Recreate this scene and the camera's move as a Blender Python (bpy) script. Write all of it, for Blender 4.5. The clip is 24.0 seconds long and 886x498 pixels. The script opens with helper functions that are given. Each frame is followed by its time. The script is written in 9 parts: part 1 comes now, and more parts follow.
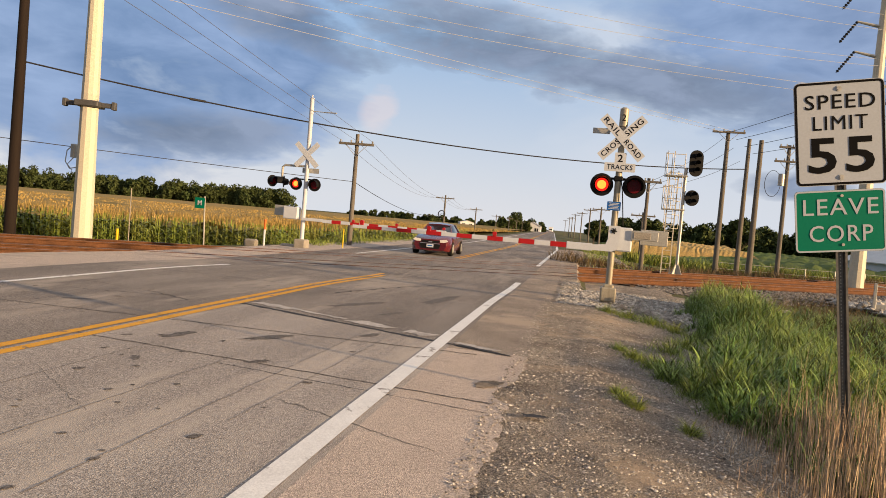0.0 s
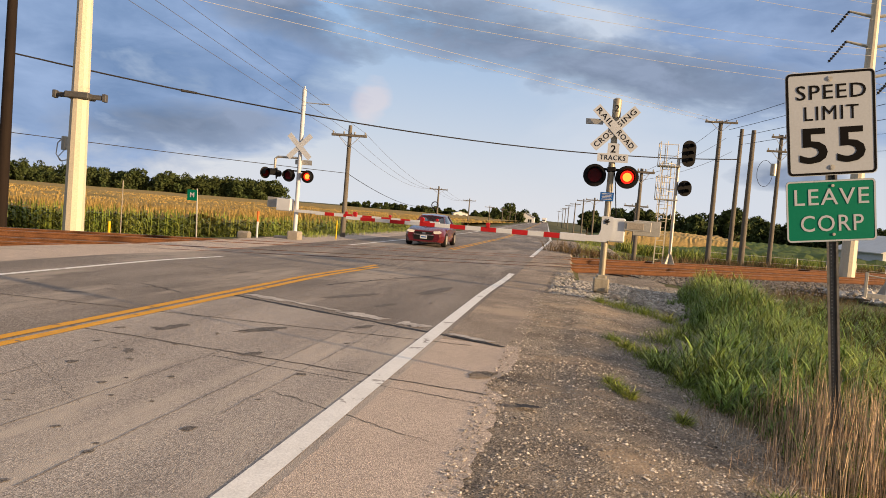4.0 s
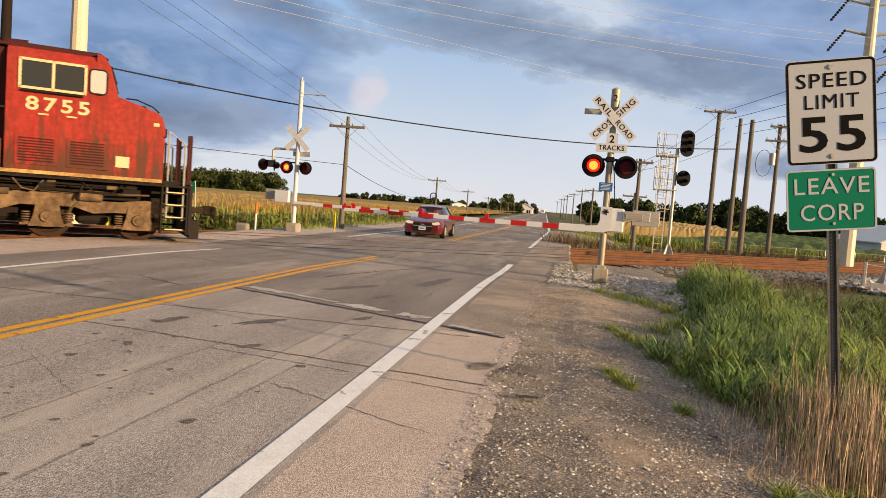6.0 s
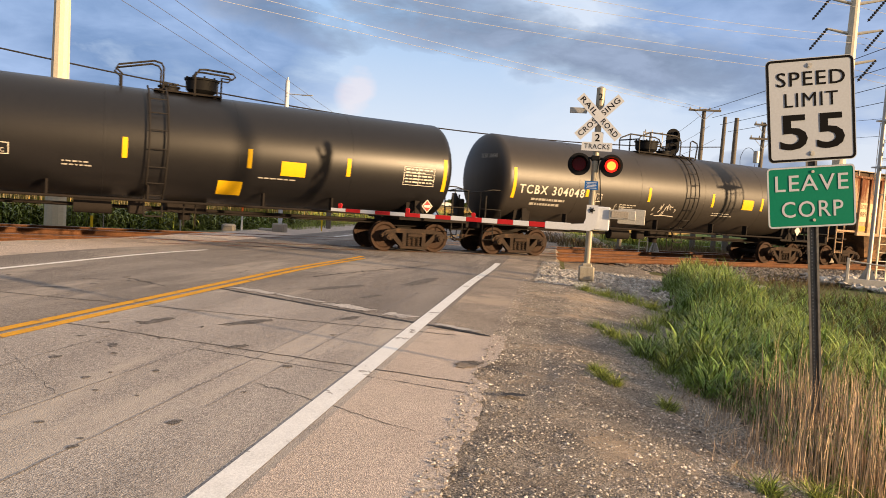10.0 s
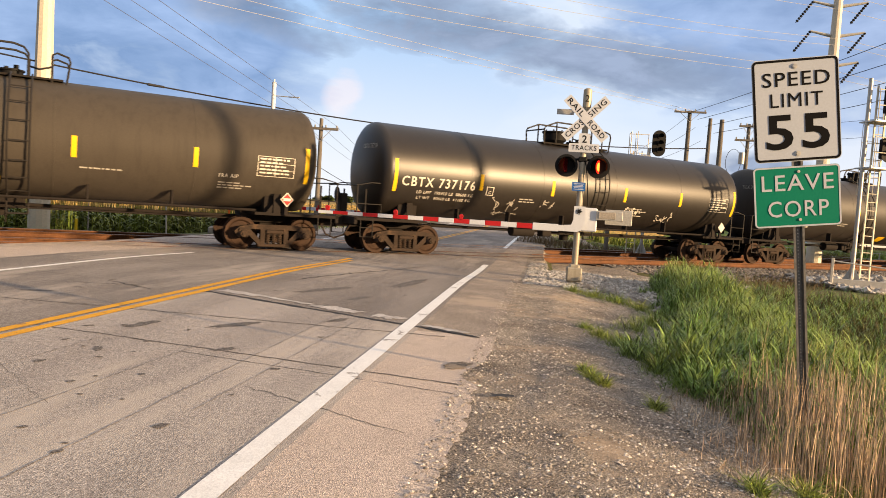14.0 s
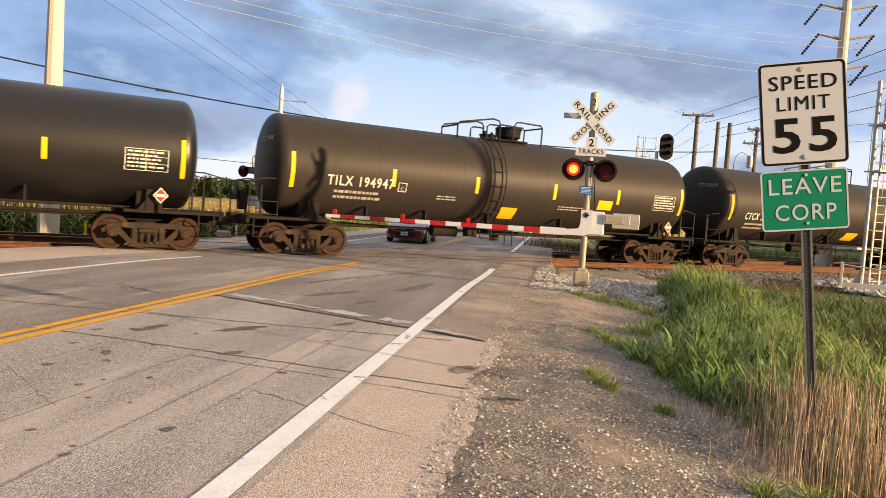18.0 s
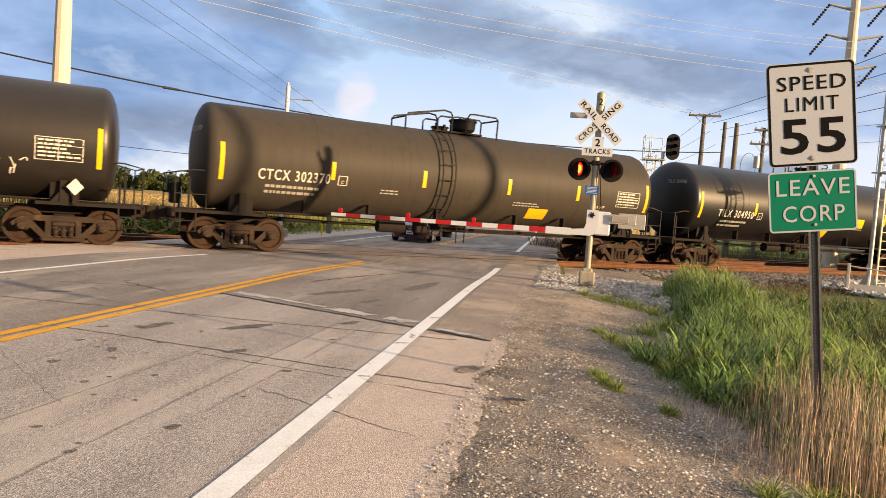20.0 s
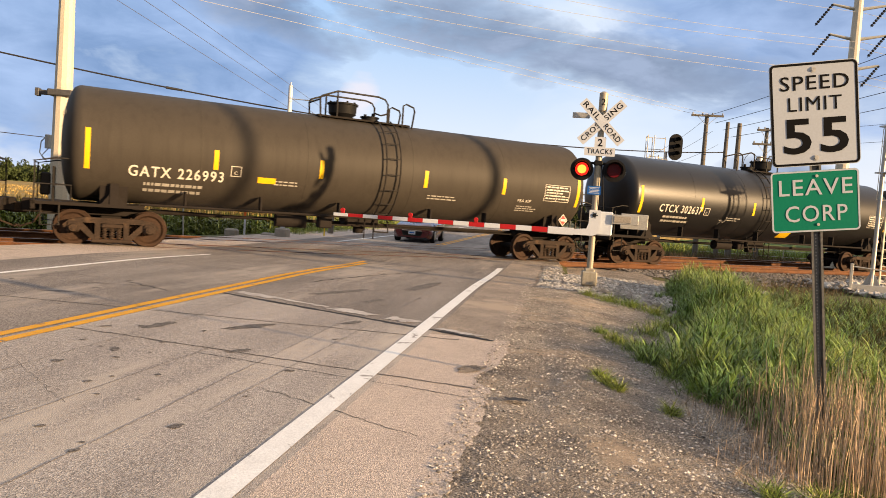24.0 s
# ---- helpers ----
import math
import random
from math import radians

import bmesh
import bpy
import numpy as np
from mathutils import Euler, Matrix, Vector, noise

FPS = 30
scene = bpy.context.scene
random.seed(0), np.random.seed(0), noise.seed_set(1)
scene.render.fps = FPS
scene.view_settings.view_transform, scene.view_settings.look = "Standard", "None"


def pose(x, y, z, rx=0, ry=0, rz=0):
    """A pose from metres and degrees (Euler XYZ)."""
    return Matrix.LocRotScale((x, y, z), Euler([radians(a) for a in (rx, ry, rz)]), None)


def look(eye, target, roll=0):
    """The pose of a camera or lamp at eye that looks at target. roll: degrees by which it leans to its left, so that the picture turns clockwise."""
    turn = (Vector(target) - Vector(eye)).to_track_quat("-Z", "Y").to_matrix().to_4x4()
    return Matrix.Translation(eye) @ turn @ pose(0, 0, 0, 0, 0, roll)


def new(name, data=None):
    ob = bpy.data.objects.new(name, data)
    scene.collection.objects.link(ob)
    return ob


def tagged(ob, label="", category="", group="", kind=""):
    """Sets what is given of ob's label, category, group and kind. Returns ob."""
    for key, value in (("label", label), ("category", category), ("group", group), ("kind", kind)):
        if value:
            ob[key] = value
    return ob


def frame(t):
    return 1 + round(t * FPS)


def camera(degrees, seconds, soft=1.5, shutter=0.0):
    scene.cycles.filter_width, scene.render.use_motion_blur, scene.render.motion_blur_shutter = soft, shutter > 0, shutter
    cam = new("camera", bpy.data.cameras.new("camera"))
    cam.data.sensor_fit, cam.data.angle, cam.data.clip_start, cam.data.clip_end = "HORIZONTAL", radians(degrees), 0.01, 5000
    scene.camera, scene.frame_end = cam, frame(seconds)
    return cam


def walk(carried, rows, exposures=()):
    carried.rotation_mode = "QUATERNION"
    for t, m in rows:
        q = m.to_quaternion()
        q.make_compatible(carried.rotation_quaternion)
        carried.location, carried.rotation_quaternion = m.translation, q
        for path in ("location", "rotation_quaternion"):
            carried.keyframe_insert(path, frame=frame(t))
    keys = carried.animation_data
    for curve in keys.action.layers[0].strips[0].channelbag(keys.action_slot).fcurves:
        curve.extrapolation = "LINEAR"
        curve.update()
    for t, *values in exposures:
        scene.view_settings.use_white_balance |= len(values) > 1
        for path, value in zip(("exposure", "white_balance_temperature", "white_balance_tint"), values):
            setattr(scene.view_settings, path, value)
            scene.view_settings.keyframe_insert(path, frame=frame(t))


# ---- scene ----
# ---- camera: a handheld phone on the road shoulder ----
cam = camera(63.82, 24.0, soft=0.7, shutter=0.07)
# seconds, eye x, y, z, yaw to the left, pitch up, lean in degrees
PATH = [
    (0.0, -0.000, -0.000, 1.500, 10.62, -2.29, 4.85),
    (0.5, -0.003, -0.007, 1.502, 10.51, -2.14, 4.83),
    (1.0, -0.001, -0.005, 1.501, 10.43, -2.06, 4.81),
    (1.5, 0.001, -0.005, 1.504, 10.41, -2.11, 4.81),
    (2.0, 0.002, -0.005, 1.502, 10.40, -2.22, 4.84),
    (2.5, 0.002, -0.007, 1.500, 10.31, -2.37, 4.87),
    (4.5, 0.004, -0.004, 1.502, 9.99, -3.14, 4.55),
    (5.0, 0.003, 0.001, 1.498, 9.99, -3.31, 4.49),
    (5.5, 0.002, 0.003, 1.500, 9.98, -3.49, 4.38),
    (6.0, -0.002, 0.011, 1.500, 9.89, -3.65, 4.35),
    (6.5, -0.009, 0.021, 1.498, 9.76, -3.74, 4.41),
    (7.0, -0.013, 0.022, 1.500, 9.61, -3.75, 4.43),
    (7.5, -0.018, 0.022, 1.499, 9.48, -3.72, 4.57),
    (8.0, -0.015, 0.020, 1.495, 9.39, -3.67, 4.55),
    (8.5, -0.005, 0.013, 1.495, 9.35, -3.66, 4.44),
    (9.0, 0.003, 0.003, 1.496, 9.28, -3.64, 4.26),
    (9.5, 0.011, -0.002, 1.496, 9.12, -3.60, 4.10),
    (10.0, 0.019, -0.006, 1.498, 8.90, -3.62, 3.99),
    (10.5, 0.016, 0.000, 1.495, 8.65, -3.61, 3.92),
    (12.5, 0.014, 0.004, 1.487, 8.32, -3.50, 3.78),
    (13.0, 0.020, 0.006, 1.488, 8.15, -3.50, 3.85),
    (13.5, 0.014, 0.004, 1.488, 7.99, -3.46, 3.85),
    (14.0, 0.012, 0.008, 1.488, 7.92, -3.39, 3.82),
    (14.5, 0.012, 0.008, 1.491, 7.84, -3.27, 3.81),
    (15.0, 0.017, 0.006, 1.493, 7.74, -3.16, 3.76),
    (15.5, 0.019, 0.003, 1.492, 7.68, -3.07, 3.72),
    (16.0, 0.024, -0.001, 1.494, 7.72, -3.03, 3.71),
    (16.5, 0.027, 0.001, 1.491, 7.89, -2.96, 3.69),
    (17.0, 0.027, 0.001, 1.490, 8.13, -2.96, 3.70),
    (17.5, 0.024, 0.001, 1.489, 8.37, -3.02, 3.75),
    (18.0, 0.021, 0.001, 1.490, 8.53, -3.12, 3.74),
    (18.5, 0.019, 0.003, 1.491, 8.61, -3.27, 3.87),
    (20.5, 0.014, 0.009, 1.492, 9.05, -3.17, 4.04),
    (21.0, 0.011, 0.007, 1.491, 9.15, -3.10, 4.03),
    (21.5, 0.013, 0.008, 1.492, 9.24, -3.03, 4.02),
    (22.0, 0.019, 0.008, 1.489, 9.29, -3.02, 3.89),
    (22.5, 0.019, -0.003, 1.491, 9.24, -3.06, 3.90),
    (23.0, 0.023, -0.002, 1.489, 9.23, -3.09, 3.92),
    (23.5, 0.020, 0.003, 1.485, 9.18, -3.14, 3.99),
    (24.0, 0.017, 0.006, 1.489, 9.13, -3.22, 4.06),
]


def aim(x, y, z, yaw, pitch, lean):
    a, b = radians(yaw), radians(pitch)
    way = Vector((-math.sin(a) * math.cos(b), math.cos(a) * math.cos(b), math.sin(b)))
    eye = Vector((x, y, z))
    return look(eye, eye + way, lean)


# ---- light: low evening sun behind the camera, broken cloud ----
SUN_TO = Vector((0.94, -0.335, 0.178)).normalized()
world = bpy.data.worlds.new("sky")
scene.world = world
world.use_nodes = True
wt = world.node_tree
wt.nodes.clear()
w_out = wt.nodes.new("ShaderNodeOutputWorld")
w_bg = wt.nodes.new("ShaderNodeBackground")
w_sky = wt.nodes.new("ShaderNodeTexSky")
w_sky.sky_type = "NISHITA"
w_sky.sun_disc = False
w_sky.sun_elevation = math.asin(SUN_TO.z)
w_sky.sun_rotation = math.atan2(SUN_TO.x, SUN_TO.y)
w_sky.air_density = 1.3
w_sky.dust_density = 1.5
w_bg.inputs["Strength"].default_value = 0.079
w_co = wt.nodes.new("ShaderNodeTexCoord")


def wmath(op, a, b=None):
    nd = wt.nodes.new("ShaderNodeMath")
    nd.operation = op
    for k, v in enumerate((a, b)):
        if v is None:
            continue
        if hasattr(v, "links"):
            wt.links.new(v, nd.inputs[k])
        else:
            nd.inputs[k].default_value = v
    return nd.outputs[0]


w_sep = wt.nodes.new("ShaderNodeSeparateXYZ")
wt.links.new(w_co.outputs["Generated"], w_sep.inputs[0])
def wramp(fac, stops):
    rp = wt.nodes.new("ShaderNodeValToRGB")
    el = rp.color_ramp.elements
    while len(el) < len(stops):
        el.new(0.5)
    for e, (p, c) in zip(el, stops):
        e.position, e.color = p, (*c, 1)
    wt.links.new(fac, rp.inputs[0])
    return rp.outputs["Color"]


def wmix(fac, a, b, blend="MIX"):
    mx = wt.nodes.new("ShaderNodeMix")
    mx.data_type, mx.blend_type = "RGBA", blend
    if hasattr(fac, "links"):
        wt.links.new(fac, mx.inputs[0])
    else:
        mx.inputs[0].default_value = fac
    for k, v in ((6, a), (7, b)):
        if hasattr(v, "links"):
            wt.links.new(v, mx.inputs[k])
        else:
            mx.inputs[k].default_value = (*v, 1)
    return mx.outputs[2]


# soft grey-blue banks, darker overhead, a pale band at the horizon; brighter cloud towards the sun and the zenith
w_puff = wt.nodes.new("ShaderNodeMapping")
w_puff.inputs["Scale"].default_value = (1.0, 1.0, 2.6)
wt.links.new(w_co.outputs["Generated"], w_puff.inputs[0])


def wcloud(scale, detail, rough, shift, dist=0.0):
    mp = wt.nodes.new("ShaderNodeMapping")
    mp.inputs["Location"].default_value = shift
    wt.links.new(w_puff.outputs[0], mp.inputs[0])
    nz = wt.nodes.new("ShaderNodeTexNoise")
    nz.inputs["Scale"].default_value = scale
    nz.inputs["Detail"].default_value = detail
    nz.inputs["Roughness"].default_value = rough
    nz.inputs["Distortion"].default_value = dist
    wt.links.new(mp.outputs[0], nz.inputs["Vector"])
    return nz.outputs["Fac"]


w_n1 = wcloud(2.6, 6, 0.52, (0.35, 0.1, 0.62), 0.25)
w_n2 = wcloud(7.5, 7, 0.56, (1.7, 0.9, 0.2), 0.35)
w_n3 = wcloud(16.0, 5, 0.55, (0.4, 2.3, 0.8), 0.2)
w_z = w_sep.outputs["Z"]


def wdot(v):
    nd = wt.nodes.new("ShaderNodeVectorMath")
    nd.operation = "DOT_PRODUCT"
    wt.links.new(w_co.outputs["Generated"], nd.inputs[0])
    nd.inputs[1].default_value = v
    return nd.outputs["Value"]


def wbank(az, el, wide, tall, tilt):
    """How far inside a lens-shaped cloud bank a direction lies: 1 in its middle, below 0 outside."""
    a, e, t = radians(az), radians(el), radians(tilt)
    c = Vector((math.sin(a) * math.cos(e), math.cos(a) * math.cos(e), math.sin(e)))
    rt = Vector((math.cos(a), -math.sin(a), 0))
    up = rt.cross(c)
    ax, ay = rt * math.cos(t) + up * math.sin(t), up * math.cos(t) - rt * math.sin(t)
    u = wmath("DIVIDE", wdot(ax), wide)
    v = wmath("DIVIDE", wmath("SUBTRACT", wdot(ay), 0.0), tall)
    r = wmath("ADD", wmath("MULTIPLY", u, u), wmath("MULTIPLY", v, v))
    back = wmath("MULTIPLY", wmath("LESS_THAN", wdot(c), 0.0), 9.0)
    return wmath("SUBTRACT", wmath("SUBTRACT", 1.0, r), back)


def wall(vals):
    out = vals[0]
    for v in vals[1:]:
        out = wmath("MAXIMUM", out, v)
    return out


w_wisp = wmath("ADD", wmath("MULTIPLY", wmath("SUBTRACT", w_n2, 0.5), 3.4), wmath("MULTIPLY", wmath("SUBTRACT", w_n3, 0.5), 0.9))
# pale haze at the horizon under a soft blue
w_clear = wmix(wramp(w_z, ((0.0, (1, 1, 1)), (0.24, (0, 0, 0)))), (2.9, 4.3, 6.5), (6.7, 6.8, 7.2))
w_clear = wmix(0.12, w_clear, w_sky.outputs[0])
w_clear = wmix(wramp(w_n1, ((0.42, (0, 0, 0)), (0.62, (0.75, 0.75, 0.75)))), w_clear, (5.5, 5.9, 6.6))
# high blue-grey veil, heaviest to the west
w_veil = wmath("ADD", wall([wbank(16.3, 15.9, 0.28, 0.16, -8), wbank(-38.1, 9.0, 0.3, 0.15, -6), wbank(-26.5, 10.8, 0.16, 0.13, -10), wbank(7.5, 20.6, 0.6, 0.07, -10)]), wmath("MULTIPLY", w_wisp, 0.55))
w_mixed = wmix(wramp(wmath("MULTIPLY", w_veil, 0.8), ((0.0, (0, 0, 0)), (0.5, (0.95, 0.95, 0.95)))), w_clear, wramp(w_n2, ((0.34, (1.35, 2.2, 3.9)), (0.66, (2.6, 3.6, 5.6)))))
# dark bases of the cumulus banks
w_base = wmath("ADD", wall([wbank(-8.2, 14.2, 0.26, 0.052, -8), wbank(5.6, 11.6, 0.24, 0.045, -6), wbank(-23.8, 14.0, 0.17, 0.04, -15), wbank(-31.0, 4.9, 0.15, 0.035, 4), wbank(15.6, 4.6, 0.07, 0.02, 0)]), w_wisp)
w_mixed = wmix(wramp(wmath("MULTIPLY", w_base, 0.6), ((0.0, (0, 0, 0)), (0.6, (0.97, 0.97, 0.97)))), w_mixed, wramp(w_n2, ((0.36, (1.1, 1.5, 2.25)), (0.64, (2.4, 2.95, 4.1)))))
# a small sunlit puff
w_puffy = wmath("ADD", wbank(-16.6, 8.5, 0.026, 0.04, -10), wmath("MULTIPLY", w_wisp, 1.3))
w_mixed = wmix(wramp(w_puffy, ((0.0, (0, 0, 0)), (1.6, (0.4, 0.4, 0.4)))), w_mixed, (7.2, 5.9, 5.7))
# the low sun's warm glow and brighter grey cloud overhead
w_near = wmath("POWER", wmath("MAXIMUM", wmath("MULTIPLY", wmath("ADD", wdot(SUN_TO), 0.30), 0.77), 0.0), 2.4)
w_mixed = wmix(wmath("MINIMUM", wmath("MULTIPLY", w_near, 1.1), 1.0), w_mixed, (5.5, 3.6, 2.0))
# an added, unseen heavy grey bank low in the north-west, behind the viewpoint's left
# it darkens the tank ends that face it
w_west = wramp(wdot(Vector((-0.8, -0.6, 0.0))), ((0.12, (0, 0, 0)), (0.55, (0.85, 0.85, 0.85))))
w_mixed = wmix(w_west, w_mixed, wramp(w_n2, ((0.34, (0.9, 1.2, 1.75)), (0.66, (1.6, 2.0, 2.7)))))
# cloud above the view, set bright so that it lights the ground
w_high = wramp(w_z, ((0.34, (0, 0, 0)), (0.75, (1, 1, 1))))
w_mixed = wmix(w_high, w_mixed, (4.7, 4.6, 4.7))
w_final = wt.nodes.new("ShaderNodeVectorMath")
w_final.operation = "SCALE"
wt.links.new(w_mixed, w_final.inputs[0])
w_final.inputs["Scale"].default_value = 1.0
wt.links.new(w_final.outputs[0], w_bg.inputs["Color"])
wt.links.new(w_bg.outputs[0], w_out.inputs[0])

sun_data = bpy.data.lights.new("sun", "SUN")
sun_data.energy = 5.0
sun_data.angle = radians(1.0)
sun_data.color = (1.0, 0.67, 0.36)
sun = new("sun", sun_data)
sun.matrix_world = look((0, 0, 60), Vector((0, 0, 60)) - SUN_TO)
walk(cam, [(t, aim(*row)) for t, *row in PATH], [(0.0, 0.62), (2.5, 0.62), (5.0, 0.64), (8.0, 0.76), (10.0, 0.9), (13.0, 1.02), (24.0, 1.02)])
# ---- building tools ----
class Mesh:
    """Collects vertices and faces of one part."""

    def __init__(self):
        self.v, self.f = [], []

    def add(self, verts, faces, m=None):
        k = len(self.v)
        self.v += [tuple(m @ Vector(p)) if m else tuple(p) for p in verts]
        self.f += [tuple(i + k for i in fc) for fc in faces]
        return self

    def box(self, c, s, bevel=0.0, m=None):
        """A box with centre c and sizes s; bevel cuts its edges."""
        hx, hy, hz = s[0] / 2, s[1] / 2, s[2] / 2
        if bevel <= 0:
            vs = [(c[0] + x * hx, c[1] + y * hy, c[2] + z * hz) for x in (-1, 1) for y in (-1, 1) for z in (-1, 1)]
            return self.add(vs, [(0, 1, 3, 2), (4, 6, 7, 5), (0, 4, 5, 1), (2, 3, 7, 6), (0, 2, 6, 4), (1, 5, 7, 3)], m)
        b = min(bevel, hx * 0.9, hy * 0.9, hz * 0.9)
        bm = bmesh.new()
        for x in (-1, 1):
            for y in (-1, 1):
                for z in (-1, 1):
                    bm.verts.new((c[0] + x * (hx - b), c[1] + y * (hy - b), c[2] + z * hz))
                    bm.verts.new((c[0] + x * (hx - b), c[1] + y * hy, c[2] + z * (hz - b)))
                    bm.verts.new((c[0] + x * hx, c[1] + y * (hy - b), c[2] + z * (hz - b)))
        bmesh.ops.convex_hull(bm, input=bm.verts)
        bm.verts.index_update()
        vs = [v.co.copy() for v in bm.verts]
        fs = [[v.index for v in fc.verts] for fc in bm.faces]
        bm.free()
        return self.add(vs, fs, m)

    def cyl(self, p, q, r, r2=None, n=12, cap=True, m=None):
        p, q = Vector(p), Vector(q)
        r2 = r if r2 is None else r2
        ax = (q - p).normalized()
        a = ax.orthogonal().normalized()
        b = ax.cross(a)
        ring = [(math.cos(2 * math.pi * i / n), math.sin(2 * math.pi * i / n)) for i in range(n)]
        vs = [p + (a * c + b * s) * r for c, s in ring] + [q + (a * c + b * s) * r2 for c, s in ring]
        fs = [(i, (i + 1) % n, n + (i + 1) % n, n + i) for i in range(n)]
        if cap:
            fs += [tuple(range(n - 1, -1, -1)), tuple(range(n, 2 * n))]
        return self.add(vs, fs, m)

    def tube(self, pts, r, n=6, m=None):
        """A bent round bar through pts, in one piece."""
        pts = [Vector(p) for p in pts]
        side, vs = None, []
        for k, p in enumerate(pts):
            d = (pts[min(k + 1, len(pts) - 1)] - pts[max(k - 1, 0)]).normalized()
            side = d.orthogonal() if side is None else side - d * side.dot(d)
            if side.length < 1e-4:
                side = d.orthogonal()
            side.normalize()
            up = d.cross(side)
            vs += [p + (side * math.cos(2 * math.pi * i / n) + up * math.sin(2 * math.pi * i / n)) * r for i in range(n)]
        fs = [(k * n + i, k * n + (i + 1) % n, (k + 1) * n + (i + 1) % n, (k + 1) * n + i) for k in range(len(pts) - 1) for i in range(n)]
        fs += [tuple(range(n - 1, -1, -1)), tuple(range((len(pts) - 1) * n, len(pts) * n))]
        return self.add(vs, fs, m)

    def lathe(self, prof, axis="z", c=(0, 0, 0), n=24, m=None):
        """Turns (radius, along) pairs round an axis through c."""
        vs, fs = [], []
        for r, h in prof:
            for i in range(n):
                a = 2 * math.pi * i / n
                x, y = r * math.cos(a), r * math.sin(a)
                o = {"z": (x, y, h), "x": (h, x, y), "y": (y, h, x)}[axis]
                vs.append((o[0] + c[0], o[1] + c[1], o[2] + c[2]))
        for k in range(len(prof) - 1):
            for i in range(n):
                j = (i + 1) % n
                fs.append((k * n + i, k * n + j, (k + 1) * n + j, (k + 1) * n + i))
        fs += [tuple(range(n - 1, -1, -1)), tuple(range((len(prof) - 1) * n, len(prof) * n))]
        return self.add(vs, fs, m)

    def prism(self, poly, h0, h1, plane="xz", m=None):
        """A flat outline pushed from h0 to h1 across its plane."""
        def at(a, b, h):
            return {"xz": (a, h, b), "xy": (a, b, h), "yz": (h, a, b)}[plane]
        n = len(poly)
        vs = [at(a, b, h0) for a, b in poly] + [at(a, b, h1) for a, b in poly]
        fs = [(i, (i + 1) % n, n + (i + 1) % n, n + i) for i in range(n)]
        fs += [tuple(range(n - 1, -1, -1)), tuple(range(n, 2 * n))]
        return self.add(vs, fs, m)

    def quad(self, a, b, c, d):
        return self.add((a, b, c, d), [(0, 1, 2, 3)])

    def data(self, name, mat, smooth=35):
        me = bpy.data.meshes.new(name)
        me.from_pydata(self.v, [], self.f)
        bm = bmesh.new()
        bm.from_mesh(me)
        bmesh.ops.recalc_face_normals(bm, faces=bm.faces)
        bm.to_mesh(me)
        bm.free()
        if mat:
            me.materials.append(mat)
        if smooth:
            me.shade_smooth()
            me.set_sharp_from_angle(angle=radians(smooth))
        me.update()
        return me


def part(name, mesh, mat, parent=None, label="", m=None, smooth=35):
    """Links a Mesh (or finished mesh data) as one object, under parent if given."""
    me = mesh.data(name, mat, smooth) if isinstance(mesh, Mesh) else mesh
    ob = new(name, me)
    if parent:
        ob.parent = parent
    if m is not None:
        ob.matrix_basis = m
    if label:
        tagged(ob, label)
    return ob


def thing(name, label, category, m=None, group="", kind="", mesh=None, mat=None, smooth=35):
    """A top-level thing: a mesh, or an Empty at its base."""
    ob = new(name, mesh.data(name, mat, smooth) if mesh else None)
    if m is not None:
        ob.matrix_basis = m
    return tagged(ob, label, category, group, kind)


def lettering(name, body, size, mat, parent, m, label="", width=None, bold=0.0, spacing=1.12):
    """Writing with the built-in font, as a thin mesh centred on m's x axis."""
    cu = bpy.data.curves.new(name, "FONT")
    cu.body, cu.size, cu.align_x, cu.align_y, cu.extrude = body, size, "CENTER", "CENTER", 0.0005
    cu.offset = bold
    cu.resolution_u = 3
    cu.space_character = spacing
    tmp = bpy.data.objects.new(name, cu)
    scene.collection.objects.link(tmp)
    me = bpy.data.meshes.new_from_object(tmp.evaluated_get(bpy.context.evaluated_depsgraph_get()))
    bpy.data.objects.remove(tmp)
    me.name = name
    if width:
        xs = [v.co.x for v in me.vertices]
        k = width / max(0.001, max(xs) - min(xs))
        mid = (max(xs) + min(xs)) / 2
        for v in me.vertices:
            v.co.x = (v.co.x - mid) * k
    me.materials.clear()
    me.materials.append(mat)
    return part(name, me, mat, parent, label, m)


# track line: the train's rails
PHI = 37.2
TRACK = Vector((0.0, 26.59, -0.08))
ALONG = Vector((math.cos(radians(PHI)), math.sin(radians(PHI)), 0))
TOWARD = Vector((math.sin(radians(PHI)), -math.cos(radians(PHI)), 0))


def on_track(s, off=0.0, z=0.0):
    """The place s metres along the track, off metres to the camera's side of it."""
    return TRACK + ALONG * s + TOWARD * off + Vector((0, 0, z))
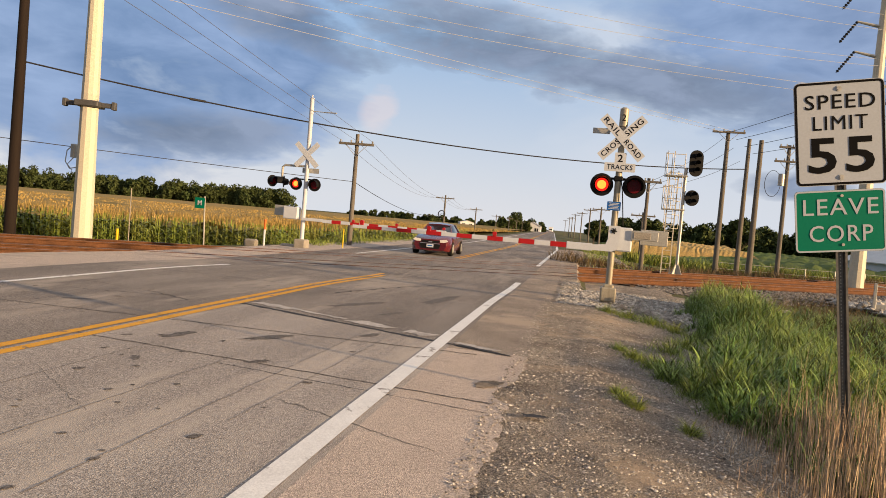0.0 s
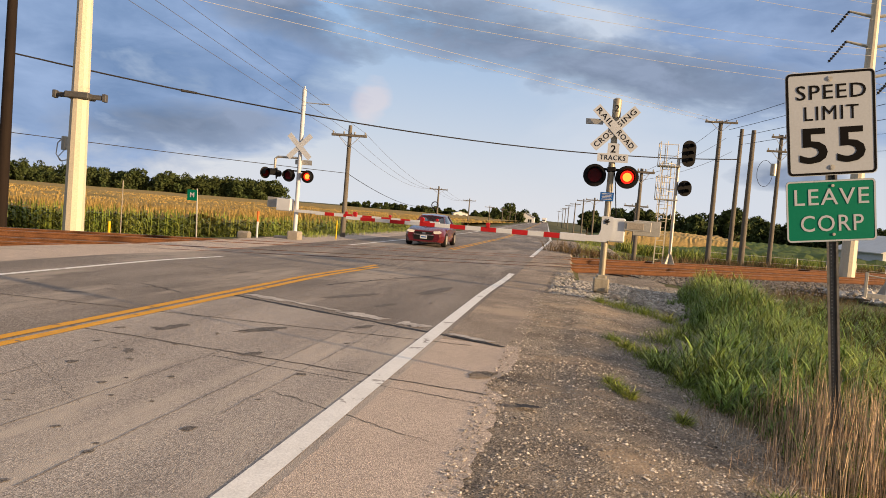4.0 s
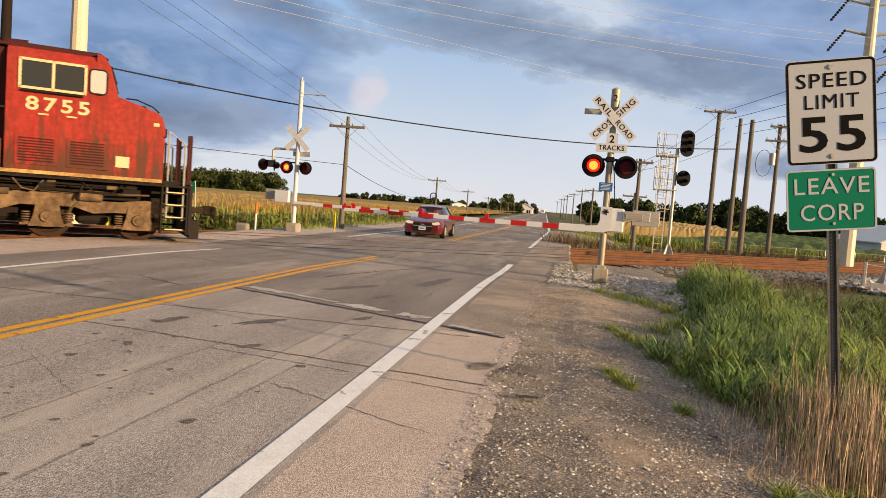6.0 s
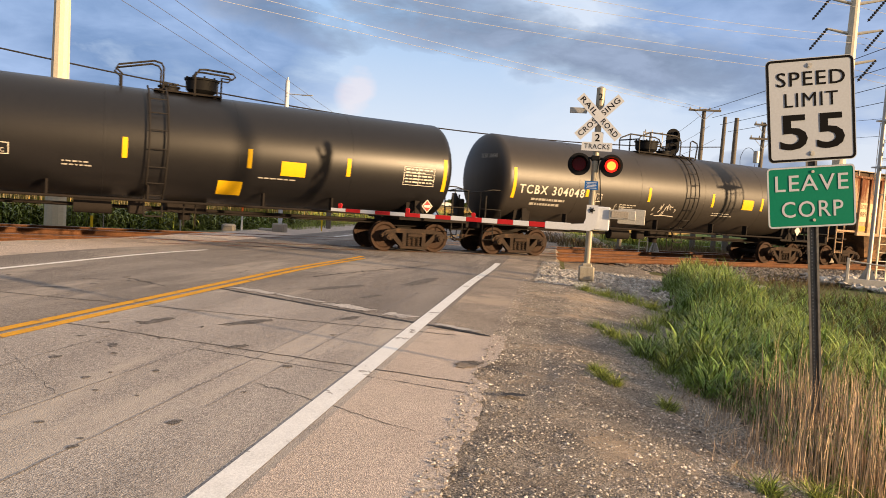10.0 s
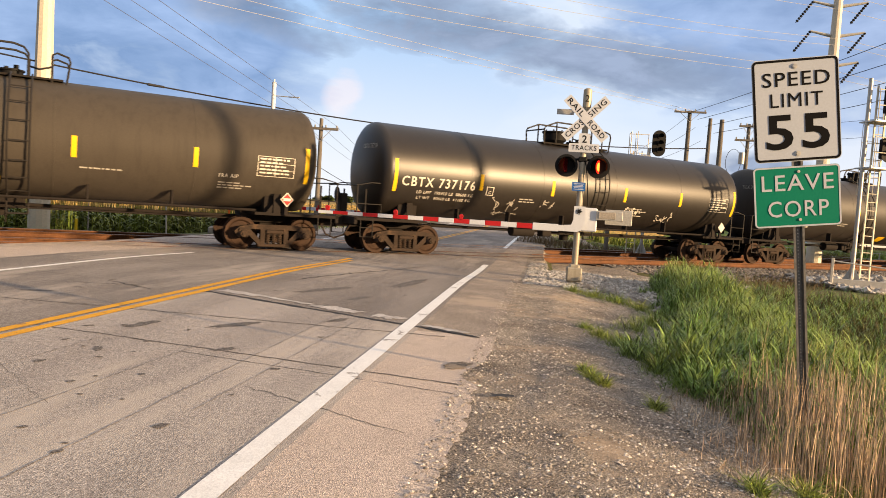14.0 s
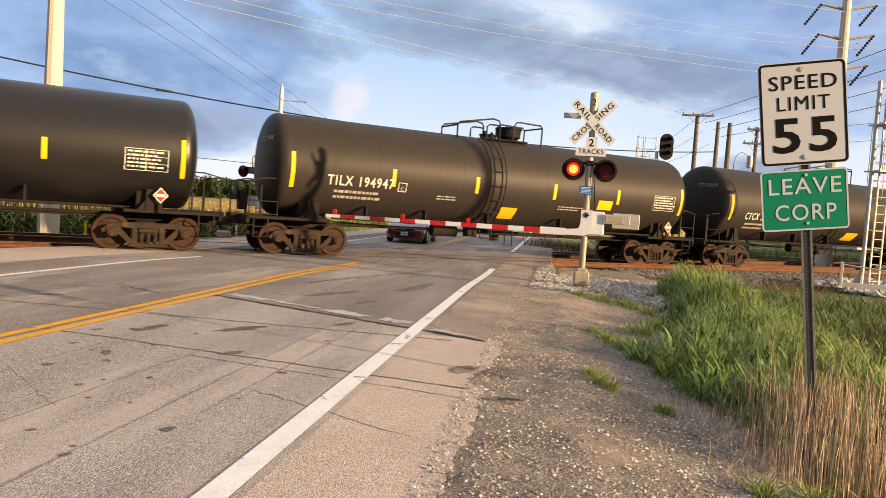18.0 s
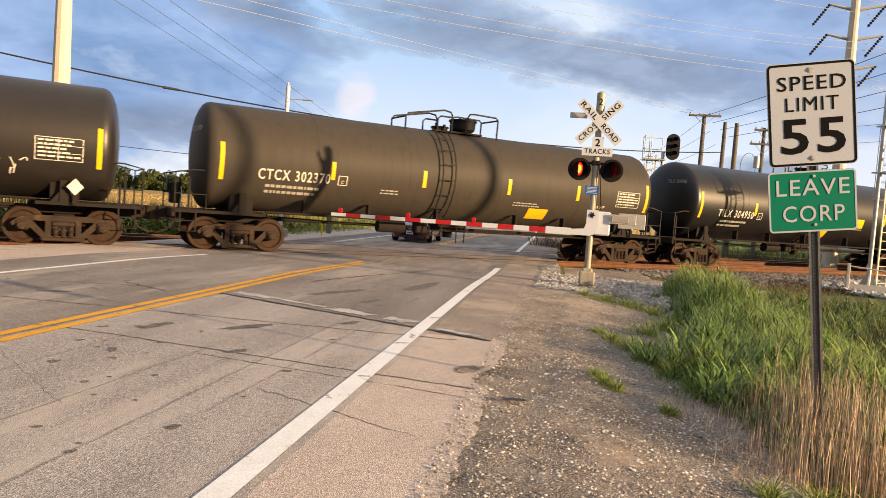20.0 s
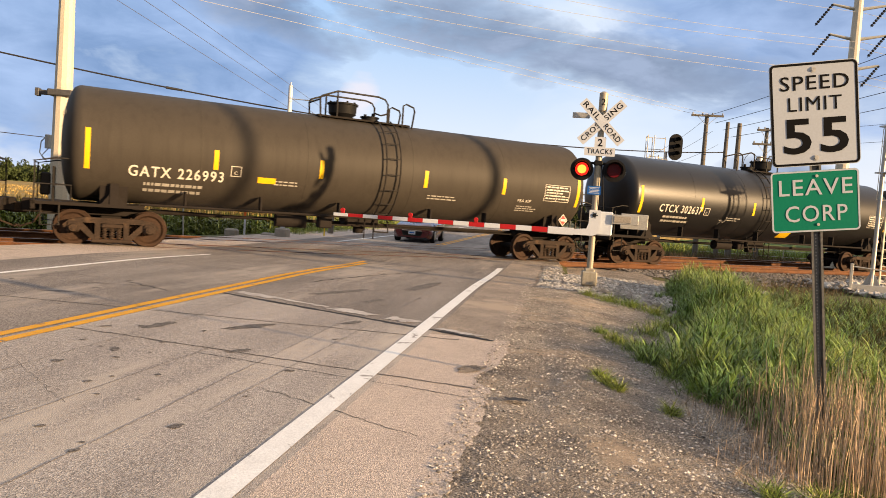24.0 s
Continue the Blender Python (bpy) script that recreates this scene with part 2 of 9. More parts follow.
# ---- materials ----
def material(name, base, rough=0.7, metal=0.0, vary=0.25, scale=3.0, fine=40.0, bump=0.15, tint=None, spec=0.2, streak=None,
             emit=None, strength=0.0, island=0.0, coat=0.0, dirt=None, dirt_amount=0.5, squeeze=None, dirt_scale=None, speck=None, runs=None, shift=False):
    """A surface with colour variation at two scales, relief, and optional dirt or down-running streaks."""
    mt = bpy.data.materials.new(name)
    mt.use_nodes = True
    nt = mt.node_tree
    bs = nt.nodes["Principled BSDF"]
    bs.inputs["Metallic"].default_value = metal
    bs.inputs["Specular IOR Level"].default_value = spec
    bs.inputs["Coat Weight"].default_value = coat
    co = nt.nodes.new("ShaderNodeTexCoord")
    vec = co.outputs["Object"]
    inf = nt.nodes.new("ShaderNodeObjectInfo")
    if shift:
        # alike pieces take different cuts of the pattern
        far = nt.nodes.new("ShaderNodeVectorMath")
        far.operation = "MULTIPLY_ADD"
        nt.links.new(inf.outputs["Random"], far.inputs[0])
        far.inputs[1].default_value = (37.0, 53.0, 0.0)
        nt.links.new(vec, far.inputs[2])
        vec = far.outputs[0]
    if squeeze:
        mp = nt.nodes.new("ShaderNodeMapping")
        mp.inputs["Scale"].default_value = squeeze
        nt.links.new(vec, mp.inputs[0])
        vec = mp.outputs[0]

    def nz(sc, det, v=vec, rg=0.6):
        n = nt.nodes.new("ShaderNodeTexNoise")
        n.inputs["Scale"].default_value, n.inputs["Detail"].default_value, n.inputs["Roughness"].default_value = sc, det, rg
        nt.links.new(v, n.inputs["Vector"])
        return n.outputs["Fac"]

    def rng(v, a, b, c, d):
        n = nt.nodes.new("ShaderNodeMapRange")
        for k, q in enumerate((a, b, c, d)):
            n.inputs[k + 1].default_value = q
        nt.links.new(v, n.inputs[0])
        return n.outputs[0]

    def mix(fac, a, b, blend="MIX"):
        n = nt.nodes.new("ShaderNodeMix")
        n.data_type, n.blend_type = "RGBA", blend
        for k, q in ((0, fac), (6, a), (7, b)):
            if hasattr(q, "links"):
                nt.links.new(q, n.inputs[k])
            else:
                n.inputs[k].default_value = q if k == 0 else (*q, 1)
        return n.outputs[2]

    big, small = nz(scale, 5), nz(fine, 3)
    other = tint or tuple(c * 0.55 for c in base)
    col = mix(rng(big, 0.35, 0.68, 0, 1), base, other)
    col = mix(vary, base, col)
    dark = mix(rng(small, 0.3, 0.7, 0, 1), tuple([1 - 0.6 * vary] * 3), (1 + 0.35 * vary,) * 3)
    col = mix(1.0, col, dark, "MULTIPLY")
    height = small
    if speck:
        vo = nt.nodes.new("ShaderNodeTexVoronoi")
        vo.inputs["Scale"].default_value = speck[0]
        nt.links.new(co.outputs["Object"], vo.inputs["Vector"])
        sp = nt.nodes.new("ShaderNodeSeparateColor")
        nt.links.new(vo.outputs["Color"], sp.inputs[0])
        col = mix(1.0, col, mix(sp.outputs[0], (1 - speck[1],) * 3, (1 + speck[1],) * 3), "MULTIPLY")
        height = vo.outputs["Distance"]
    if island:
        ge = nt.nodes.new("ShaderNodeNewGeometry")
        col = mix(1.0, col, mix(ge.outputs["Random Per Island"], (1 - island,) * 3, (1 + island,) * 3), "MULTIPLY")
    if dirt:
        col = mix(rng(nz(dirt_scale or scale * 0.6, 6, vec, 0.68), 0.5 - 0.25 * (dirt_amount - 0.5), 0.62, 0, 0.9), col, dirt)
    if streak:
        mp = nt.nodes.new("ShaderNodeMapping")
        mp.inputs["Scale"].default_value = (5.0, 5.0, 0.35)
        nt.links.new(co.outputs["Object"], mp.inputs[0])
        col = mix(rng(nz(1.0, 5, mp.outputs[0], 0.65), 0.48, 0.72, 0, 0.85), col, streak)
    if runs:
        # rust that starts at the top edge and runs down: low, high, colour
        lo, hi, rust = runs
        mp = nt.nodes.new("ShaderNodeMapping")
        mp.inputs["Scale"].default_value = (3.2, 3.2, 0.55)
        nt.links.new(vec, mp.inputs[0])
        sz = nt.nodes.new("ShaderNodeSeparateXYZ")
        nt.links.new(co.outputs["Object"], sz.inputs[0])
        ad = nt.nodes.new("ShaderNodeMath")
        ad.operation = "ADD"
        nt.links.new(nz(1.3, 6, mp.outputs[0], 0.7), ad.inputs[0])
        nt.links.new(rng(sz.outputs[2], lo, hi, -0.12, 0.17), ad.inputs[1])
        col = mix(rng(ad.outputs[0], 0.52, 0.66, 0, 0.95), col, rust)
    nt.links.new(col, bs.inputs["Base Color"])
    nt.links.new(rng(small, 0.2, 0.8, max(0.03, rough - 0.1), min(1, rough + 0.1)), bs.inputs["Roughness"])
    if bump:
        bp = nt.nodes.new("ShaderNodeBump")
        bp.inputs["Strength"].default_value = bump
        bp.inputs["Distance"].default_value = 0.02
        nt.links.new(height, bp.inputs["Height"])
        nt.links.new(bp.outputs[0], bs.inputs["Normal"])
    if emit:
        bs.inputs["Emission Color"].default_value = (*emit, 1)
        bs.inputs["Emission Strength"].default_value = strength
    return mt


M = {}
M["ground"] = material("soil_and_grass", (0.085, 0.095, 0.03), 0.95, vary=0.7, scale=0.25, fine=6, bump=0.3, tint=(0.16, 0.13, 0.07))
M["field"] = material("corn_tops", (0.33, 0.23, 0.075), 0.9, vary=0.6, scale=0.08, fine=3, bump=0.4, tint=(0.24, 0.19, 0.06))
M["field_green"] = material("green_crop", (0.07, 0.12, 0.025), 0.9, vary=0.6, scale=0.06, fine=2, bump=0.4, tint=(0.13, 0.14, 0.04))
M["lawn"] = material("mown_grass", (0.09, 0.15, 0.035), 0.95, vary=0.6, scale=0.3, fine=8, bump=0.3, tint=(0.14, 0.16, 0.05))
M["gravel"] = material("gravel_shoulder", (0.47, 0.415, 0.36), 0.95, vary=0.9, scale=1.0, fine=90, bump=1.0, tint=(0.24, 0.21, 0.185), dirt=(0.56, 0.45, 0.35), dirt_amount=0.45, speck=(130, 0.6), spec=0.04)
M["asphalt"] = material("old_asphalt", (0.44, 0.40, 0.37), 0.88, vary=0.75, scale=1.1, fine=130, bump=0.35, tint=(0.275, 0.25, 0.235), dirt=(0.47, 0.42, 0.375), dirt_amount=0.4, squeeze=(1, 0.16, 1), speck=(130, 0.42), spec=0.04)
M["asphalt_dark"] = material("darker_asphalt_at_the_crossing", (0.335, 0.30, 0.275), 0.88, vary=0.9, scale=0.9, fine=130, bump=0.35, tint=(0.20, 0.18, 0.168), dirt=(0.39, 0.345, 0.305), dirt_amount=0.4, squeeze=(1, 0.2, 1), speck=(110, 0.45), spec=0.04)
M["shoulder"] = material("paved_shoulder", (0.56, 0.475, 0.415), 0.92, vary=0.55, scale=0.9, fine=110, bump=0.4, tint=(0.44, 0.37, 0.325), dirt=(0.40, 0.345, 0.30), dirt_amount=0.25, speck=(140, 0.4), spec=0.04)
M["shoulder_old"] = material("gravelly_old_shoulder", (0.40, 0.345, 0.30), 0.95, vary=0.7, scale=1.0, fine=100, bump=0.7, tint=(0.25, 0.222, 0.20), dirt=(0.46, 0.38, 0.315), dirt_amount=0.4, speck=(110, 0.6), spec=0.04)
M["tar"] = material("tar_patch", (0.05, 0.047, 0.046), 0.7, vary=0.3, scale=2, fine=60)
M["wear"] = material("faint_tyre_wear", (0.345, 0.312, 0.288), 0.9, vary=0.6, scale=2, fine=110, speck=(110, 0.4), spec=0.04)
# stains, and the colour of the drawn wire shadows
M["stain"] = material("road_stain", (0.17, 0.152, 0.14), 0.85, vary=0.5, scale=6, fine=90, speck=(95, 0.6))
M["concrete_worn"] = material("worn_pale_concrete", (0.60, 0.56, 0.53), 0.9, vary=0.6, scale=4, fine=50, tint=(0.24, 0.21, 0.20))
M["white_line"] = material("white_road_paint", (0.86, 0.85, 0.83), 0.6, vary=0.3, scale=5, fine=80, tint=(0.60, 0.58, 0.55), dirt=(0.28, 0.25, 0.23), dirt_amount=0.08)
M["yellow_line"] = material("yellow_road_paint", (0.78, 0.38, 0.012), 0.6, vary=0.4, scale=5, fine=80, tint=(0.55, 0.26, 0.02), dirt=(0.20, 0.15, 0.1), dirt_amount=0.1)
M["ballast"] = material("ballast_stone", (0.26, 0.24, 0.225), 0.95, vary=0.6, scale=3, fine=20, bump=0.4, tint=(0.13, 0.115, 0.105), island=0.45)
M["rock"] = material("pale_broken_rock", (0.46, 0.44, 0.41), 0.95, vary=0.7, scale=2, fine=20, bump=0.4, tint=(0.24, 0.22, 0.20), island=0.45, spec=0.05)
M["pebble"] = material("shoulder_pebble", (0.56, 0.52, 0.475), 0.95, vary=0.8, scale=4, fine=20, bump=0.2, tint=(0.28, 0.25, 0.225), island=0.65, spec=0.05)
M["rail"] = material("rusty_rail_side", (0.17, 0.075, 0.034), 0.75, metal=0.1, vary=0.7, scale=2.5, fine=30, tint=(0.07, 0.034, 0.02))
M["rail_top"] = material("worn_rail_head", (0.36, 0.27, 0.22), 0.38, metal=0.7, vary=0.4, scale=3, fine=30)
M["tie"] = material("creosoted_tie", (0.085, 0.062, 0.048), 0.9, vary=0.5, scale=4, fine=30)
M["galv"] = material("galvanised_steel", (0.52, 0.51, 0.48), 0.45, metal=0.5, vary=0.3, scale=5, fine=40, bump=0.05)
M["silver"] = material("aluminium_paint", (0.42, 0.385, 0.31), 0.5, metal=0.25, vary=0.35, scale=4, fine=40, bump=0.05, streak=(0.26, 0.23, 0.18))
M["black"] = material("black_paint", (0.013, 0.013, 0.014), 0.6, vary=0.3, scale=6, fine=50, bump=0.05, spec=0.12)
M["white"] = material("white_sheeting", (0.58, 0.62, 0.69), 0.5, vary=0.15, scale=3, fine=60, bump=0.02)
M["sign_white"] = material("sign_white_sheeting", (0.42, 0.46, 0.53), 0.5, vary=0.1, scale=2, fine=60, bump=0.01, spec=0.15)
M["sign_green"] = material("sign_green_sheeting", (0.0, 0.17, 0.105), 0.5, vary=0.12, scale=2, fine=60, bump=0.01, spec=0.15)
M["sign_blue"] = material("sign_blue", (0.02, 0.12, 0.42), 0.45, vary=0.12, scale=2, fine=60, bump=0.01)
M["ink"] = material("sign_black", (0.008, 0.008, 0.009), 0.8, vary=0.1, bump=0.0, spec=0.05)
M["post"] = material("green_grey_post_steel", (0.17, 0.17, 0.17), 0.5, metal=0.6, vary=0.4, scale=6, fine=40, bump=0.05)
M["red"] = material("red_reflective", (0.42, 0.018, 0.022), 0.4, vary=0.2, scale=6, fine=60, bump=0.02)
M["wood"] = material("weathered_pole_wood", (0.19, 0.175, 0.155), 0.9, vary=0.6, scale=1.5, fine=30, bump=0.3, tint=(0.10, 0.088, 0.075), squeeze=(6, 6, 0.5), spec=0.1)
M["wood_dark"] = material("dark_creosoted_pole", (0.022, 0.015, 0.012), 0.85, vary=0.6, scale=1.5, fine=30, bump=0.3, squeeze=(6, 6, 0.5))
M["pole_steel"] = material("pale_steel_pole", (0.62, 0.57, 0.46), 0.55, metal=0.1, vary=0.25, scale=0.8, fine=20, bump=0.04, tint=(0.48, 0.44, 0.37))
M["wire"] = material("black_cable", (0.025, 0.025, 0.028), 0.6, vary=0.1, bump=0)
M["wire_thin"] = material("grey_weathered_wire", (0.10, 0.10, 0.11), 0.7, vary=0.1, bump=0)
M["bracket"] = material("dull_bracket_steel", (0.11, 0.11, 0.115), 0.6, metal=0.3, vary=0.4, scale=6, fine=40, bump=0.05)
M["wire_bright"] = material("bright_conductor", (0.40, 0.41, 0.44), 0.8, vary=0.1, bump=0, spec=0.1)
M["yellow"] = material("safety_yellow", (0.72, 0.50, 0.02), 0.5, vary=0.2, scale=4, fine=50, bump=0.03)
M["orange"] = material("marker_orange", (0.75, 0.16, 0.03), 0.5, vary=0.2, bump=0.03)
M["concrete"] = material("grey_concrete", (0.36, 0.33, 0.29), 0.9, vary=0.5, scale=3, fine=40, bump=0.25)
M["decal_white"] = material("white_stencil_paint", (0.70, 0.66, 0.58), 0.7, vary=0.35, scale=9, fine=60, bump=0)
M["decal_dim"] = material("faded_stencil_paint", (0.42, 0.40, 0.36), 0.8, vary=0.4, scale=9, fine=60, bump=0)
M["decal_yellow"] = material("yellow_reflector", (0.78, 0.48, 0.01), 0.45, vary=0.2, scale=6, fine=60, bump=0)
M["decal_red"] = material("red_placard", (0.55, 0.03, 0.03), 0.5, vary=0.2, bump=0)
# a reflection is put into this pane's pale base colour
M["pane_pale"] = material("pale_reflecting_window", (0.45, 0.47, 0.48), 0.08, vary=0.1, bump=0, spec=0.8)
M["glass"] = material("dark_glass", (0.02, 0.024, 0.028), 0.06, vary=0.1, bump=0, spec=0.8)
# ---- ground, road and tracks ----
rnd = random.Random(7)
WHITE_R, YELLOW, WHITE_L = -1.545, -5.05, -8.55


def smooth(a, b, v):
    k = min(1.0, max(0.0, (v - a) / (b - a)))
    return k * k * (3 - 2 * k)


def bend(y):
    """The road swings a little to the left far past the crossing."""
    return -0.034 * max(0.0, y - 58.0)


def road_z(y):
    return -0.09 * smooth(13.0, 19.0, y)


def off_track(x, y):
    return (Vector((x, y, 0)) - Vector((TRACK.x, TRACK.y, 0))).dot(TOWARD)


def ground_z(x, y):
    xr = x - bend(y)
    rz = road_z(y) - 0.035
    if xr > 0:
        z = rz - 0.08 * smooth(0.2, 1.3, xr) - 0.32 * smooth(1.2, 3.2, xr)
    else:
        z = rz - 0.5 * smooth(-12.5, -18.0, xr)
    o = off_track(x, y)
    bed = smooth(6.2, 2.6, o) * smooth(-9.5, -6.6, o)
    clear = 1 - smooth(0.2, 1.2, xr) if xr > -5 else smooth(-11.6, -12.6, xr)
    far_road = xr < 0.2 and xr > -11.6
    if not far_road:
        z = z * (1 - bed) + (-0.36) * bed
        z -= 0.75 * smooth(-8.5, -12.0, o) * (smooth(-12.0, -17.0, xr))
        z -= 0.45 * smooth(-8.5, -14.0, o) * smooth(3.0, 9.0, xr)
    return z


def axis_steps(lo, hi, fine_lo, fine_hi, step, grow=1.16):
    out = list(np.arange(fine_lo, fine_hi, step))
    d, v = step, out[-1]
    while v < hi:
        d *= grow
        v += d
        out.append(v)
    d, v = step, out[0]
    while v > lo:
        d *= grow
        v -= d
        out.insert(0, v)
    return out


gx, gy = axis_steps(-2600, 2600, -26, 26, 0.5), axis_steps(-2600, 2600, -6, 44, 0.5)
gm = Mesh()
gm.v = [(x, y, ground_z(x, y) + (0.03 * noise.noise((x * 0.8, y * 0.8, 0)) if x > 1.2 else 0)) for y in gy for x in gx]
nx = len(gx)
gm.f = [(j * nx + i, j * nx + i + 1, (j + 1) * nx + i + 1, (j + 1) * nx + i) for j in range(len(gy) - 1) for i in range(nx - 1)]
thing("ground", "flat farmland soil with short grass and weeds", "ground", kind="structure", mesh=gm, mat=M["ground"])


def ribbon(xs, y0, y1, dz, step=1.5):
    """A flat strip along the road between the offsets xs."""
    m = Mesh()
    n = max(1, int((y1 - y0) / step))
    for k in range(n + 1):
        y = y0 + (y1 - y0) * k / n
        for x in xs:
            m.v.append((x + bend(y), y, road_z(y) + dz))
    w = len(xs)
    for k in range(n):
        for i in range(w - 1):
            a = k * w + i
            m.f.append((a, a + 1, a + w + 1, a + w))
    return m


def ragged_shoulder(ya, yb, n):
    """Paved strip whose outer edge has crumbled into the gravel."""
    m = Mesh()
    for k in range(n + 1):
        y = ya + (yb - ya) * k / n
        out = -0.45 + 0.07 * noise.noise((y * 0.7, 0, 0)) + 0.05 * noise.noise((y * 3.1, 1, 0)) + 0.04 * noise.noise((y * 9.0, 2, 0)) + 0.02 * noise.noise((y * 27.0, 2, 0)) - 0.12 * smooth(5.9, 6.2, y) * smooth(6.9, 6.5, y)
        m.v += [(-1.4, y, road_z(y)), (out, y, road_z(y) - 0.002)]
    m.f = [(2 * k, 2 * k + 1, 2 * k + 3, 2 * k + 2) for k in range(n)]
    return m


SEAM = 0.4157


def seam_y(x):
    """Where the tarred joint crosses the road at offset x."""
    return 8.2 + SEAM * (-0.62 - x)


def road_sheet(y0, y1, step, near):
    """The lanes on one side of the joint, whose line ends the sheet."""
    m = Mesh()
    xs = (-5.05, -3.8, -2.6, -1.4)
    n = int((y1 - y0) / step)
    for k in range(n + 1):
        for x in xs:
            a, b = (y0, seam_y(x)) if near else (seam_y(x), y1)
            y = a + (b - a) * k / n
            m.v.append((x + bend(y), y, road_z(y)))
    w = len(xs)
    m.f = [(k * w + i, k * w + i + 1, (k + 1) * w + i + 1, (k + 1) * w + i) for k in range(n) for i in range(w - 1)]
    return m


thing("road", "worn grey two-lane asphalt road before the crossing", "road", kind="structure", mesh=road_sheet(-14, 10, 2.0, True), mat=M["asphalt"])
thing("road", "worn darker asphalt of the far lane", "road", kind="structure", mesh=ribbon((-9.9, -8.7, -6.9, -5.05), -14, 700, 0.0, 2.0), mat=M["asphalt_dark"])
thing("road", "darker asphalt road over the railway crossing", "road", kind="structure", mesh=road_sheet(10, 700, 0.8, False), mat=M["asphalt_dark"])
thing("paved_shoulder", "pale chip-sealed road shoulder", "shoulder", kind="structure",
      mesh=ragged_shoulder(-14, 8.3, 420), mat=M["shoulder"])
thing("paved_shoulder", "old gravelly shoulder near the crossing", "shoulder", kind="structure",
      mesh=ragged_shoulder(8.3, 60, 280), mat=M["shoulder_old"])
thing("paved_shoulder", "pale sandy shoulder beside the far lane", "shoulder", kind="structure",
      mesh=ribbon((-12.2, -11.0, -9.9), -14, 60, -0.006, 1.5), mat=M["shoulder"])

# gravel apron between the paving and the grass, with a ragged edge
GW = 25


def gravel_z(x, y):
    """The gravel's surface: lumps, and a furrow that wheels have pressed along the paving."""
    z = max(ground_z(x, y), -0.34) + 0.028
    soft = smooth(-0.75, -0.2, x - bend(y))
    z += soft * (0.012 * noise.noise((x * 1.7, y * 1.1, 1)) + 0.014 * noise.noise((x * 5, y * 5, 1)))
    f = (x - 0.02 - 0.10 * math.sin(y * 0.55)) / 0.16
    z += (0.010 * math.exp(-(f - 1.9) ** 2) - 0.010 * math.exp(-f * f)) * (1 + noise.noise((x * 2, y * 1.6, 9))) * smooth(5.0, 6.5, y) * smooth(13.0, 10.0, y)
    return z


gv = Mesh()
ys = [-14 + 0.4 * k for k in range(40)] + [2.0 + 0.2 * k for k in range(75)] + [17.0 + 0.4 * k for k in range(112)]
for y in ys:
    edge = 1.75 + 0.15 * max(0.0, min(y, 15) - 5.4) + 0.25 * noise.noise((y * 0.9, 3.0, 0)) + 2.0 * smooth(14.5, 17.0, y) * smooth(24.5, 21.0, y)
    inner = -0.95
    for k in range(GW):
        x = inner + (edge - inner) * k / (GW - 1)
        gv.v.append((x + bend(y), y, gravel_z(x + bend(y), y) - 0.03 * (k == GW - 1)))
for j in range(len(ys) - 1):
    for i in range(GW - 1):
        a = j * GW + i
        gv.f.append((a, a + 1, a + GW + 1, a + GW))
thing("gravel_shoulder", "loose grey-brown gravel beside the road", "gravel", kind="structure", mesh=gv, mat=M["gravel"])


def stripe(name, label, x, w, y0, y1, mat, dz=0.005):
    thing(name, label, "road marking", kind="structure", mesh=ribbon((x - w / 2, x + w / 2), y0, y1, dz, 1.0), mat=mat)


stripe("edge_line", "worn white edge line painted on asphalt", WHITE_R, 0.17, -14, 20.3, M["white_line"])
stripe("edge_line", "white edge line past the crossing", WHITE_R, 0.17, 30.0, 400, M["white_line"])
stripe("edge_line", "white edge line of the far lane", WHITE_L, 0.13, -14, 16.6, M["white_line"])
stripe("edge_line", "white edge line of the far lane past the crossing", WHITE_L, 0.13, 27.0, 400, M["white_line"])
for dx, y1 in ((-0.11, 18.9), (0.11, 18.2)):
    stripe("centre_line", "double yellow centre line, worn at its edges", YELLOW + dx, 0.13, -14, y1, M["yellow_line"])
    stripe("centre_line", "double yellow centre line past the crossing", YELLOW + dx, 0.115, 30.5, 400, M["yellow_line"])


def blot(name, label, pts, mat, dz, width=0.05):
    """A narrow uneven line of tar, crack, paint or drawn shadow on the road."""
    m = Mesh()
    for k, (x, y) in enumerate(pts):
        q = pts[min(k + 1, len(pts) - 1)]
        p = pts[max(k - 1, 0)]
        d = Vector((q[0] - p[0], q[1] - p[1], 0)).normalized()
        s = Vector((-d.y, d.x, 0)) * width * (0.6 + 0.8 * rnd.random()) / 2
        for sg in (-1, 1):
            m.v.append((x + s.x * sg, y + s.y * sg, road_z(y) + dz))
    m.f = [(2 * k, 2 * k + 1, 2 * k + 3, 2 * k + 2) for k in range(len(pts) - 1)]
    return thing(name, label, "road marking", kind="structure", mesh=m, mat=mat)


def wiggle(a, b, n, amp):
    return [(a[0] + (b[0] - a[0]) * k / n + amp * (rnd.random() - 0.5), a[1] + (b[1] - a[1]) * k / n + amp * (rnd.random() - 0.5)) for k in range(n + 1)]


# seam and old stop bar, worn almost away
blot("seam", "tarred joint across the lane", wiggle((-4.95, 10.0), (-0.62, 8.2), 40, 0.03), M["tar"], 0.004, 0.085)
for a, b, w in (((-4.75, 10.22), (-4.0, 9.9), 0.16), ((-4.0, 9.92), (-3.1, 9.55), 0.07), ((-3.0, 9.5), (-2.35, 9.22), 0.2), ((-2.1, 9.13), (-1.75, 8.98), 0.2), ((-1.35, 8.66), (-0.8, 8.42), 0.10)):
    blot("worn_stop_bar", "remains of a white stop bar", wiggle(a, b, 14, 0.03), M["concrete_worn"], 0.007, w * 1.25)

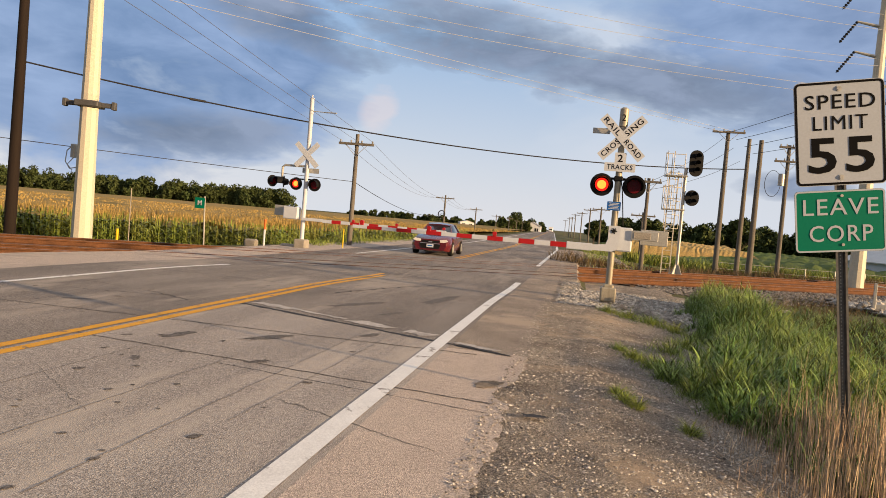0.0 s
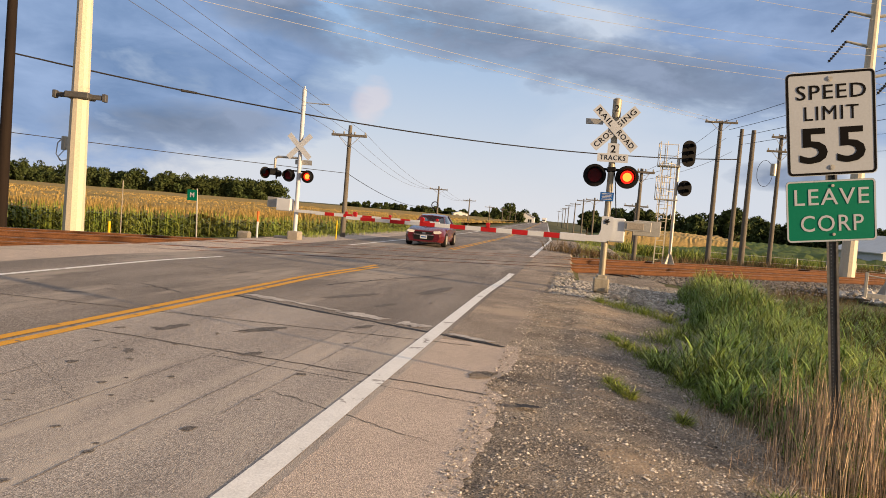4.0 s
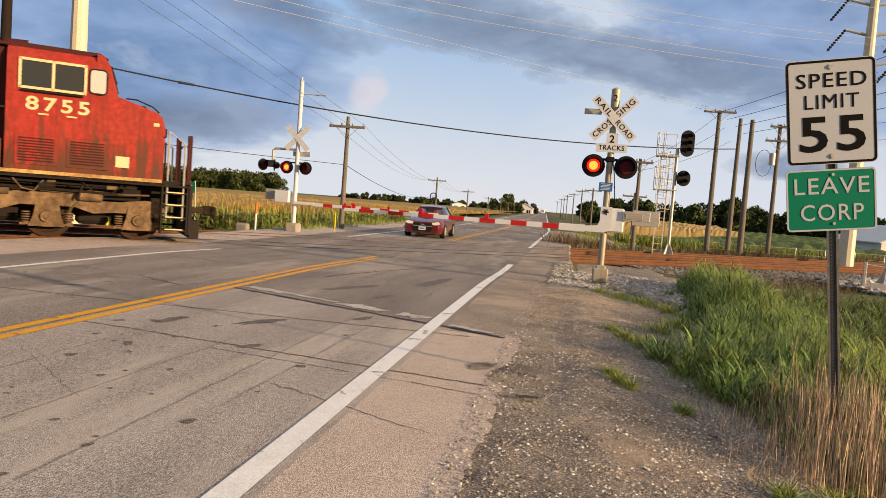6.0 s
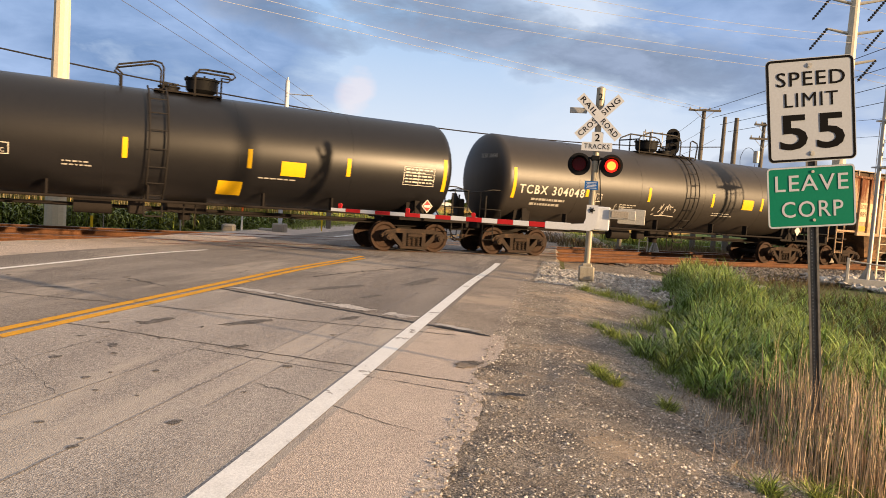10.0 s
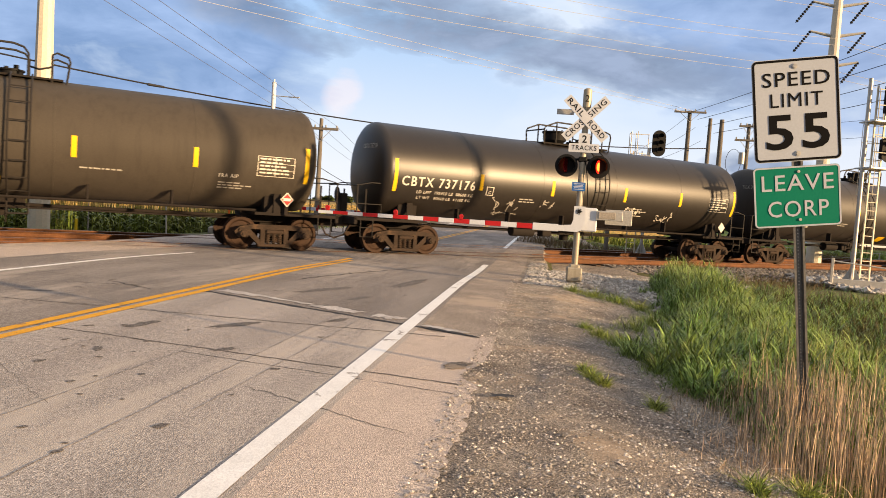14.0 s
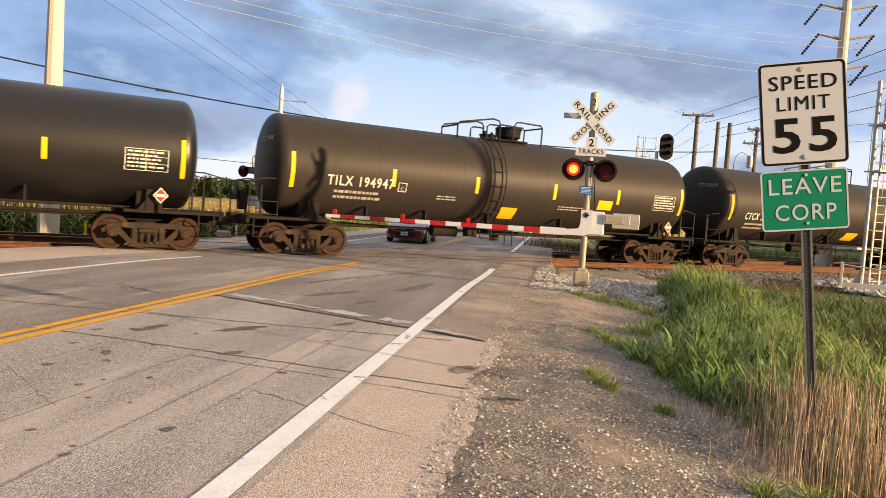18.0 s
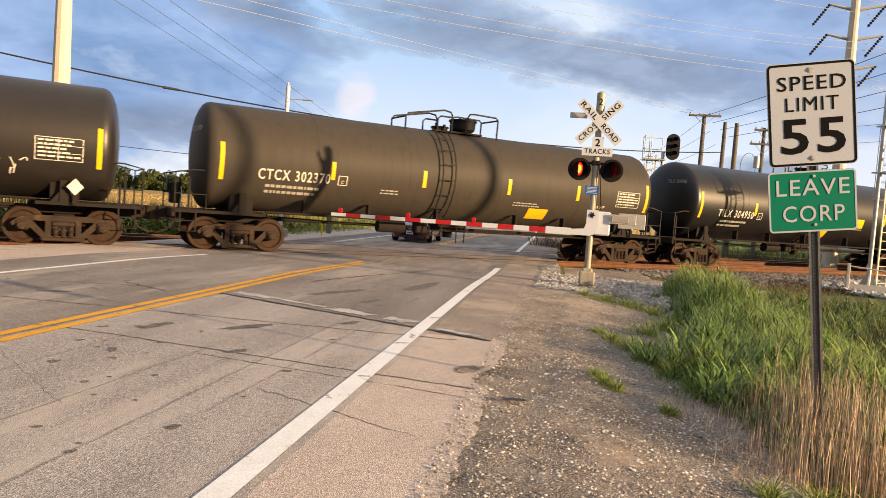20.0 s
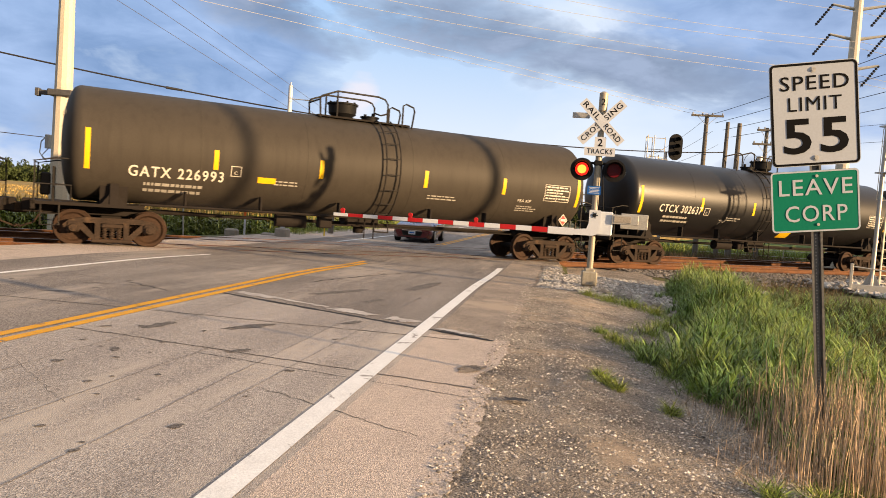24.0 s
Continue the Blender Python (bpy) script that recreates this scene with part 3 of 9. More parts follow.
# sealed cracks, skid marks, rubber, and wire shadows drawn as dark lines on the lanes
for a, b, n, amp, w in (((-7.9, 7.95), (-1.0, 8.05), 60, 0.03, 0.022), ((-5.2, 6.65), (-0.55, 5.9), 50, 0.025, 0.02), ((-3.2, 6.1), (-0.6, 5.6), 30, 0.02, 0.016), ((-2.2, 5.2), (-0.8, 4.5), 20, 0.03, 0.012),
                       ((-7.3, 9.6), (-6.0, 10.0), 18, 0.10, 0.03), ((-6.6, 10.2), (-5.6, 9.7), 14, 0.08, 0.035), ((-8.2, 10.6), (-7.2, 10.4), 14, 0.06, 0.02), ((-4.3, 12.4), (-3.3, 16.4), 30, 0.05, 0.07), ((-3.3, 16.4), (-3.0, 18.0), 10, 0.04, 0.06),
                       ((-8.4, 13.5), (-1.8, 12.9), 50, 0.04, 0.016), ((-7.8, 17.2), (-1.0, 19.4), 50, 0.05, 0.02), ((-8.5, 15.3), (-3.4, 15.9), 40, 0.04, 0.018), ((-4.6, 5.4), (-3.2, 4.3), 26, 0.03, 0.005), ((-3.9, 4.1), (-3.0, 3.2), 18, 0.03, 0.005)):
    # the long thin lines in stain colour stand for wire shadows
    blot("road_crack", "dark line across the old asphalt, for cracks and drawn wire shadows", wiggle(a, b, n, amp), M["stain" if n >= 40 else "tar"], 0.0035, w * (1.3 if n >= 40 else 0.6))
def patch(name, label, x, y, rx, ry, turn, mat, dz, seed):
    """An irregular flat spot on the road."""
    m = Mesh()
    n = 36
    c, sn = math.cos(radians(turn)), math.sin(radians(turn))
    ring = []
    for k in range(n):
        a = 2 * math.pi * k / n
        r = 1 + 0.45 * noise.noise((2.2 * math.cos(a), 2.2 * math.sin(a), seed)) + 0.3 * noise.noise((7 * math.cos(a), 7 * math.sin(a), seed + 5))
        u, v = rx * r * math.cos(a), ry * r * math.sin(a)
        ring.append((x + u * c - v * sn, y + u * sn + v * c, road_z(y) + dz))
    m.add(ring + [(x, y, road_z(y) + dz + 0.0005)], [(k, (k + 1) % n, n) for k in range(n)])
    return thing(name, label, "road marking", kind="structure", mesh=m, mat=mat)


for k, (x, y, rx, ry, turn) in enumerate(((-3.35, 7.6, 0.10, 0.33, -30), (-4.22, 7.15, 0.08, 0.25, -10), (-2.9, 6.35, 0.06, 0.13, -30), (-2.42, 8.5, 0.07, 0.2, -20), (-3.45, 11.3, 0.12, 0.7, -25), (-2.4, 13.2, 0.14, 0.95, -8), (-6.7, 8.7, 0.2, 0.07, 20), (-5.4, 5.6, 0.05, 0.12, 0), (-3.9, 5.9, 0.04, 0.1, 30), (-2.7, 10.6, 0.07, 0.3, -15))):
    patch("oil_stain", "dark stain on the road surface", x, y, rx, ry, turn, M["stain"], 0.003, k)
patch("tar_lump", "flattened lump of black tar on the gravel", -0.21, 5.6, 0.10, 0.045, 10, M["tar"], 0.03, 30)
patch("pothole", "crumbled patch at the shoulder edge", -0.70, 6.62, 0.10, 0.2, -20, M["gravel"], 0.006, 31)
blot("seam", "dark broken end of the joint on the shoulder", wiggle((-1.3, 8.52), (-0.72, 8.22), 14, 0.02), M["tar"], 0.009, 0.09)
# long streaks of rubber and grime in the wheel paths
for k, (x, y0, y1) in enumerate(((-2.55, 3.0, 9.0), (-2.25, 4.5, 12.5), (-4.15, 4.0, 11.0), (-3.9, 9.5, 17.0), (-2.35, 12.0, 18.5), (-6.2, 7.0, 16.5), (-7.6, 7.5, 17.5), (-3.3, 2.8, 6.5))):
    blot("tyre_streak", "faint dark tyre streak along the lane", wiggle((x, y0), (x + 0.12 * math.sin(k * 2.1), y1), 40, 0.012), M["wear"], 0.0028, 0.010)
# small tar spots and stuck stones over both lanes
spots = Mesh()
for k in range(130):
    x, y = -8.0 + 6.2 * rnd.random(), 2.6 + 13.0 * rnd.random() ** 1.3
    r, turn = 0.012 + 0.03 * rnd.random() ** 2, rnd.random() * 6.28
    ring = []
    for i in range(9):
        a = i * 0.698
        q = r * (0.65 + 0.6 * rnd.random())
        u, v = q * math.cos(a) * 1.5, q * math.sin(a)
        ring.append((x + u * math.cos(turn) - v * math.sin(turn), y + u * math.sin(turn) + v * math.cos(turn), road_z(y) + 0.0045))
    spots.add(ring, [tuple(range(9))])
thing("tar_spots", "small dark tar spots scattered over the asphalt", "road marking", kind="stuff", mesh=spots, mat=M["stain"])
# two tracks
RAIL = [(-0.075, 0), (0.075, 0), (0.075, 0.012), (0.01, 0.03), (0.01, 0.13), (0.036, 0.145), (0.036, 0.18), (0.028, 0.185), (-0.028, 0.185), (-0.036, 0.18), (-0.036, 0.145), (-0.01, 0.13), (-0.01, 0.03), (-0.075, 0.012)]
for off0, label in ((0.0, "rusty rails of the track nearer the signs"), (-4.28, "rusty rails of the second track")):
    base = thing("railway_track", label, "railway track", kind="structure", m=Matrix.Translation(on_track(0, off0)) @ pose(0, 0, 0, 0, 0, PHI))
    for y in (-0.72, 0.72):
        m = Mesh()
        m.prism([(y + a, b - 0.185) for a, b in RAIL], -330, 330, "yz")
        part("rail", m, M["rail"], base)
        h = Mesh()
        h.prism([(y - 0.03, 0.001), (y + 0.03, 0.001), (y + 0.026, 0.004), (y - 0.026, 0.004)], -330, 330, "yz")
        part("rail_head", h, M["rail_top"], base, "worn rail head")
        if off0 == 0:
            for yy in (y - 0.11, y + 0.11):
                f = Mesh()
                f.box(((-12.4 if yy < 0 else -11.6) / 2 + 0.1, yy, -0.008), (11.4, 0.07, 0.008))
                part("flangeway", f, M["tar"], base, "dark flangeway beside the rail")
        else:
            f = Mesh()
            f.box((-2.7, y + 0.11, -0.008), (11.4, 0.07, 0.008))
            part("flangeway", f, M["tar"], base, "dark flangeway beside the rail")
    ties = Mesh()
    for k in range(-150, 150):
        s = k * 0.55
        x = on_track(s).x
        if -12.5 < x < 1.0:
            continue
        ties.box((s, 0, -0.27), (0.23, 2.6, 0.17))
    tagged(part("tie", ties, M["tie"], base, "dark wooden ties"), kind="stuff")
    bed = Mesh()
    for sa, sb in ((-330, -14.6), (1.2, 330)):
        bed.prism([(-2.1, -0.45), (2.1, -0.45), (1.65, -0.235), (-1.65, -0.235)], sa, sb, "yz")
    part("ballast_bed", bed, M["ballast"], base, "grey stone ballast bed")


def stones(name, label, count, place, size, mat, seed):
    """Loose stones, each a small uneven block, joined as one."""
    rg = np.random.default_rng(seed)
    tpl = np.array([(1, 0, 0), (-1, 0, 0), (0, 1, 0), (0, -1, 0), (0, 0, 1), (0, 0, -1), (.6, .6, .5), (-.6, .5, .5), (.5, -.6, .5), (-.5, -.6, .4)], float)
    tri = [(4, 6, 7), (4, 7, 9), (4, 9, 8), (4, 8, 6), (0, 2, 6), (2, 7, 6), (2, 1, 7), (1, 9, 7), (1, 3, 9), (3, 8, 9), (3, 0, 8), (0, 6, 8), (5, 2, 0), (5, 1, 2), (5, 3, 1), (5, 0, 3)]
    m = Mesh()
    vs, fs = [], []
    for k in range(count):
        p, sc = place(rg)
        r = size * sc * (0.6 + 0.8 * rg.random())
        t = tpl * (0.75 + 0.5 * rg.random((10, 3))) * r * np.array([1, 0.8 + 0.3 * rg.random(), 0.65])
        a = rg.random() * 6.28
        c, s = math.cos(a), math.sin(a)
        t = np.stack([t[:, 0] * c - t[:, 1] * s, t[:, 0] * s + t[:, 1] * c, t[:, 2]], 1) + np.array(p)
        o = len(vs)
        vs += [tuple(q) for q in t]
        fs += [(i + o, j + o, l + o) for i, j, l in tri]
    me = bpy.data.meshes.new(name)
    me.from_pydata(vs, [], fs)
    me.materials.append(mat)
    return tagged(new(name, me), label, "stones", "", "stuff")


def ballast_right(rg):
    s = 2.0 + 20 * rg.random()
    o = 0.95 + (rg.random() ** 1.3) * 3.6
    p = on_track(s, o)
    return (p.x, p.y, max(-0.30 - 0.18 * smooth(1.3, 3.0, o), ground_z(p.x, p.y)) + 0.02), 1.0


def ballast_left(rg):
    s = -21.5 + 6.5 * rg.random()
    o = 0.9 + rg.random() * 3.2
    p = on_track(s, o)
    return (p.x, p.y, -0.30 - 0.15 * smooth(1.3, 3.0, o)), 1.0


def shoulder_pebble(rg):
    y = 2.4 + 14 * rg.random() ** 1.5
    x = -0.62 + (2.0 + 0.08 * y) * rg.random() ** 0.9
    return (x, y, gravel_z(x, y) + 0.002 if x > -0.42 else road_z(y) + 0.003), 0.55 + rg.random() ** 4 * 2.0


stones("ballast_stone", "loose grey ballast stones beside the rails", 4200, ballast_right, 0.05, M["ballast"], 3)
stones("ballast_stone", "grey ballast stones beside the rails", 1200, ballast_left, 0.05, M["ballast"], 4)
stones("pebble", "loose pebbles on the road shoulder", 64000, shoulder_pebble, 0.0049, M["pebble"], 5)


def crushed(rg):
    y = 15.2 + 7.5 * rg.random()
    x = -0.35 + (1.75 + 0.55 * (y - 13.5)) * rg.random()
    return (x, y, max(ground_z(x, y), -0.34) + 0.03), 0.5 + rg.random() ** 2 * 1.5


stones("crushed_stone", "crushed pale stone round the signal foot", 9000, crushed, 0.026, M["rock"], 6)


def rock_heap(rg):
    k = rg.random()
    x, y = 1.0 + 2.0 * k, 15.9 + 0.4 * rg.normal() - 1.6 * k
    return (x, y, ground_z(x, y) + 0.03), 1 + rg.random()


stones("rubble", "broken asphalt and rocks at the grass edge", 60, rock_heap, 0.085, M["ballast"], 9)


def riprap(rg):
    s, o = 8.5 + 11.5 * rg.random(), 4.0 + 3.4 * rg.random()
    p = on_track(s, o)
    return (p.x, p.y, ground_z(p.x, p.y) + 0.06 + 0.14 * smooth(7.4, 5.4, o) * rg.random()), 0.6 + 1.3 * rg.random()


stones("riprap", "pale rocks heaped beside the signal base", 1500, riprap, 0.11, M["rock"], 10)
# ---- rolling stock ----
M["truck"] = material("rusty_truck_casting", (0.048, 0.032, 0.023), 0.85, vary=0.7, scale=3, fine=30, bump=0.2, tint=(0.02, 0.015, 0.012), dirt=(0.08, 0.05, 0.03), dirt_amount=0.25)
M["wheel"] = material("rusty_wheel", (0.055, 0.031, 0.02), 0.7, metal=0.3, vary=0.7, scale=2.5, fine=30, bump=0.1, tint=(0.022, 0.014, 0.011))
M["tread"] = material("bright_wheel_rim", (0.30, 0.24, 0.2), 0.4, metal=0.8, vary=0.3, bump=0)
M["under"] = material("grimy_underframe", (0.020, 0.016, 0.014), 0.85, vary=0.5, scale=3, fine=30, bump=0.1)
M["truck_tan"] = material("dusty_locomotive_truck", (0.21, 0.14, 0.08), 0.9, vary=0.75, scale=2.2, fine=8, bump=0.1, tint=(0.05, 0.034, 0.024))
M["fuel"] = material("grimy_fuel_tank", (0.16, 0.115, 0.07), 0.75, vary=0.75, scale=1.0, fine=7, bump=0.05, tint=(0.04, 0.031, 0.025), streak=(0.05, 0.036, 0.026))
M["loco_red"] = material("faded_red_locomotive_paint", (0.30, 0.027, 0.020), 0.42, vary=0.45, scale=0.8, fine=9, bump=0.015, tint=(0.24, 0.045, 0.026), streak=(0.17, 0.02, 0.015), dirt=(0.17, 0.035, 0.022), dirt_amount=0.15, runs=(3.4, 1.75, (0.085, 0.034, 0.02)))
# dark paint, also used as the shade inside two recesses
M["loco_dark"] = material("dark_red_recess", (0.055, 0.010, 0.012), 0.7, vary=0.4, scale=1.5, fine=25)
M["loco_tan"] = material("dusty_brown_sill", (0.15, 0.066, 0.036), 0.8, vary=0.6, scale=1.2, fine=25, tint=(0.085, 0.045, 0.028))
M["sill_paint"] = material("worn_yellow_sill_paint", (0.52, 0.35, 0.13), 0.7, vary=0.7, scale=1.5, fine=20, bump=0, tint=(0.20, 0.10, 0.05))
M["cream"] = material("cream_lettering", (0.74, 0.56, 0.34), 0.6, vary=0.35, scale=4, fine=40, bump=0)
M["grille"] = material("black_grille", (0.02, 0.016, 0.014), 0.7, vary=0.4, scale=5, fine=60)
M["grille_slat"] = material("dusty_grille_slat", (0.06, 0.04, 0.028), 0.7, vary=0.4, scale=5, fine=60)
M["hopper"] = material("rust_streaked_cream_hopper", (0.48, 0.35, 0.225), 0.8, vary=0.6, scale=1.1, fine=12, bump=0.06, tint=(0.36, 0.22, 0.12), dirt=(0.34, 0.15, 0.06), dirt_amount=0.25, runs=(1.5, 4.0, (0.13, 0.036, 0.012)), shift=True)
M["hopper_rib"] = material("cream_hopper_rib", (0.52, 0.38, 0.25), 0.8, vary=0.6, scale=1.1, fine=30, bump=0.08, tint=(0.20, 0.08, 0.035), runs=(0.9, 4.4, (0.12, 0.035, 0.014)), shift=True)
M["hopper_dark"] = material("grimy_hopper_chute", (0.19, 0.115, 0.068), 0.85, vary=0.9, scale=1.5, fine=25, bump=0.1, tint=(0.045, 0.03, 0.022), dirt=(0.26, 0.15, 0.075), dirt_amount=0.3)
M["board"] = material("pale_grey_running_board", (0.42, 0.35, 0.28), 0.8, vary=0.5, scale=2, fine=20, bump=0.05)
M["hopper_yellow"] = material("dirty_yellow_reflector", (0.66, 0.37, 0.03), 0.6, vary=0.6, scale=4, fine=40, bump=0, tint=(0.3, 0.17, 0.05))
M["hopper_ink"] = material("faded_black_stencil", (0.10, 0.075, 0.055), 0.8, vary=0.7, scale=5, fine=40, bump=0, tint=(0.28, 0.19, 0.11))
M["railing"] = material("black_railing", (0.025, 0.022, 0.02), 0.6, vary=0.3, bump=0)
SHELLS = {}
for key, col, rough in (("brown", (0.031, 0.0265, 0.0235), 0.46), ("black", (0.010, 0.0095, 0.0105), 0.38), ("olive", (0.052, 0.045, 0.037), 0.58),
                        ("dark", (0.019, 0.0158, 0.0135), 0.41), ("tan", (0.058, 0.050, 0.041), 0.58), ("umber", (0.034, 0.029, 0.0255), 0.5)):
    SHELLS[key] = material("tank_" + key + "_paint", col, rough, vary=0.3, scale=0.7, fine=60, bump=0.006, spec=0.18 if rough > 0.485 else 0.5, tint=tuple(c * 0.75 for c in col), streak=tuple(c * 0.72 for c in col))


def wheel_mesh(r):
    """One wheel, its outer face towards -y."""
    m = Mesh()
    m.lathe([(r * 0.16, -0.075), (r * 0.30, -0.07), (r * 0.36, -0.03), (r * 0.72, -0.02), (r * 0.82, -0.062), (r * 0.985, -0.065), (r, -0.055), (r, 0.04), (r * 1.055, 0.05), (r * 1.055, 0.075), (r * 0.8, 0.075), (r * 0.7, 0.03), (r * 0.3, 0.03), (r * 0.2, 0.06)], "y", n=32)
    return m.data("wheel", M["wheel"])


WHEEL_CAR, WHEEL_LOCO = wheel_mesh(0.457), wheel_mesh(0.533)


WHEELSETS = []


def add_wheels(parent, xs, r, me, half=0.72):
    """Wheelsets of one truck: two wheels on an axle, turning as one."""
    for x in xs:
        ax = Mesh()
        ax.cyl((0, -1.02, 0), (0, 1.02, 0), 0.085, n=10)
        axle = part("wheelset", ax, M["under"], parent, "", pose(x, 0, r))
        WHEELSETS.append((axle, x, r))
        a = part("wheel", me, None, axle, "", pose(0, -half, 0))
        b = part("wheel", me, None, axle, "", pose(0, half, 0, 0, 0, 180))


def side_frame_mesh():
    """Cast three-piece side frame with its two window openings, outside at -y."""
    m = Mesh()
    h = 0.457
    top = [(-1.13, h + 0.06), (-0.98, h + 0.20), (-0.62, h + 0.27), (0.62, h + 0.27), (0.98, h + 0.20), (1.13, h + 0.06), (1.10, h - 0.02), (0.98, h + 0.06), (0.66, h + 0.13), (-0.66, h + 0.13), (-0.98, h + 0.06), (-1.10, h - 0.02)]
    m.prism(top, -0.09, 0.09)
    for sx in (-1, 1):
        m.prism([(sx * 0.90, h + 0.12), (sx * 0.72, h + 0.16), (sx * 0.28, h - 0.30), (sx * 0.46, h - 0.30)], -0.075, 0.075)
        m.prism([(sx * 0.40, h + 0.16), (sx * 0.27, h + 0.16), (sx * 0.27, h - 0.28), (sx * 0.40, h - 0.28)], -0.085, 0.085)
        m.box((sx * 0.889, -0.02, h + 0.02), (0.30, 0.24, 0.26), 0.04)
        m.cyl((sx * 0.889, -0.12, h), (sx * 0.889, -0.20, h), 0.105, 0.095, n=14)
        m.cyl((sx * 0.889, -0.20, h), (sx * 0.889, -0.225, h), 0.05, n=10)
    m.box((0, 0, h - 0.32), (0.96, 0.20, 0.09), 0.02)
    m.box((0, -0.03, h + 0.07), (0.50, 0.20, 0.10), 0.02)
    return m.data("side_frame", M["truck"])


def spring_mesh():
    m = Mesh()
    for k in range(5):
        m.lathe([(0.045, k * 0.062), (0.075, k * 0.062 + 0.014), (0.075, k * 0.062 + 0.03), (0.045, k * 0.062 + 0.042)], "z", (0, 0, 0), n=10)
    m.cyl((0, 0, 0), (0, 0, 0.3), 0.05, n=8)
    return m.data("spring", M["truck"])


SIDE_FRAME, SPRINGS = side_frame_mesh(), spring_mesh()


def car_truck(car, x):
    m = Mesh()
    m.box((0, 0, 0.52), (0.42, 2.1, 0.22), 0.04)
    m.box((0, 0, 0.68), (0.5, 0.6, 0.14), 0.02)
    tr = part("truck", m, M["under"], car, "rusty three-piece freight truck", pose(x, 0, 0))
    part("side_frame", SIDE_FRAME, None, tr, "", pose(0, -1.0, 0))
    part("side_frame", SIDE_FRAME, None, tr, "", pose(0, 1.0, 0, 0, 0, 180))
    for x in (-0.17, 0, 0.17):
        for y in (-1.0, 1.0):
            part("spring", SPRINGS, None, tr, "", pose(x, y, 0.19))
    add_wheels(tr, (-0.889, 0.889), 0.457, WHEEL_CAR)
    return tr


def coupler(car, x, sgn):
    m = Mesh()
    m.box((x - sgn * 0.45, 0, 0.86), (0.9, 0.14, 0.16), 0.02)
    m.box((x - sgn * 0.05, 0.03, 0.86), (0.30, 0.26, 0.28), 0.06)
    m.box((x + sgn * 0.10, -0.08, 0.86), (0.14, 0.10, 0.26), 0.03)
    m.tube([(x - sgn * 0.5, -0.35, 0.85), (x - sgn * 0.3, -0.33, 0.5), (x, -0.28, 0.38), (x + sgn * 0.08, -0.2, 0.42)], 0.025)
    part("coupler", m, M["truck"], car)


TANK_R, TANK_Z, TANK_H = 1.50, 2.62, 7.75


def on_shell(x, z, lift=0.006):
    """The pose of a flat patch that lies on the tank's near side at x and height z."""
    a = math.asin(max(-0.98, min(0.98, (z - TANK_Z) / TANK_R)))
    r = TANK_R + lift
    p = Vector((x, -r * math.cos(a), TANK_Z + r * math.sin(a)))
    return Matrix.Translation(p) @ pose(0, 0, 0, 90 - math.degrees(a) * 1.0, 0, 0)


def shell_patch(x0, x1, z0, z1, lift=0.006, n=5):
    """A curved patch on the near side of the tank."""
    m = Mesh()
    for k in range(n + 1):
        z = z0 + (z1 - z0) * k / n
        a = math.asin(max(-0.99, min(0.99, (z - TANK_Z) / TANK_R)))
        for r in (TANK_R + lift, TANK_R - 0.01):
            for x in (x0, x1):
                m.v.append((x, -r * math.cos(a), TANK_Z + r * math.sin(a)))
    for k in range(n):
        a = 4 * k
        m.f += [(a, a + 1, a + 5, a + 4), (a, a + 4, a + 6, a + 2), (a + 1, a + 3, a + 7, a + 5)]
    return m


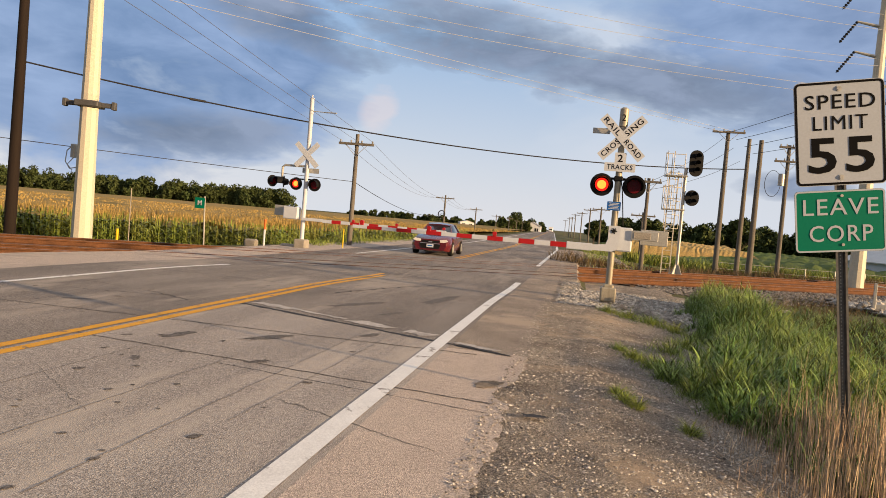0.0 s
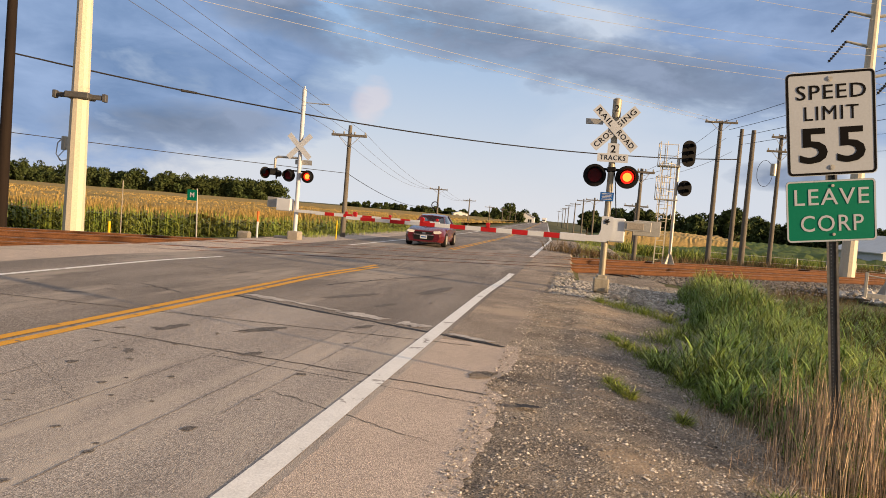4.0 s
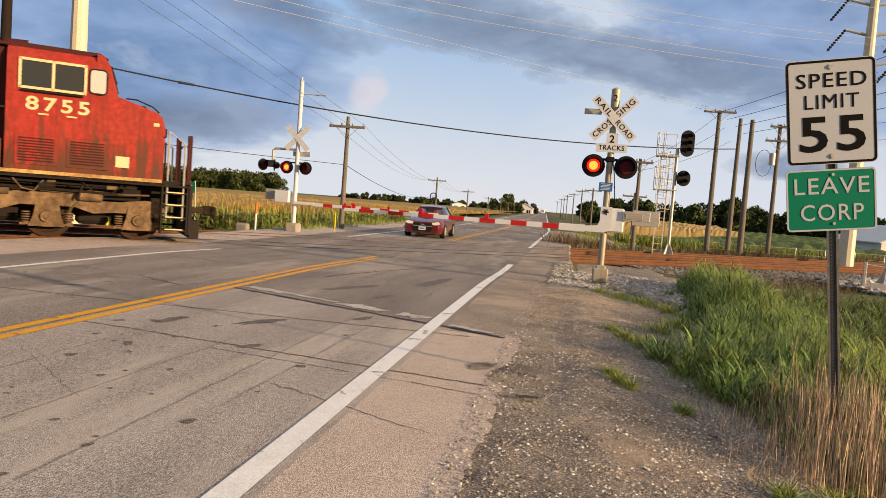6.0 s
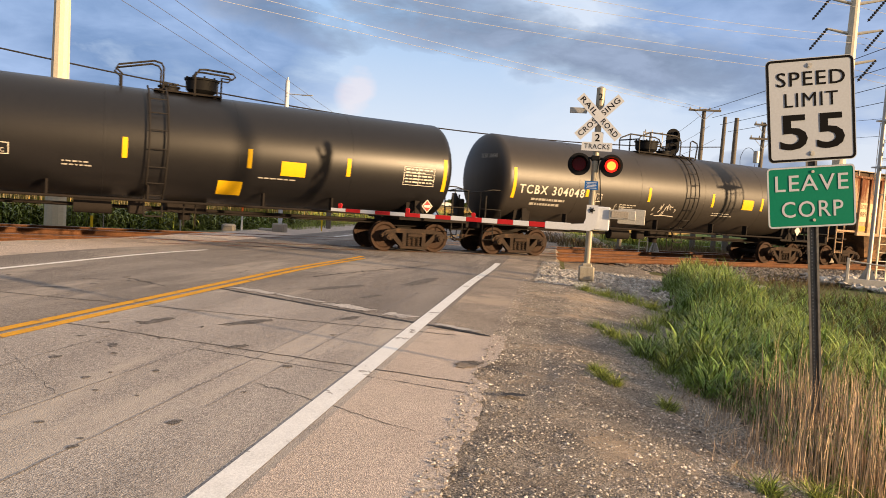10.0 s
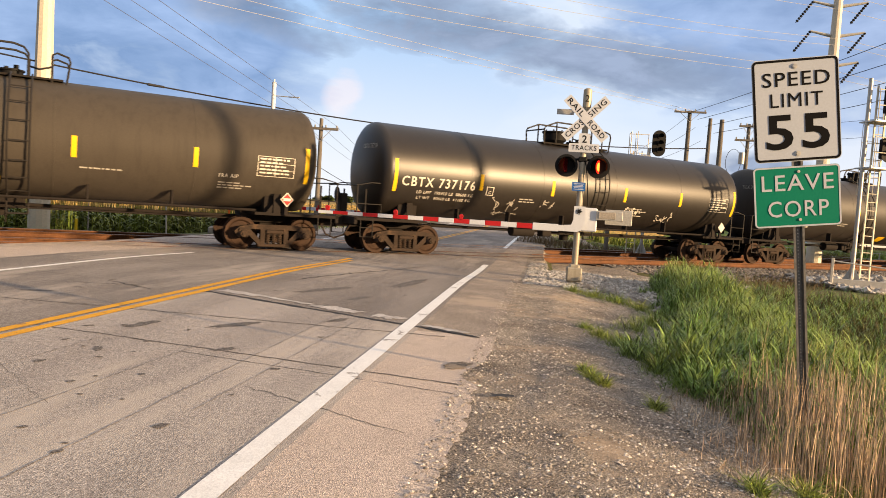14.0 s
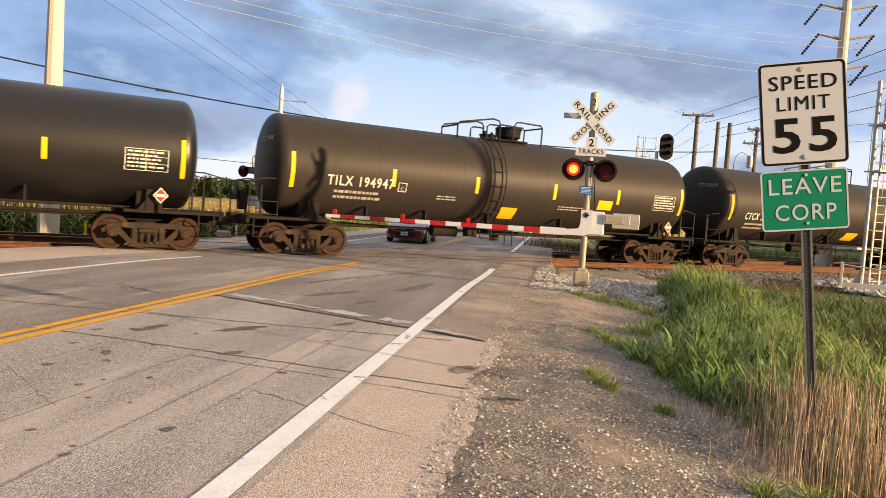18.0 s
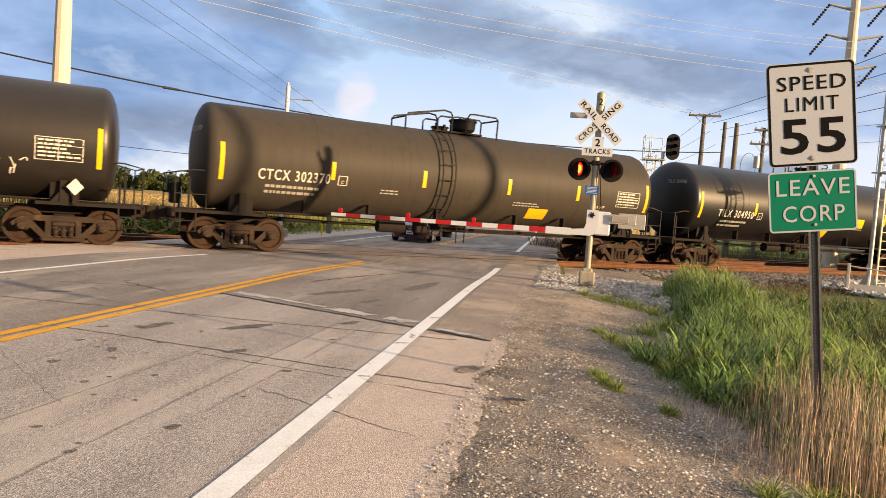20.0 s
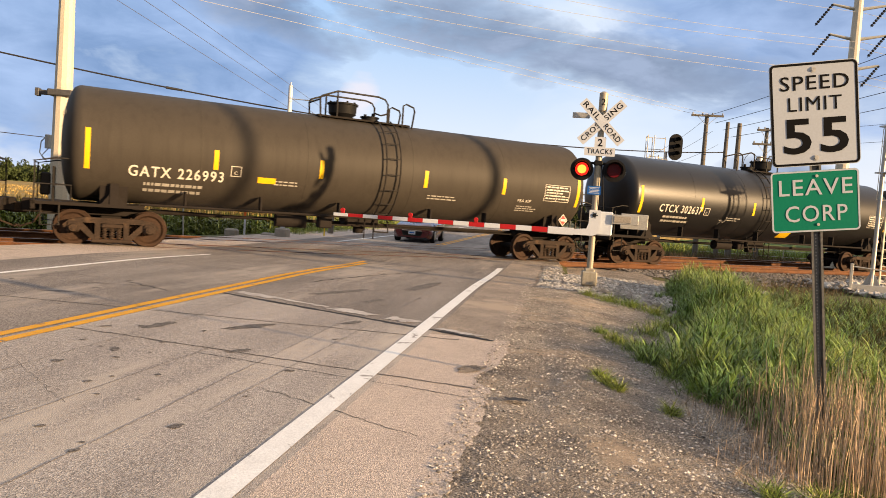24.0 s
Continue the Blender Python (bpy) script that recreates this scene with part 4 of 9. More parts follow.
def tank_meshes():
    d = {}
    m = Mesh()
    prof = []
    head = ((0.02, 0.42), (0.3, 0.405), (0.55, 0.36), (0.75, 0.295), (0.88, 0.22), (0.95, 0.15), (0.985, 0.075), (1.0, 0.0))
    prof += [(TANK_R * q, -TANK_H - e) for q, e in head]
    for x in (-TANK_H + 0.06, -4.9, -4.86, -2.0, -1.96, 1.3, 1.34, 4.6, 4.64, TANK_H - 0.06):
        prof.append((TANK_R, x))
    prof += [(TANK_R * q, TANK_H + e) for q, e in reversed(head)]
    m.lathe(prof, "x", (0, 0, TANK_Z), n=64)
    d["shell"] = m.data("tank_shell", None)
    m = Mesh()
    for x in (-4.88, 4.62, -1.98, 1.32):
        m.lathe([(TANK_R - 0.01, x - 0.03), (TANK_R + 0.004, x - 0.025), (TANK_R + 0.004, x + 0.025), (TANK_R - 0.01, x + 0.03)], "x", (0, 0, TANK_Z), n=64)
    d["seam"] = m.data("weld_seam", None)
    # draft sills, saddles and end platforms
    for sg in (-1, 1):
        m = Mesh()
        m.box((sg * 7.55, 0, 0.93), (2.9, 0.62, 0.34), 0.02)
        m.prism([(-1.0, 0.98), (1.0, 0.98), (1.05, 1.55), (0.7, 1.30), (-0.7, 1.30), (-1.05, 1.55)], sg * 6.6, sg * 7.25, "yz")
        for y in (-1, 1):
            m.prism([(y * 1.24, 1.05), (y * 1.18, 1.05), (y * 1.14, 1.62), (y * 1.20, 1.62)], sg * 6.82, sg * 7.02, "yz")
            m.prism([(sg * 6.60, 1.06), (sg * 7.24, 1.06), (sg * 7.02, 1.34), (sg * 6.82, 1.34)], y * 1.16, y * 1.20)
        m.prism([(-1.25, 1.0), (1.25, 1.0), (1.25, 1.08), (-1.25, 1.08)], sg * 6.3, sg * 8.75, "yz")
        m.box((sg * 8.72, 0, 0.98), (0.10, 2.5, 0.22), 0.01)
        d["saddle" + str(sg)] = m.data("draft_sill", M["under"])
        bits = []
        for y in (-1.22, 1.22):
            bits.append(("end_rail", [(sg * 8.7, y, 1.05), (sg * 8.7, y, 2.05), (sg * 8.25, y, 2.15), (sg * 7.6, y, 2.15), (sg * 7.6, y, 1.95)], 0.02))
            bits.append(("handhold", [(sg * 8.7, y, 1.5), (sg * 7.9, y, 1.5), (sg * 7.9, y, 1.1)], 0.017))
            bits.append(("stirrup_step", [(sg * 8.55, y, 1.05), (sg * 8.55, y, 0.5), (sg * 8.15, y, 0.5), (sg * 8.15, y, 1.05)], 0.02))
            bits.append(("step_rung", [(sg * 8.55, y, 0.78), (sg * 8.15, y, 0.78)], 0.016))
            bits.append(("upright_rail", [(sg * 8.3, y * 0.75, 1.05), (sg * 8.3, y * 0.75, 1.95)], 0.03))
        bits.append(("cross_rail", [(sg * 8.72, -1.22, 2.05), (sg * 8.72, 1.22, 2.05)], 0.018))
        d["grab" + str(sg)] = [Mesh().tube(p, r).data(nm, M["railing"]) for nm, p, r in bits]
    m = Mesh()
    m.tube([(-6.3, -1.28, 1.13), (6.3, -1.28, 1.13)], 0.035, 8)
    m.tube([(-6.3, 1.28, 1.13), (6.3, 1.28, 1.13)], 0.035, 8)
    for x in (-5.2, -3.2, -0.9, 2.1, 4.1):
        m.box((x, -1.17, 1.32), (0.05, 0.22, 0.42))
    d["rod"] = m.data("running_pipe", M["under"])
    m = Mesh()
    m.box((0.2, 0, 0.98), (1.1, 0.7, 0.32), 0.05)
    m.cyl((0.2, 0, 1.1), (0.2, 0, 0.62), 0.2, 0.16, 12)
    m.cyl((-2.6, -0.55, 0.9), (-1.7, -0.55, 0.9), 0.19, n=14)
    m.box((-1.1, -0.5, 0.92), (0.4, 0.35, 0.35), 0.03)
    m.tube([(-6.3, 0.2, 0.9), (6.3, 0.2, 0.9)], 0.05, 8)
    m.tube([(-6.0, -0.5, 1.0), (-2.6, -0.5, 0.9)], 0.022)
    m.tube([(-0.9, -0.5, 0.85), (6.0, -0.4, 0.85)], 0.022)
    for x in (0.05, 0.35):
        m.tube([(x, -0.9, 0.5), (x, -0.9, 1.1)], 0.02)
    d["valve"] = m.data("outlet_and_brake_gear", M["under"])
    m = Mesh()
    m.lathe([(0.30, 4.0), (0.30, 4.16), (0.42, 4.26), (0.44, 4.52), (0.48, 4.53), (0.48, 4.58), (0.10, 4.60)], "z", (0.36, 0, 0), n=24)
    for k in range(8):
        a = k * math.pi / 4
        m.cyl((0.36 + 0.40 * math.cos(a), 0.40 * math.sin(a), 4.58), (0.36 + 0.40 * math.cos(a), 0.40 * math.sin(a), 4.63), 0.03, n=6)
    d["dome"] = m.data("manway_housing", M["black"])
    m = Mesh()
    m.cyl((-0.45, 0, 4.05), (-0.45, 0, 4.24), 0.26, n=18)
    m.cyl((-0.45, 0, 4.24), (-0.45, 0, 4.28), 0.30, n=18)
    m.cyl((-0.55, 0.05, 4.28), (-0.55, 0.05, 4.40), 0.06, n=10)
    m.cyl((-0.33, -0.08, 4.28), (-0.33, -0.08, 4.36), 0.05, n=10)
    d["valves"] = m.data("valve_fitting", M["black"])
    m = Mesh()
    m.box((0.1, 0, 4.10), (1.75, 1.1, 0.05))
    for x in (-0.6, 0.8):
        m.box((x, 0, 4.02), (0.1, 1.0, 0.2))
    d["deck"] = m.data("top_platform", M["under"])
    hoops, rails = [], []
    for y in (-0.55, 0.55):
        # a tall hoop round the ladder head and another behind the dome
        hoops.append([(-1.86, y, 4.02), (-1.86, y, 4.42), (-1.78, y, 4.52), (-0.5, y, 4.76), (-0.26, y, 4.72), (-0.20, y, 4.62), (-0.20, y, 4.05)])
        hoops.append([(-0.72, y, 4.05), (-0.72, y, 4.48), (-0.62, y, 4.56), (-0.20, y, 4.56)])
        hoops.append([(0.34, y, 4.08), (0.34, y, 4.56), (0.46, y, 4.74), (0.62, y, 4.76), (1.48, y, 4.74), (1.56, y, 4.66), (1.54, y, 3.96)])
        # the longer platform: one rail along the dome, a small hoop at the ladder
        rails.append([(-0.72, y, 4.08), (-0.72, y, 4.66), (-0.62, y, 4.80), (-0.40, y, 4.86), (0.92, y, 4.86), (1.42, y, 4.66), (1.46, y, 4.56), (1.42, y, 4.02)])
        rails.append([(0.92, y, 4.86), (0.92, y, 4.08)])
        rails.append([(-1.24, y, 4.0), (-1.24, y, 4.70), (-1.34, y, 4.76), (-1.60, y, 4.68), (-1.64, y, 4.56), (-1.56, y, 3.95)])
    slim = [[(-1.58, y, 4.02), (-1.58, y, 4.40), (-1.72, y, 4.52), (-1.66, y, 4.62), (-0.80, y, 4.84), (-0.62, y, 4.80), (-0.56, y, 4.70), (-0.56, y, 4.0)] for y in (-0.5, 0.1)]
    slim += [[(0.25, y, 4.05), (0.25, y, 4.60), (0.36, y, 4.78), (0.52, y, 4.80), (1.26, y, 4.78), (1.32, y, 4.70), (1.24, y, 4.62), (0.95, y, 4.62), (0.95, y, 3.98)] for y in (-0.5, 0.1)]
    d["slim_railing"] = [Mesh().tube(p, 0.028).data("railing_hoop", M["railing"]) for p in slim]
    hoops.append([(-1.86, -0.55, 4.42), (-1.86, 0.55, 4.42)])
    hoops.append([(1.56, -0.55, 4.66), (1.56, 0.55, 4.66)])
    rails.append([(1.46, -0.55, 4.56), (1.46, 0.55, 4.56)])
    rails.append([(-1.24, -0.55, 4.55), (-0.95, -0.55, 4.45), (-0.72, -0.55, 4.5)])
    d["railing"] = [Mesh().tube(p, 0.028).data("railing_hoop", M["railing"]) for p in hoops]
    d["long_railing"] = [Mesh().tube(p, 0.028).data("railing_hoop", M["railing"]) for p in rails]
    d["long_deck"] = Mesh().box((0.0, 0, 4.09), (3.0, 1.15, 0.05)).box((-1.1, 0, 4.0), (0.1, 1.0, 0.2)).box((1.1, 0, 4.0), (0.1, 1.0, 0.2)).data("top_platform", M["under"])
    for key, xa, xb in (("ladder", -0.95, -0.50), ("ladder_turned", 0.36, 0.82)):
        m = Mesh()
        rr = TANK_R + 0.13
        for x in (xa, xb):
            m.tube([(x, -rr * math.cos(radians(-62 + 12 * k)), TANK_Z + rr * math.sin(radians(-62 + 12 * k))) for k in range(12)], 0.024)
        for k in range(8):
            a = radians(-56 + 118 * k / 7)
            m.tube([(xa, -rr * math.cos(a), TANK_Z + rr * math.sin(a)), (xb, -rr * math.cos(a), TANK_Z + rr * math.sin(a))], 0.015)
        for x in (xa, xb):
            m.tube([(x, -0.75, 1.30), (x, -0.95, 0.72)], 0.022)
        m.tube([(xa, -0.95, 0.72), (xb, -0.95, 0.72)], 0.022)
        d[key] = m.data("ladder", M["railing"])
    m = Mesh()
    m.lathe([(0.22, -0.02), (0.25, 0), (0.22, 0.02), (0.19, 0)], "x", (-8.68, 0.55, 1.75), n=18)
    m.tube([(-8.68, 0.3, 1.75), (-8.68, 0.8, 1.75)], 0.015)
    m.tube([(-8.68, 0.55, 1.5), (-8.68, 0.55, 2.0)], 0.015)
    m.box((-8.5, 0.55, 1.5), (0.25, 0.4, 0.6), 0.04)
    d["brake"] = m.data("brake_wheel", M["railing"])
    d["strips"] = {}
    for kind, xs in (("short", (-4.45, -1.5, 1.62, 4.48)), ("long", (-4.5, -1.58, 1.76, 4.62))):
        strips = [shell_patch(x - 0.062, x + 0.062, 2.18, 2.70).data("reflector", M["decal_yellow"]) for x in xs]
        for x in (-7.58, 7.66):
            strips.append(shell_patch(x - 0.06, x + 0.06, 1.95, 2.95).data("reflector", M["decal_yellow"]))
        d["strips"][kind] = strips
    return d


TANKPARTS = tank_meshes()


def bars(x0, z0, w, rows, h, gap, seed, fill=0.75):
    """Unreadable small print on the tank side, as bars."""
    rg = random.Random(seed)
    m = Mesh()
    for k in range(rows):
        z = z0 - k * (h + gap)
        x = x0
        while x < x0 + w * (0.7 + 0.3 * rg.random()):
            l = 0.05 + 0.13 * rg.random()
            q = shell_patch(x, x + l, z - h / 2, z + h / 2, 0.005, 1)
            m.add(q.v, q.f)
            x += l + 0.035
    return m


def scrawl(x0, z0, w, h, seed, width=0.026):
    """Spray-painted tag on the tank side: quick strokes cell by cell and a line below."""
    rg = random.Random(seed)
    m = Mesh()
    strokes = []
    n = max(2, int(w / (h * 0.62)))
    for k in range(n):
        cx, cw = x0 + w * (k + 0.5) / n, w / n
        for q in range(2 + int(2 * rg.random())):
            a = (cx + cw * (rg.random() - 0.5) * 1.1, z0 + h * (rg.random() - 0.5))
            c = (cx + cw * (rg.random() - 0.5) * 1.1, z0 + h * (rg.random() - 0.5) * 1.1)
            b = ((a[0] + c[0]) / 2 + cw * (rg.random() - 0.5) * 1.6, (a[1] + c[1]) / 2 + h * (rg.random() - 0.5) * 1.3)
            strokes.append((a, b, c))
    if seed % 2:
        strokes.append(((x0 + w * 0.2, z0 - h * 0.62), (x0 + w * 0.6, z0 - h * 0.5), (x0 + w * 1.05, z0 - h * 0.60)))
    def sh(px, pz):
        a = math.asin(max(-0.99, min(0.99, (pz - TANK_Z) / TANK_R)))
        return (px, -(TANK_R + 0.006) * math.cos(a), TANK_Z + (TANK_R + 0.006) * math.sin(a))
    for a, b, c in strokes:
        line = [((1 - t) ** 2 * a[0] + 2 * t * (1 - t) * b[0] + t * t * c[0], (1 - t) ** 2 * a[1] + 2 * t * (1 - t) * b[1] + t * t * c[1]) for t in (q / 7 for q in range(8))]
        for (ax, az), (bx, bz) in zip(line, line[1:]):
            d = Vector((bx - ax, bz - az))
            if d.length < 1e-4:
                continue
            o = Vector((-d.y, d.x)).normalized() * width / 2
            m.quad(sh(ax - o.x, az - o.y), sh(bx - o.x, bz - o.y), sh(bx + o.x, bz + o.y), sh(ax + o.x, az + o.y))
    return m


def tank_car(spec, number):
    label, shade, mark, half = spec["label"], SHELLS[spec["shade"]], spec["mark"], 6.93
    car = thing("tank_car", label, "tank car", group="freight cars of the train")
    D = TANKPARTS
    sh = part("tank_shell", D["shell"].copy(), None, car)
    sh.data.materials.append(shade)
    sm = part("weld_seam", D["seam"].copy(), None, car, "dirty weld seams round the tank")
    sm.data.materials.append(shade)
    for sg in (-1, 1):
        part("draft_sill", D["saddle" + str(sg)], None, car)
        for me in D["grab" + str(sg)]:
            part(me.name.split(".")[0], me, None, car)
        car_truck(car, sg * half)
        coupler(car, sg * 9.02, sg)
    for key, nm, lb in (("rod", "running_pipe", ""), ("valve", "outlet_and_brake_gear", ""), ("brake", "brake_wheel", "")):
        part(nm, D[key], None, car, lb)
    # fittings on top: a long platform faces either way, a short one stands round the dome
    long, turned = spec.get("top", "short") != "short", spec.get("top") == "turned"
    spin = pose(0, 0, 0, 0, 0, 180 if turned else 0)
    part("manway_housing", D["dome"], None, car, "black manway housing on the tank top", spin @ pose(0.15, 0, 0) if not long else spin @ pose(0.2, 0, 0))
    part("valve_fitting", D["valves"], None, car, "", spin @ pose(0.1, 0, 0))
    part("top_platform", D["long_deck" if long else "deck"], None, car, "", spin)
    part("ladder", D["ladder_turned" if turned else "ladder"], None, car, "black ladder up the tank side")
    for me in D["long_railing" if long else "slim_railing" if spec["shade"] == "black" else "railing"]:
        part("railing_hoop", me, None, car, "", spin)
    for me in D["strips"]["long" if long else "short"]:
        part("reflector", me, None, car, "yellow reflective strip")
    # reporting marks, small print, stickers
    tx, tz, tw = spec.get("text", (-5.56, 2.18, 2.06))
    lettering("lettering", mark, 0.42, M["decal_white"], car, on_shell(tx, tz), "white stencilled car number", width=tw, bold=0.006, spacing=1.22)
    lettering("lettering", mark, 0.20, M["decal_dim"], car, Matrix.Translation((-8.115, -0.62, 3.3)) @ pose(0, 0, 0, 88, 0, -85), "", width=0.9)
    if "load" in spec:
        for k, (txt, w) in enumerate(spec["load"]):
            lettering("small_print", txt, 0.15, M["decal_white"], car, on_shell(tx + 0.28, tz - 0.30 - 0.17 * k), "white stencilled weights", width=w, spacing=1.15)
    else:
        part("small_print", bars(tx - 0.8, tz - 0.30, 1.6, 2, 0.075, 0.085, number), M["decal_dim"], car, "worn white small print")
    part("small_print", bars(-2.9, 2.0, 0.7, 2, 0.035, 0.05, number + 50), M["decal_dim"], car)
    part("small_print", bars(1.9, 1.95, 1.1, 2 if number % 2 else 1, 0.035, 0.05, number + 90), M["decal_dim"], car)
    if spec["shade"] in ("tan", "olive"):
        lettering("lettering", "FRA AIP", 0.16, M["decal_white"], car, on_shell(5.5, 2.02), "white stencilled letters", width=0.52)
        part("small_print", bars(5.25, 1.84, 0.8, 3, 0.03, 0.04, number + 30), M["decal_dim"], car)
    part("small_print", bars(6.32, 2.56, 0.9, 5, 0.045, 0.05, number + 70), M["decal_white"], car, "white stencilled data panel")
    edge = Mesh()
    for x0, x1, z0, z1 in ((6.25, 7.3, 2.62, 2.635), (6.25, 7.3, 2.08, 2.095), (6.25, 6.27, 2.08, 2.63), (7.28, 7.3, 2.08, 2.63), (6.75, 6.765, 2.08, 2.63), (6.25, 7.3, 2.44, 2.452), (6.25, 7.3, 2.26, 2.272)):
        q = shell_patch(x0, x1, z0, z1, 0.006, 2)
        edge.add(q.v, q.f)
    part("panel_border", edge, M["decal_white"], car)
    box = Mesh()
    bx = spec.get("box", -4.28)
    for q in (shell_patch(bx, bx + 0.28, 2.04, 2.06), shell_patch(bx, bx + 0.28, 2.30, 2.32), shell_patch(bx, bx + 0.02, 2.04, 2.32), shell_patch(bx + 0.26, bx + 0.28, 2.04, 2.32)):
        box.add(q.v, q.f)
    bo = part("plate_stencil", box, M["decal_white"], car, "white boxed letter")
    lettering("lettering", "C", 0.14, M["decal_white"], bo, on_shell(bx + 0.14, 2.13), "", width=0.09)
    for x0, x1, z0, z1 in spec.get("stickers", ()):
        part("sticker", shell_patch(x0, x1, z0, z1, 0.007), M["decal_yellow"], car, "yellow notice panel")
    for k, (x, z, w, h, c) in enumerate(spec.get("tags", ())):
        part("graffiti", scrawl(x, z, w, h, number * 7 + k), M["decal_white" if c else "decal_dim"], car, "spray-painted scrawl")
    dia = Mesh()
    dia.prism([(7.15, 1.68), (7.34, 1.47), (7.15, 1.26), (6.96, 1.47)], -1.40, -1.38)
    part("placard_post", Mesh().box((7.15, -1.33, 1.20), (0.10, 0.06, 0.34)), M["under"], car)
    pl = part("placard", dia, M["decal_white"], car, "diamond hazard placard")
    if spec.get("redplac", True):
        d2 = Mesh()
        d2.prism([(7.15, 1.64), (7.305, 1.47), (7.15, 1.30), (6.995, 1.47)], -1.406, -1.401)
        part("placard_face", d2, M["decal_red"], pl)
        d3 = Mesh()
        d3.box((7.15, -1.41, 1.47), (0.22, 0.004, 0.08))
        part("placard_band", d3, M["decal_white"], pl)
    return car
def ring(w, h, r, band, y0, y1):
    m = Mesh()
    outer, inner = [], []
    for d, out in ((0, outer), (band, inner)):
        ww, hh, rr = w - 2 * d, h - 2 * d, max(0.004, r - d)
        for cx, cz, a0 in ((ww / 2 - rr, hh / 2 - rr, 0), (-ww / 2 + rr, hh / 2 - rr, 90), (-ww / 2 + rr, -hh / 2 + rr, 180), (ww / 2 - rr, -hh / 2 + rr, 270)):
            for k in range(6):
                a = radians(a0 + 18 * k)
                out.append((cx + rr * math.cos(a), cz + rr * math.sin(a)))
    n = len(outer)
    m.v = [(a, y0, b) for a, b in outer] + [(a, y0, b) for a, b in inner] + [(a, y1, b) for a, b in outer] + [(a, y1, b) for a, b in inner]
    for i in range(n):
        j = (i + 1) % n
        m.f += [(i, j, n + j, n + i), (2 * n + i, 3 * n + i, 3 * n + j, 2 * n + j), (i, 2 * n + i, 2 * n + j, j), (n + i, n + j, 3 * n + j, 3 * n + i)]
    return m


def plate_mesh(w, h, t, r, n=5):
    """A sheet sign w by h with rounded corners, its face towards -y."""
    pts = []
    for cx, cz, a0 in ((w / 2 - r, h / 2 - r, 0), (-w / 2 + r, h / 2 - r, 90), (-w / 2 + r, -h / 2 + r, 180), (w / 2 - r, -h / 2 + r, 270)):
        for k in range(n + 1):
            a = radians(a0 + 90 * k / n)
            pts.append((cx + r * math.cos(a), cz + r * math.sin(a)))
    m = Mesh()
    m.prism(pts, 0, t)
    return m


def slatted(parent, x0, x1, z0, z1, y, sg, n, name="grille"):
    """A dark grille with upright slats on the side at y."""
    m = Mesh()
    m.box(((x0 + x1) / 2, y, (z0 + z1) / 2), (x1 - x0, 0.02, z1 - z0))
    g = part(name, m, M["grille"], parent, "dark slatted grille")
    s = Mesh()
    for k in range(n):
        x = x0 + (x1 - x0) * (k + 0.5) / n
        s.box((x, y + sg * 0.022, (z0 + z1) / 2), (min(0.05, (x1 - x0) / n * 0.45), 0.025, z1 - z0 - 0.03))
    part("slat", s, M["grille_slat"], g)
    return g


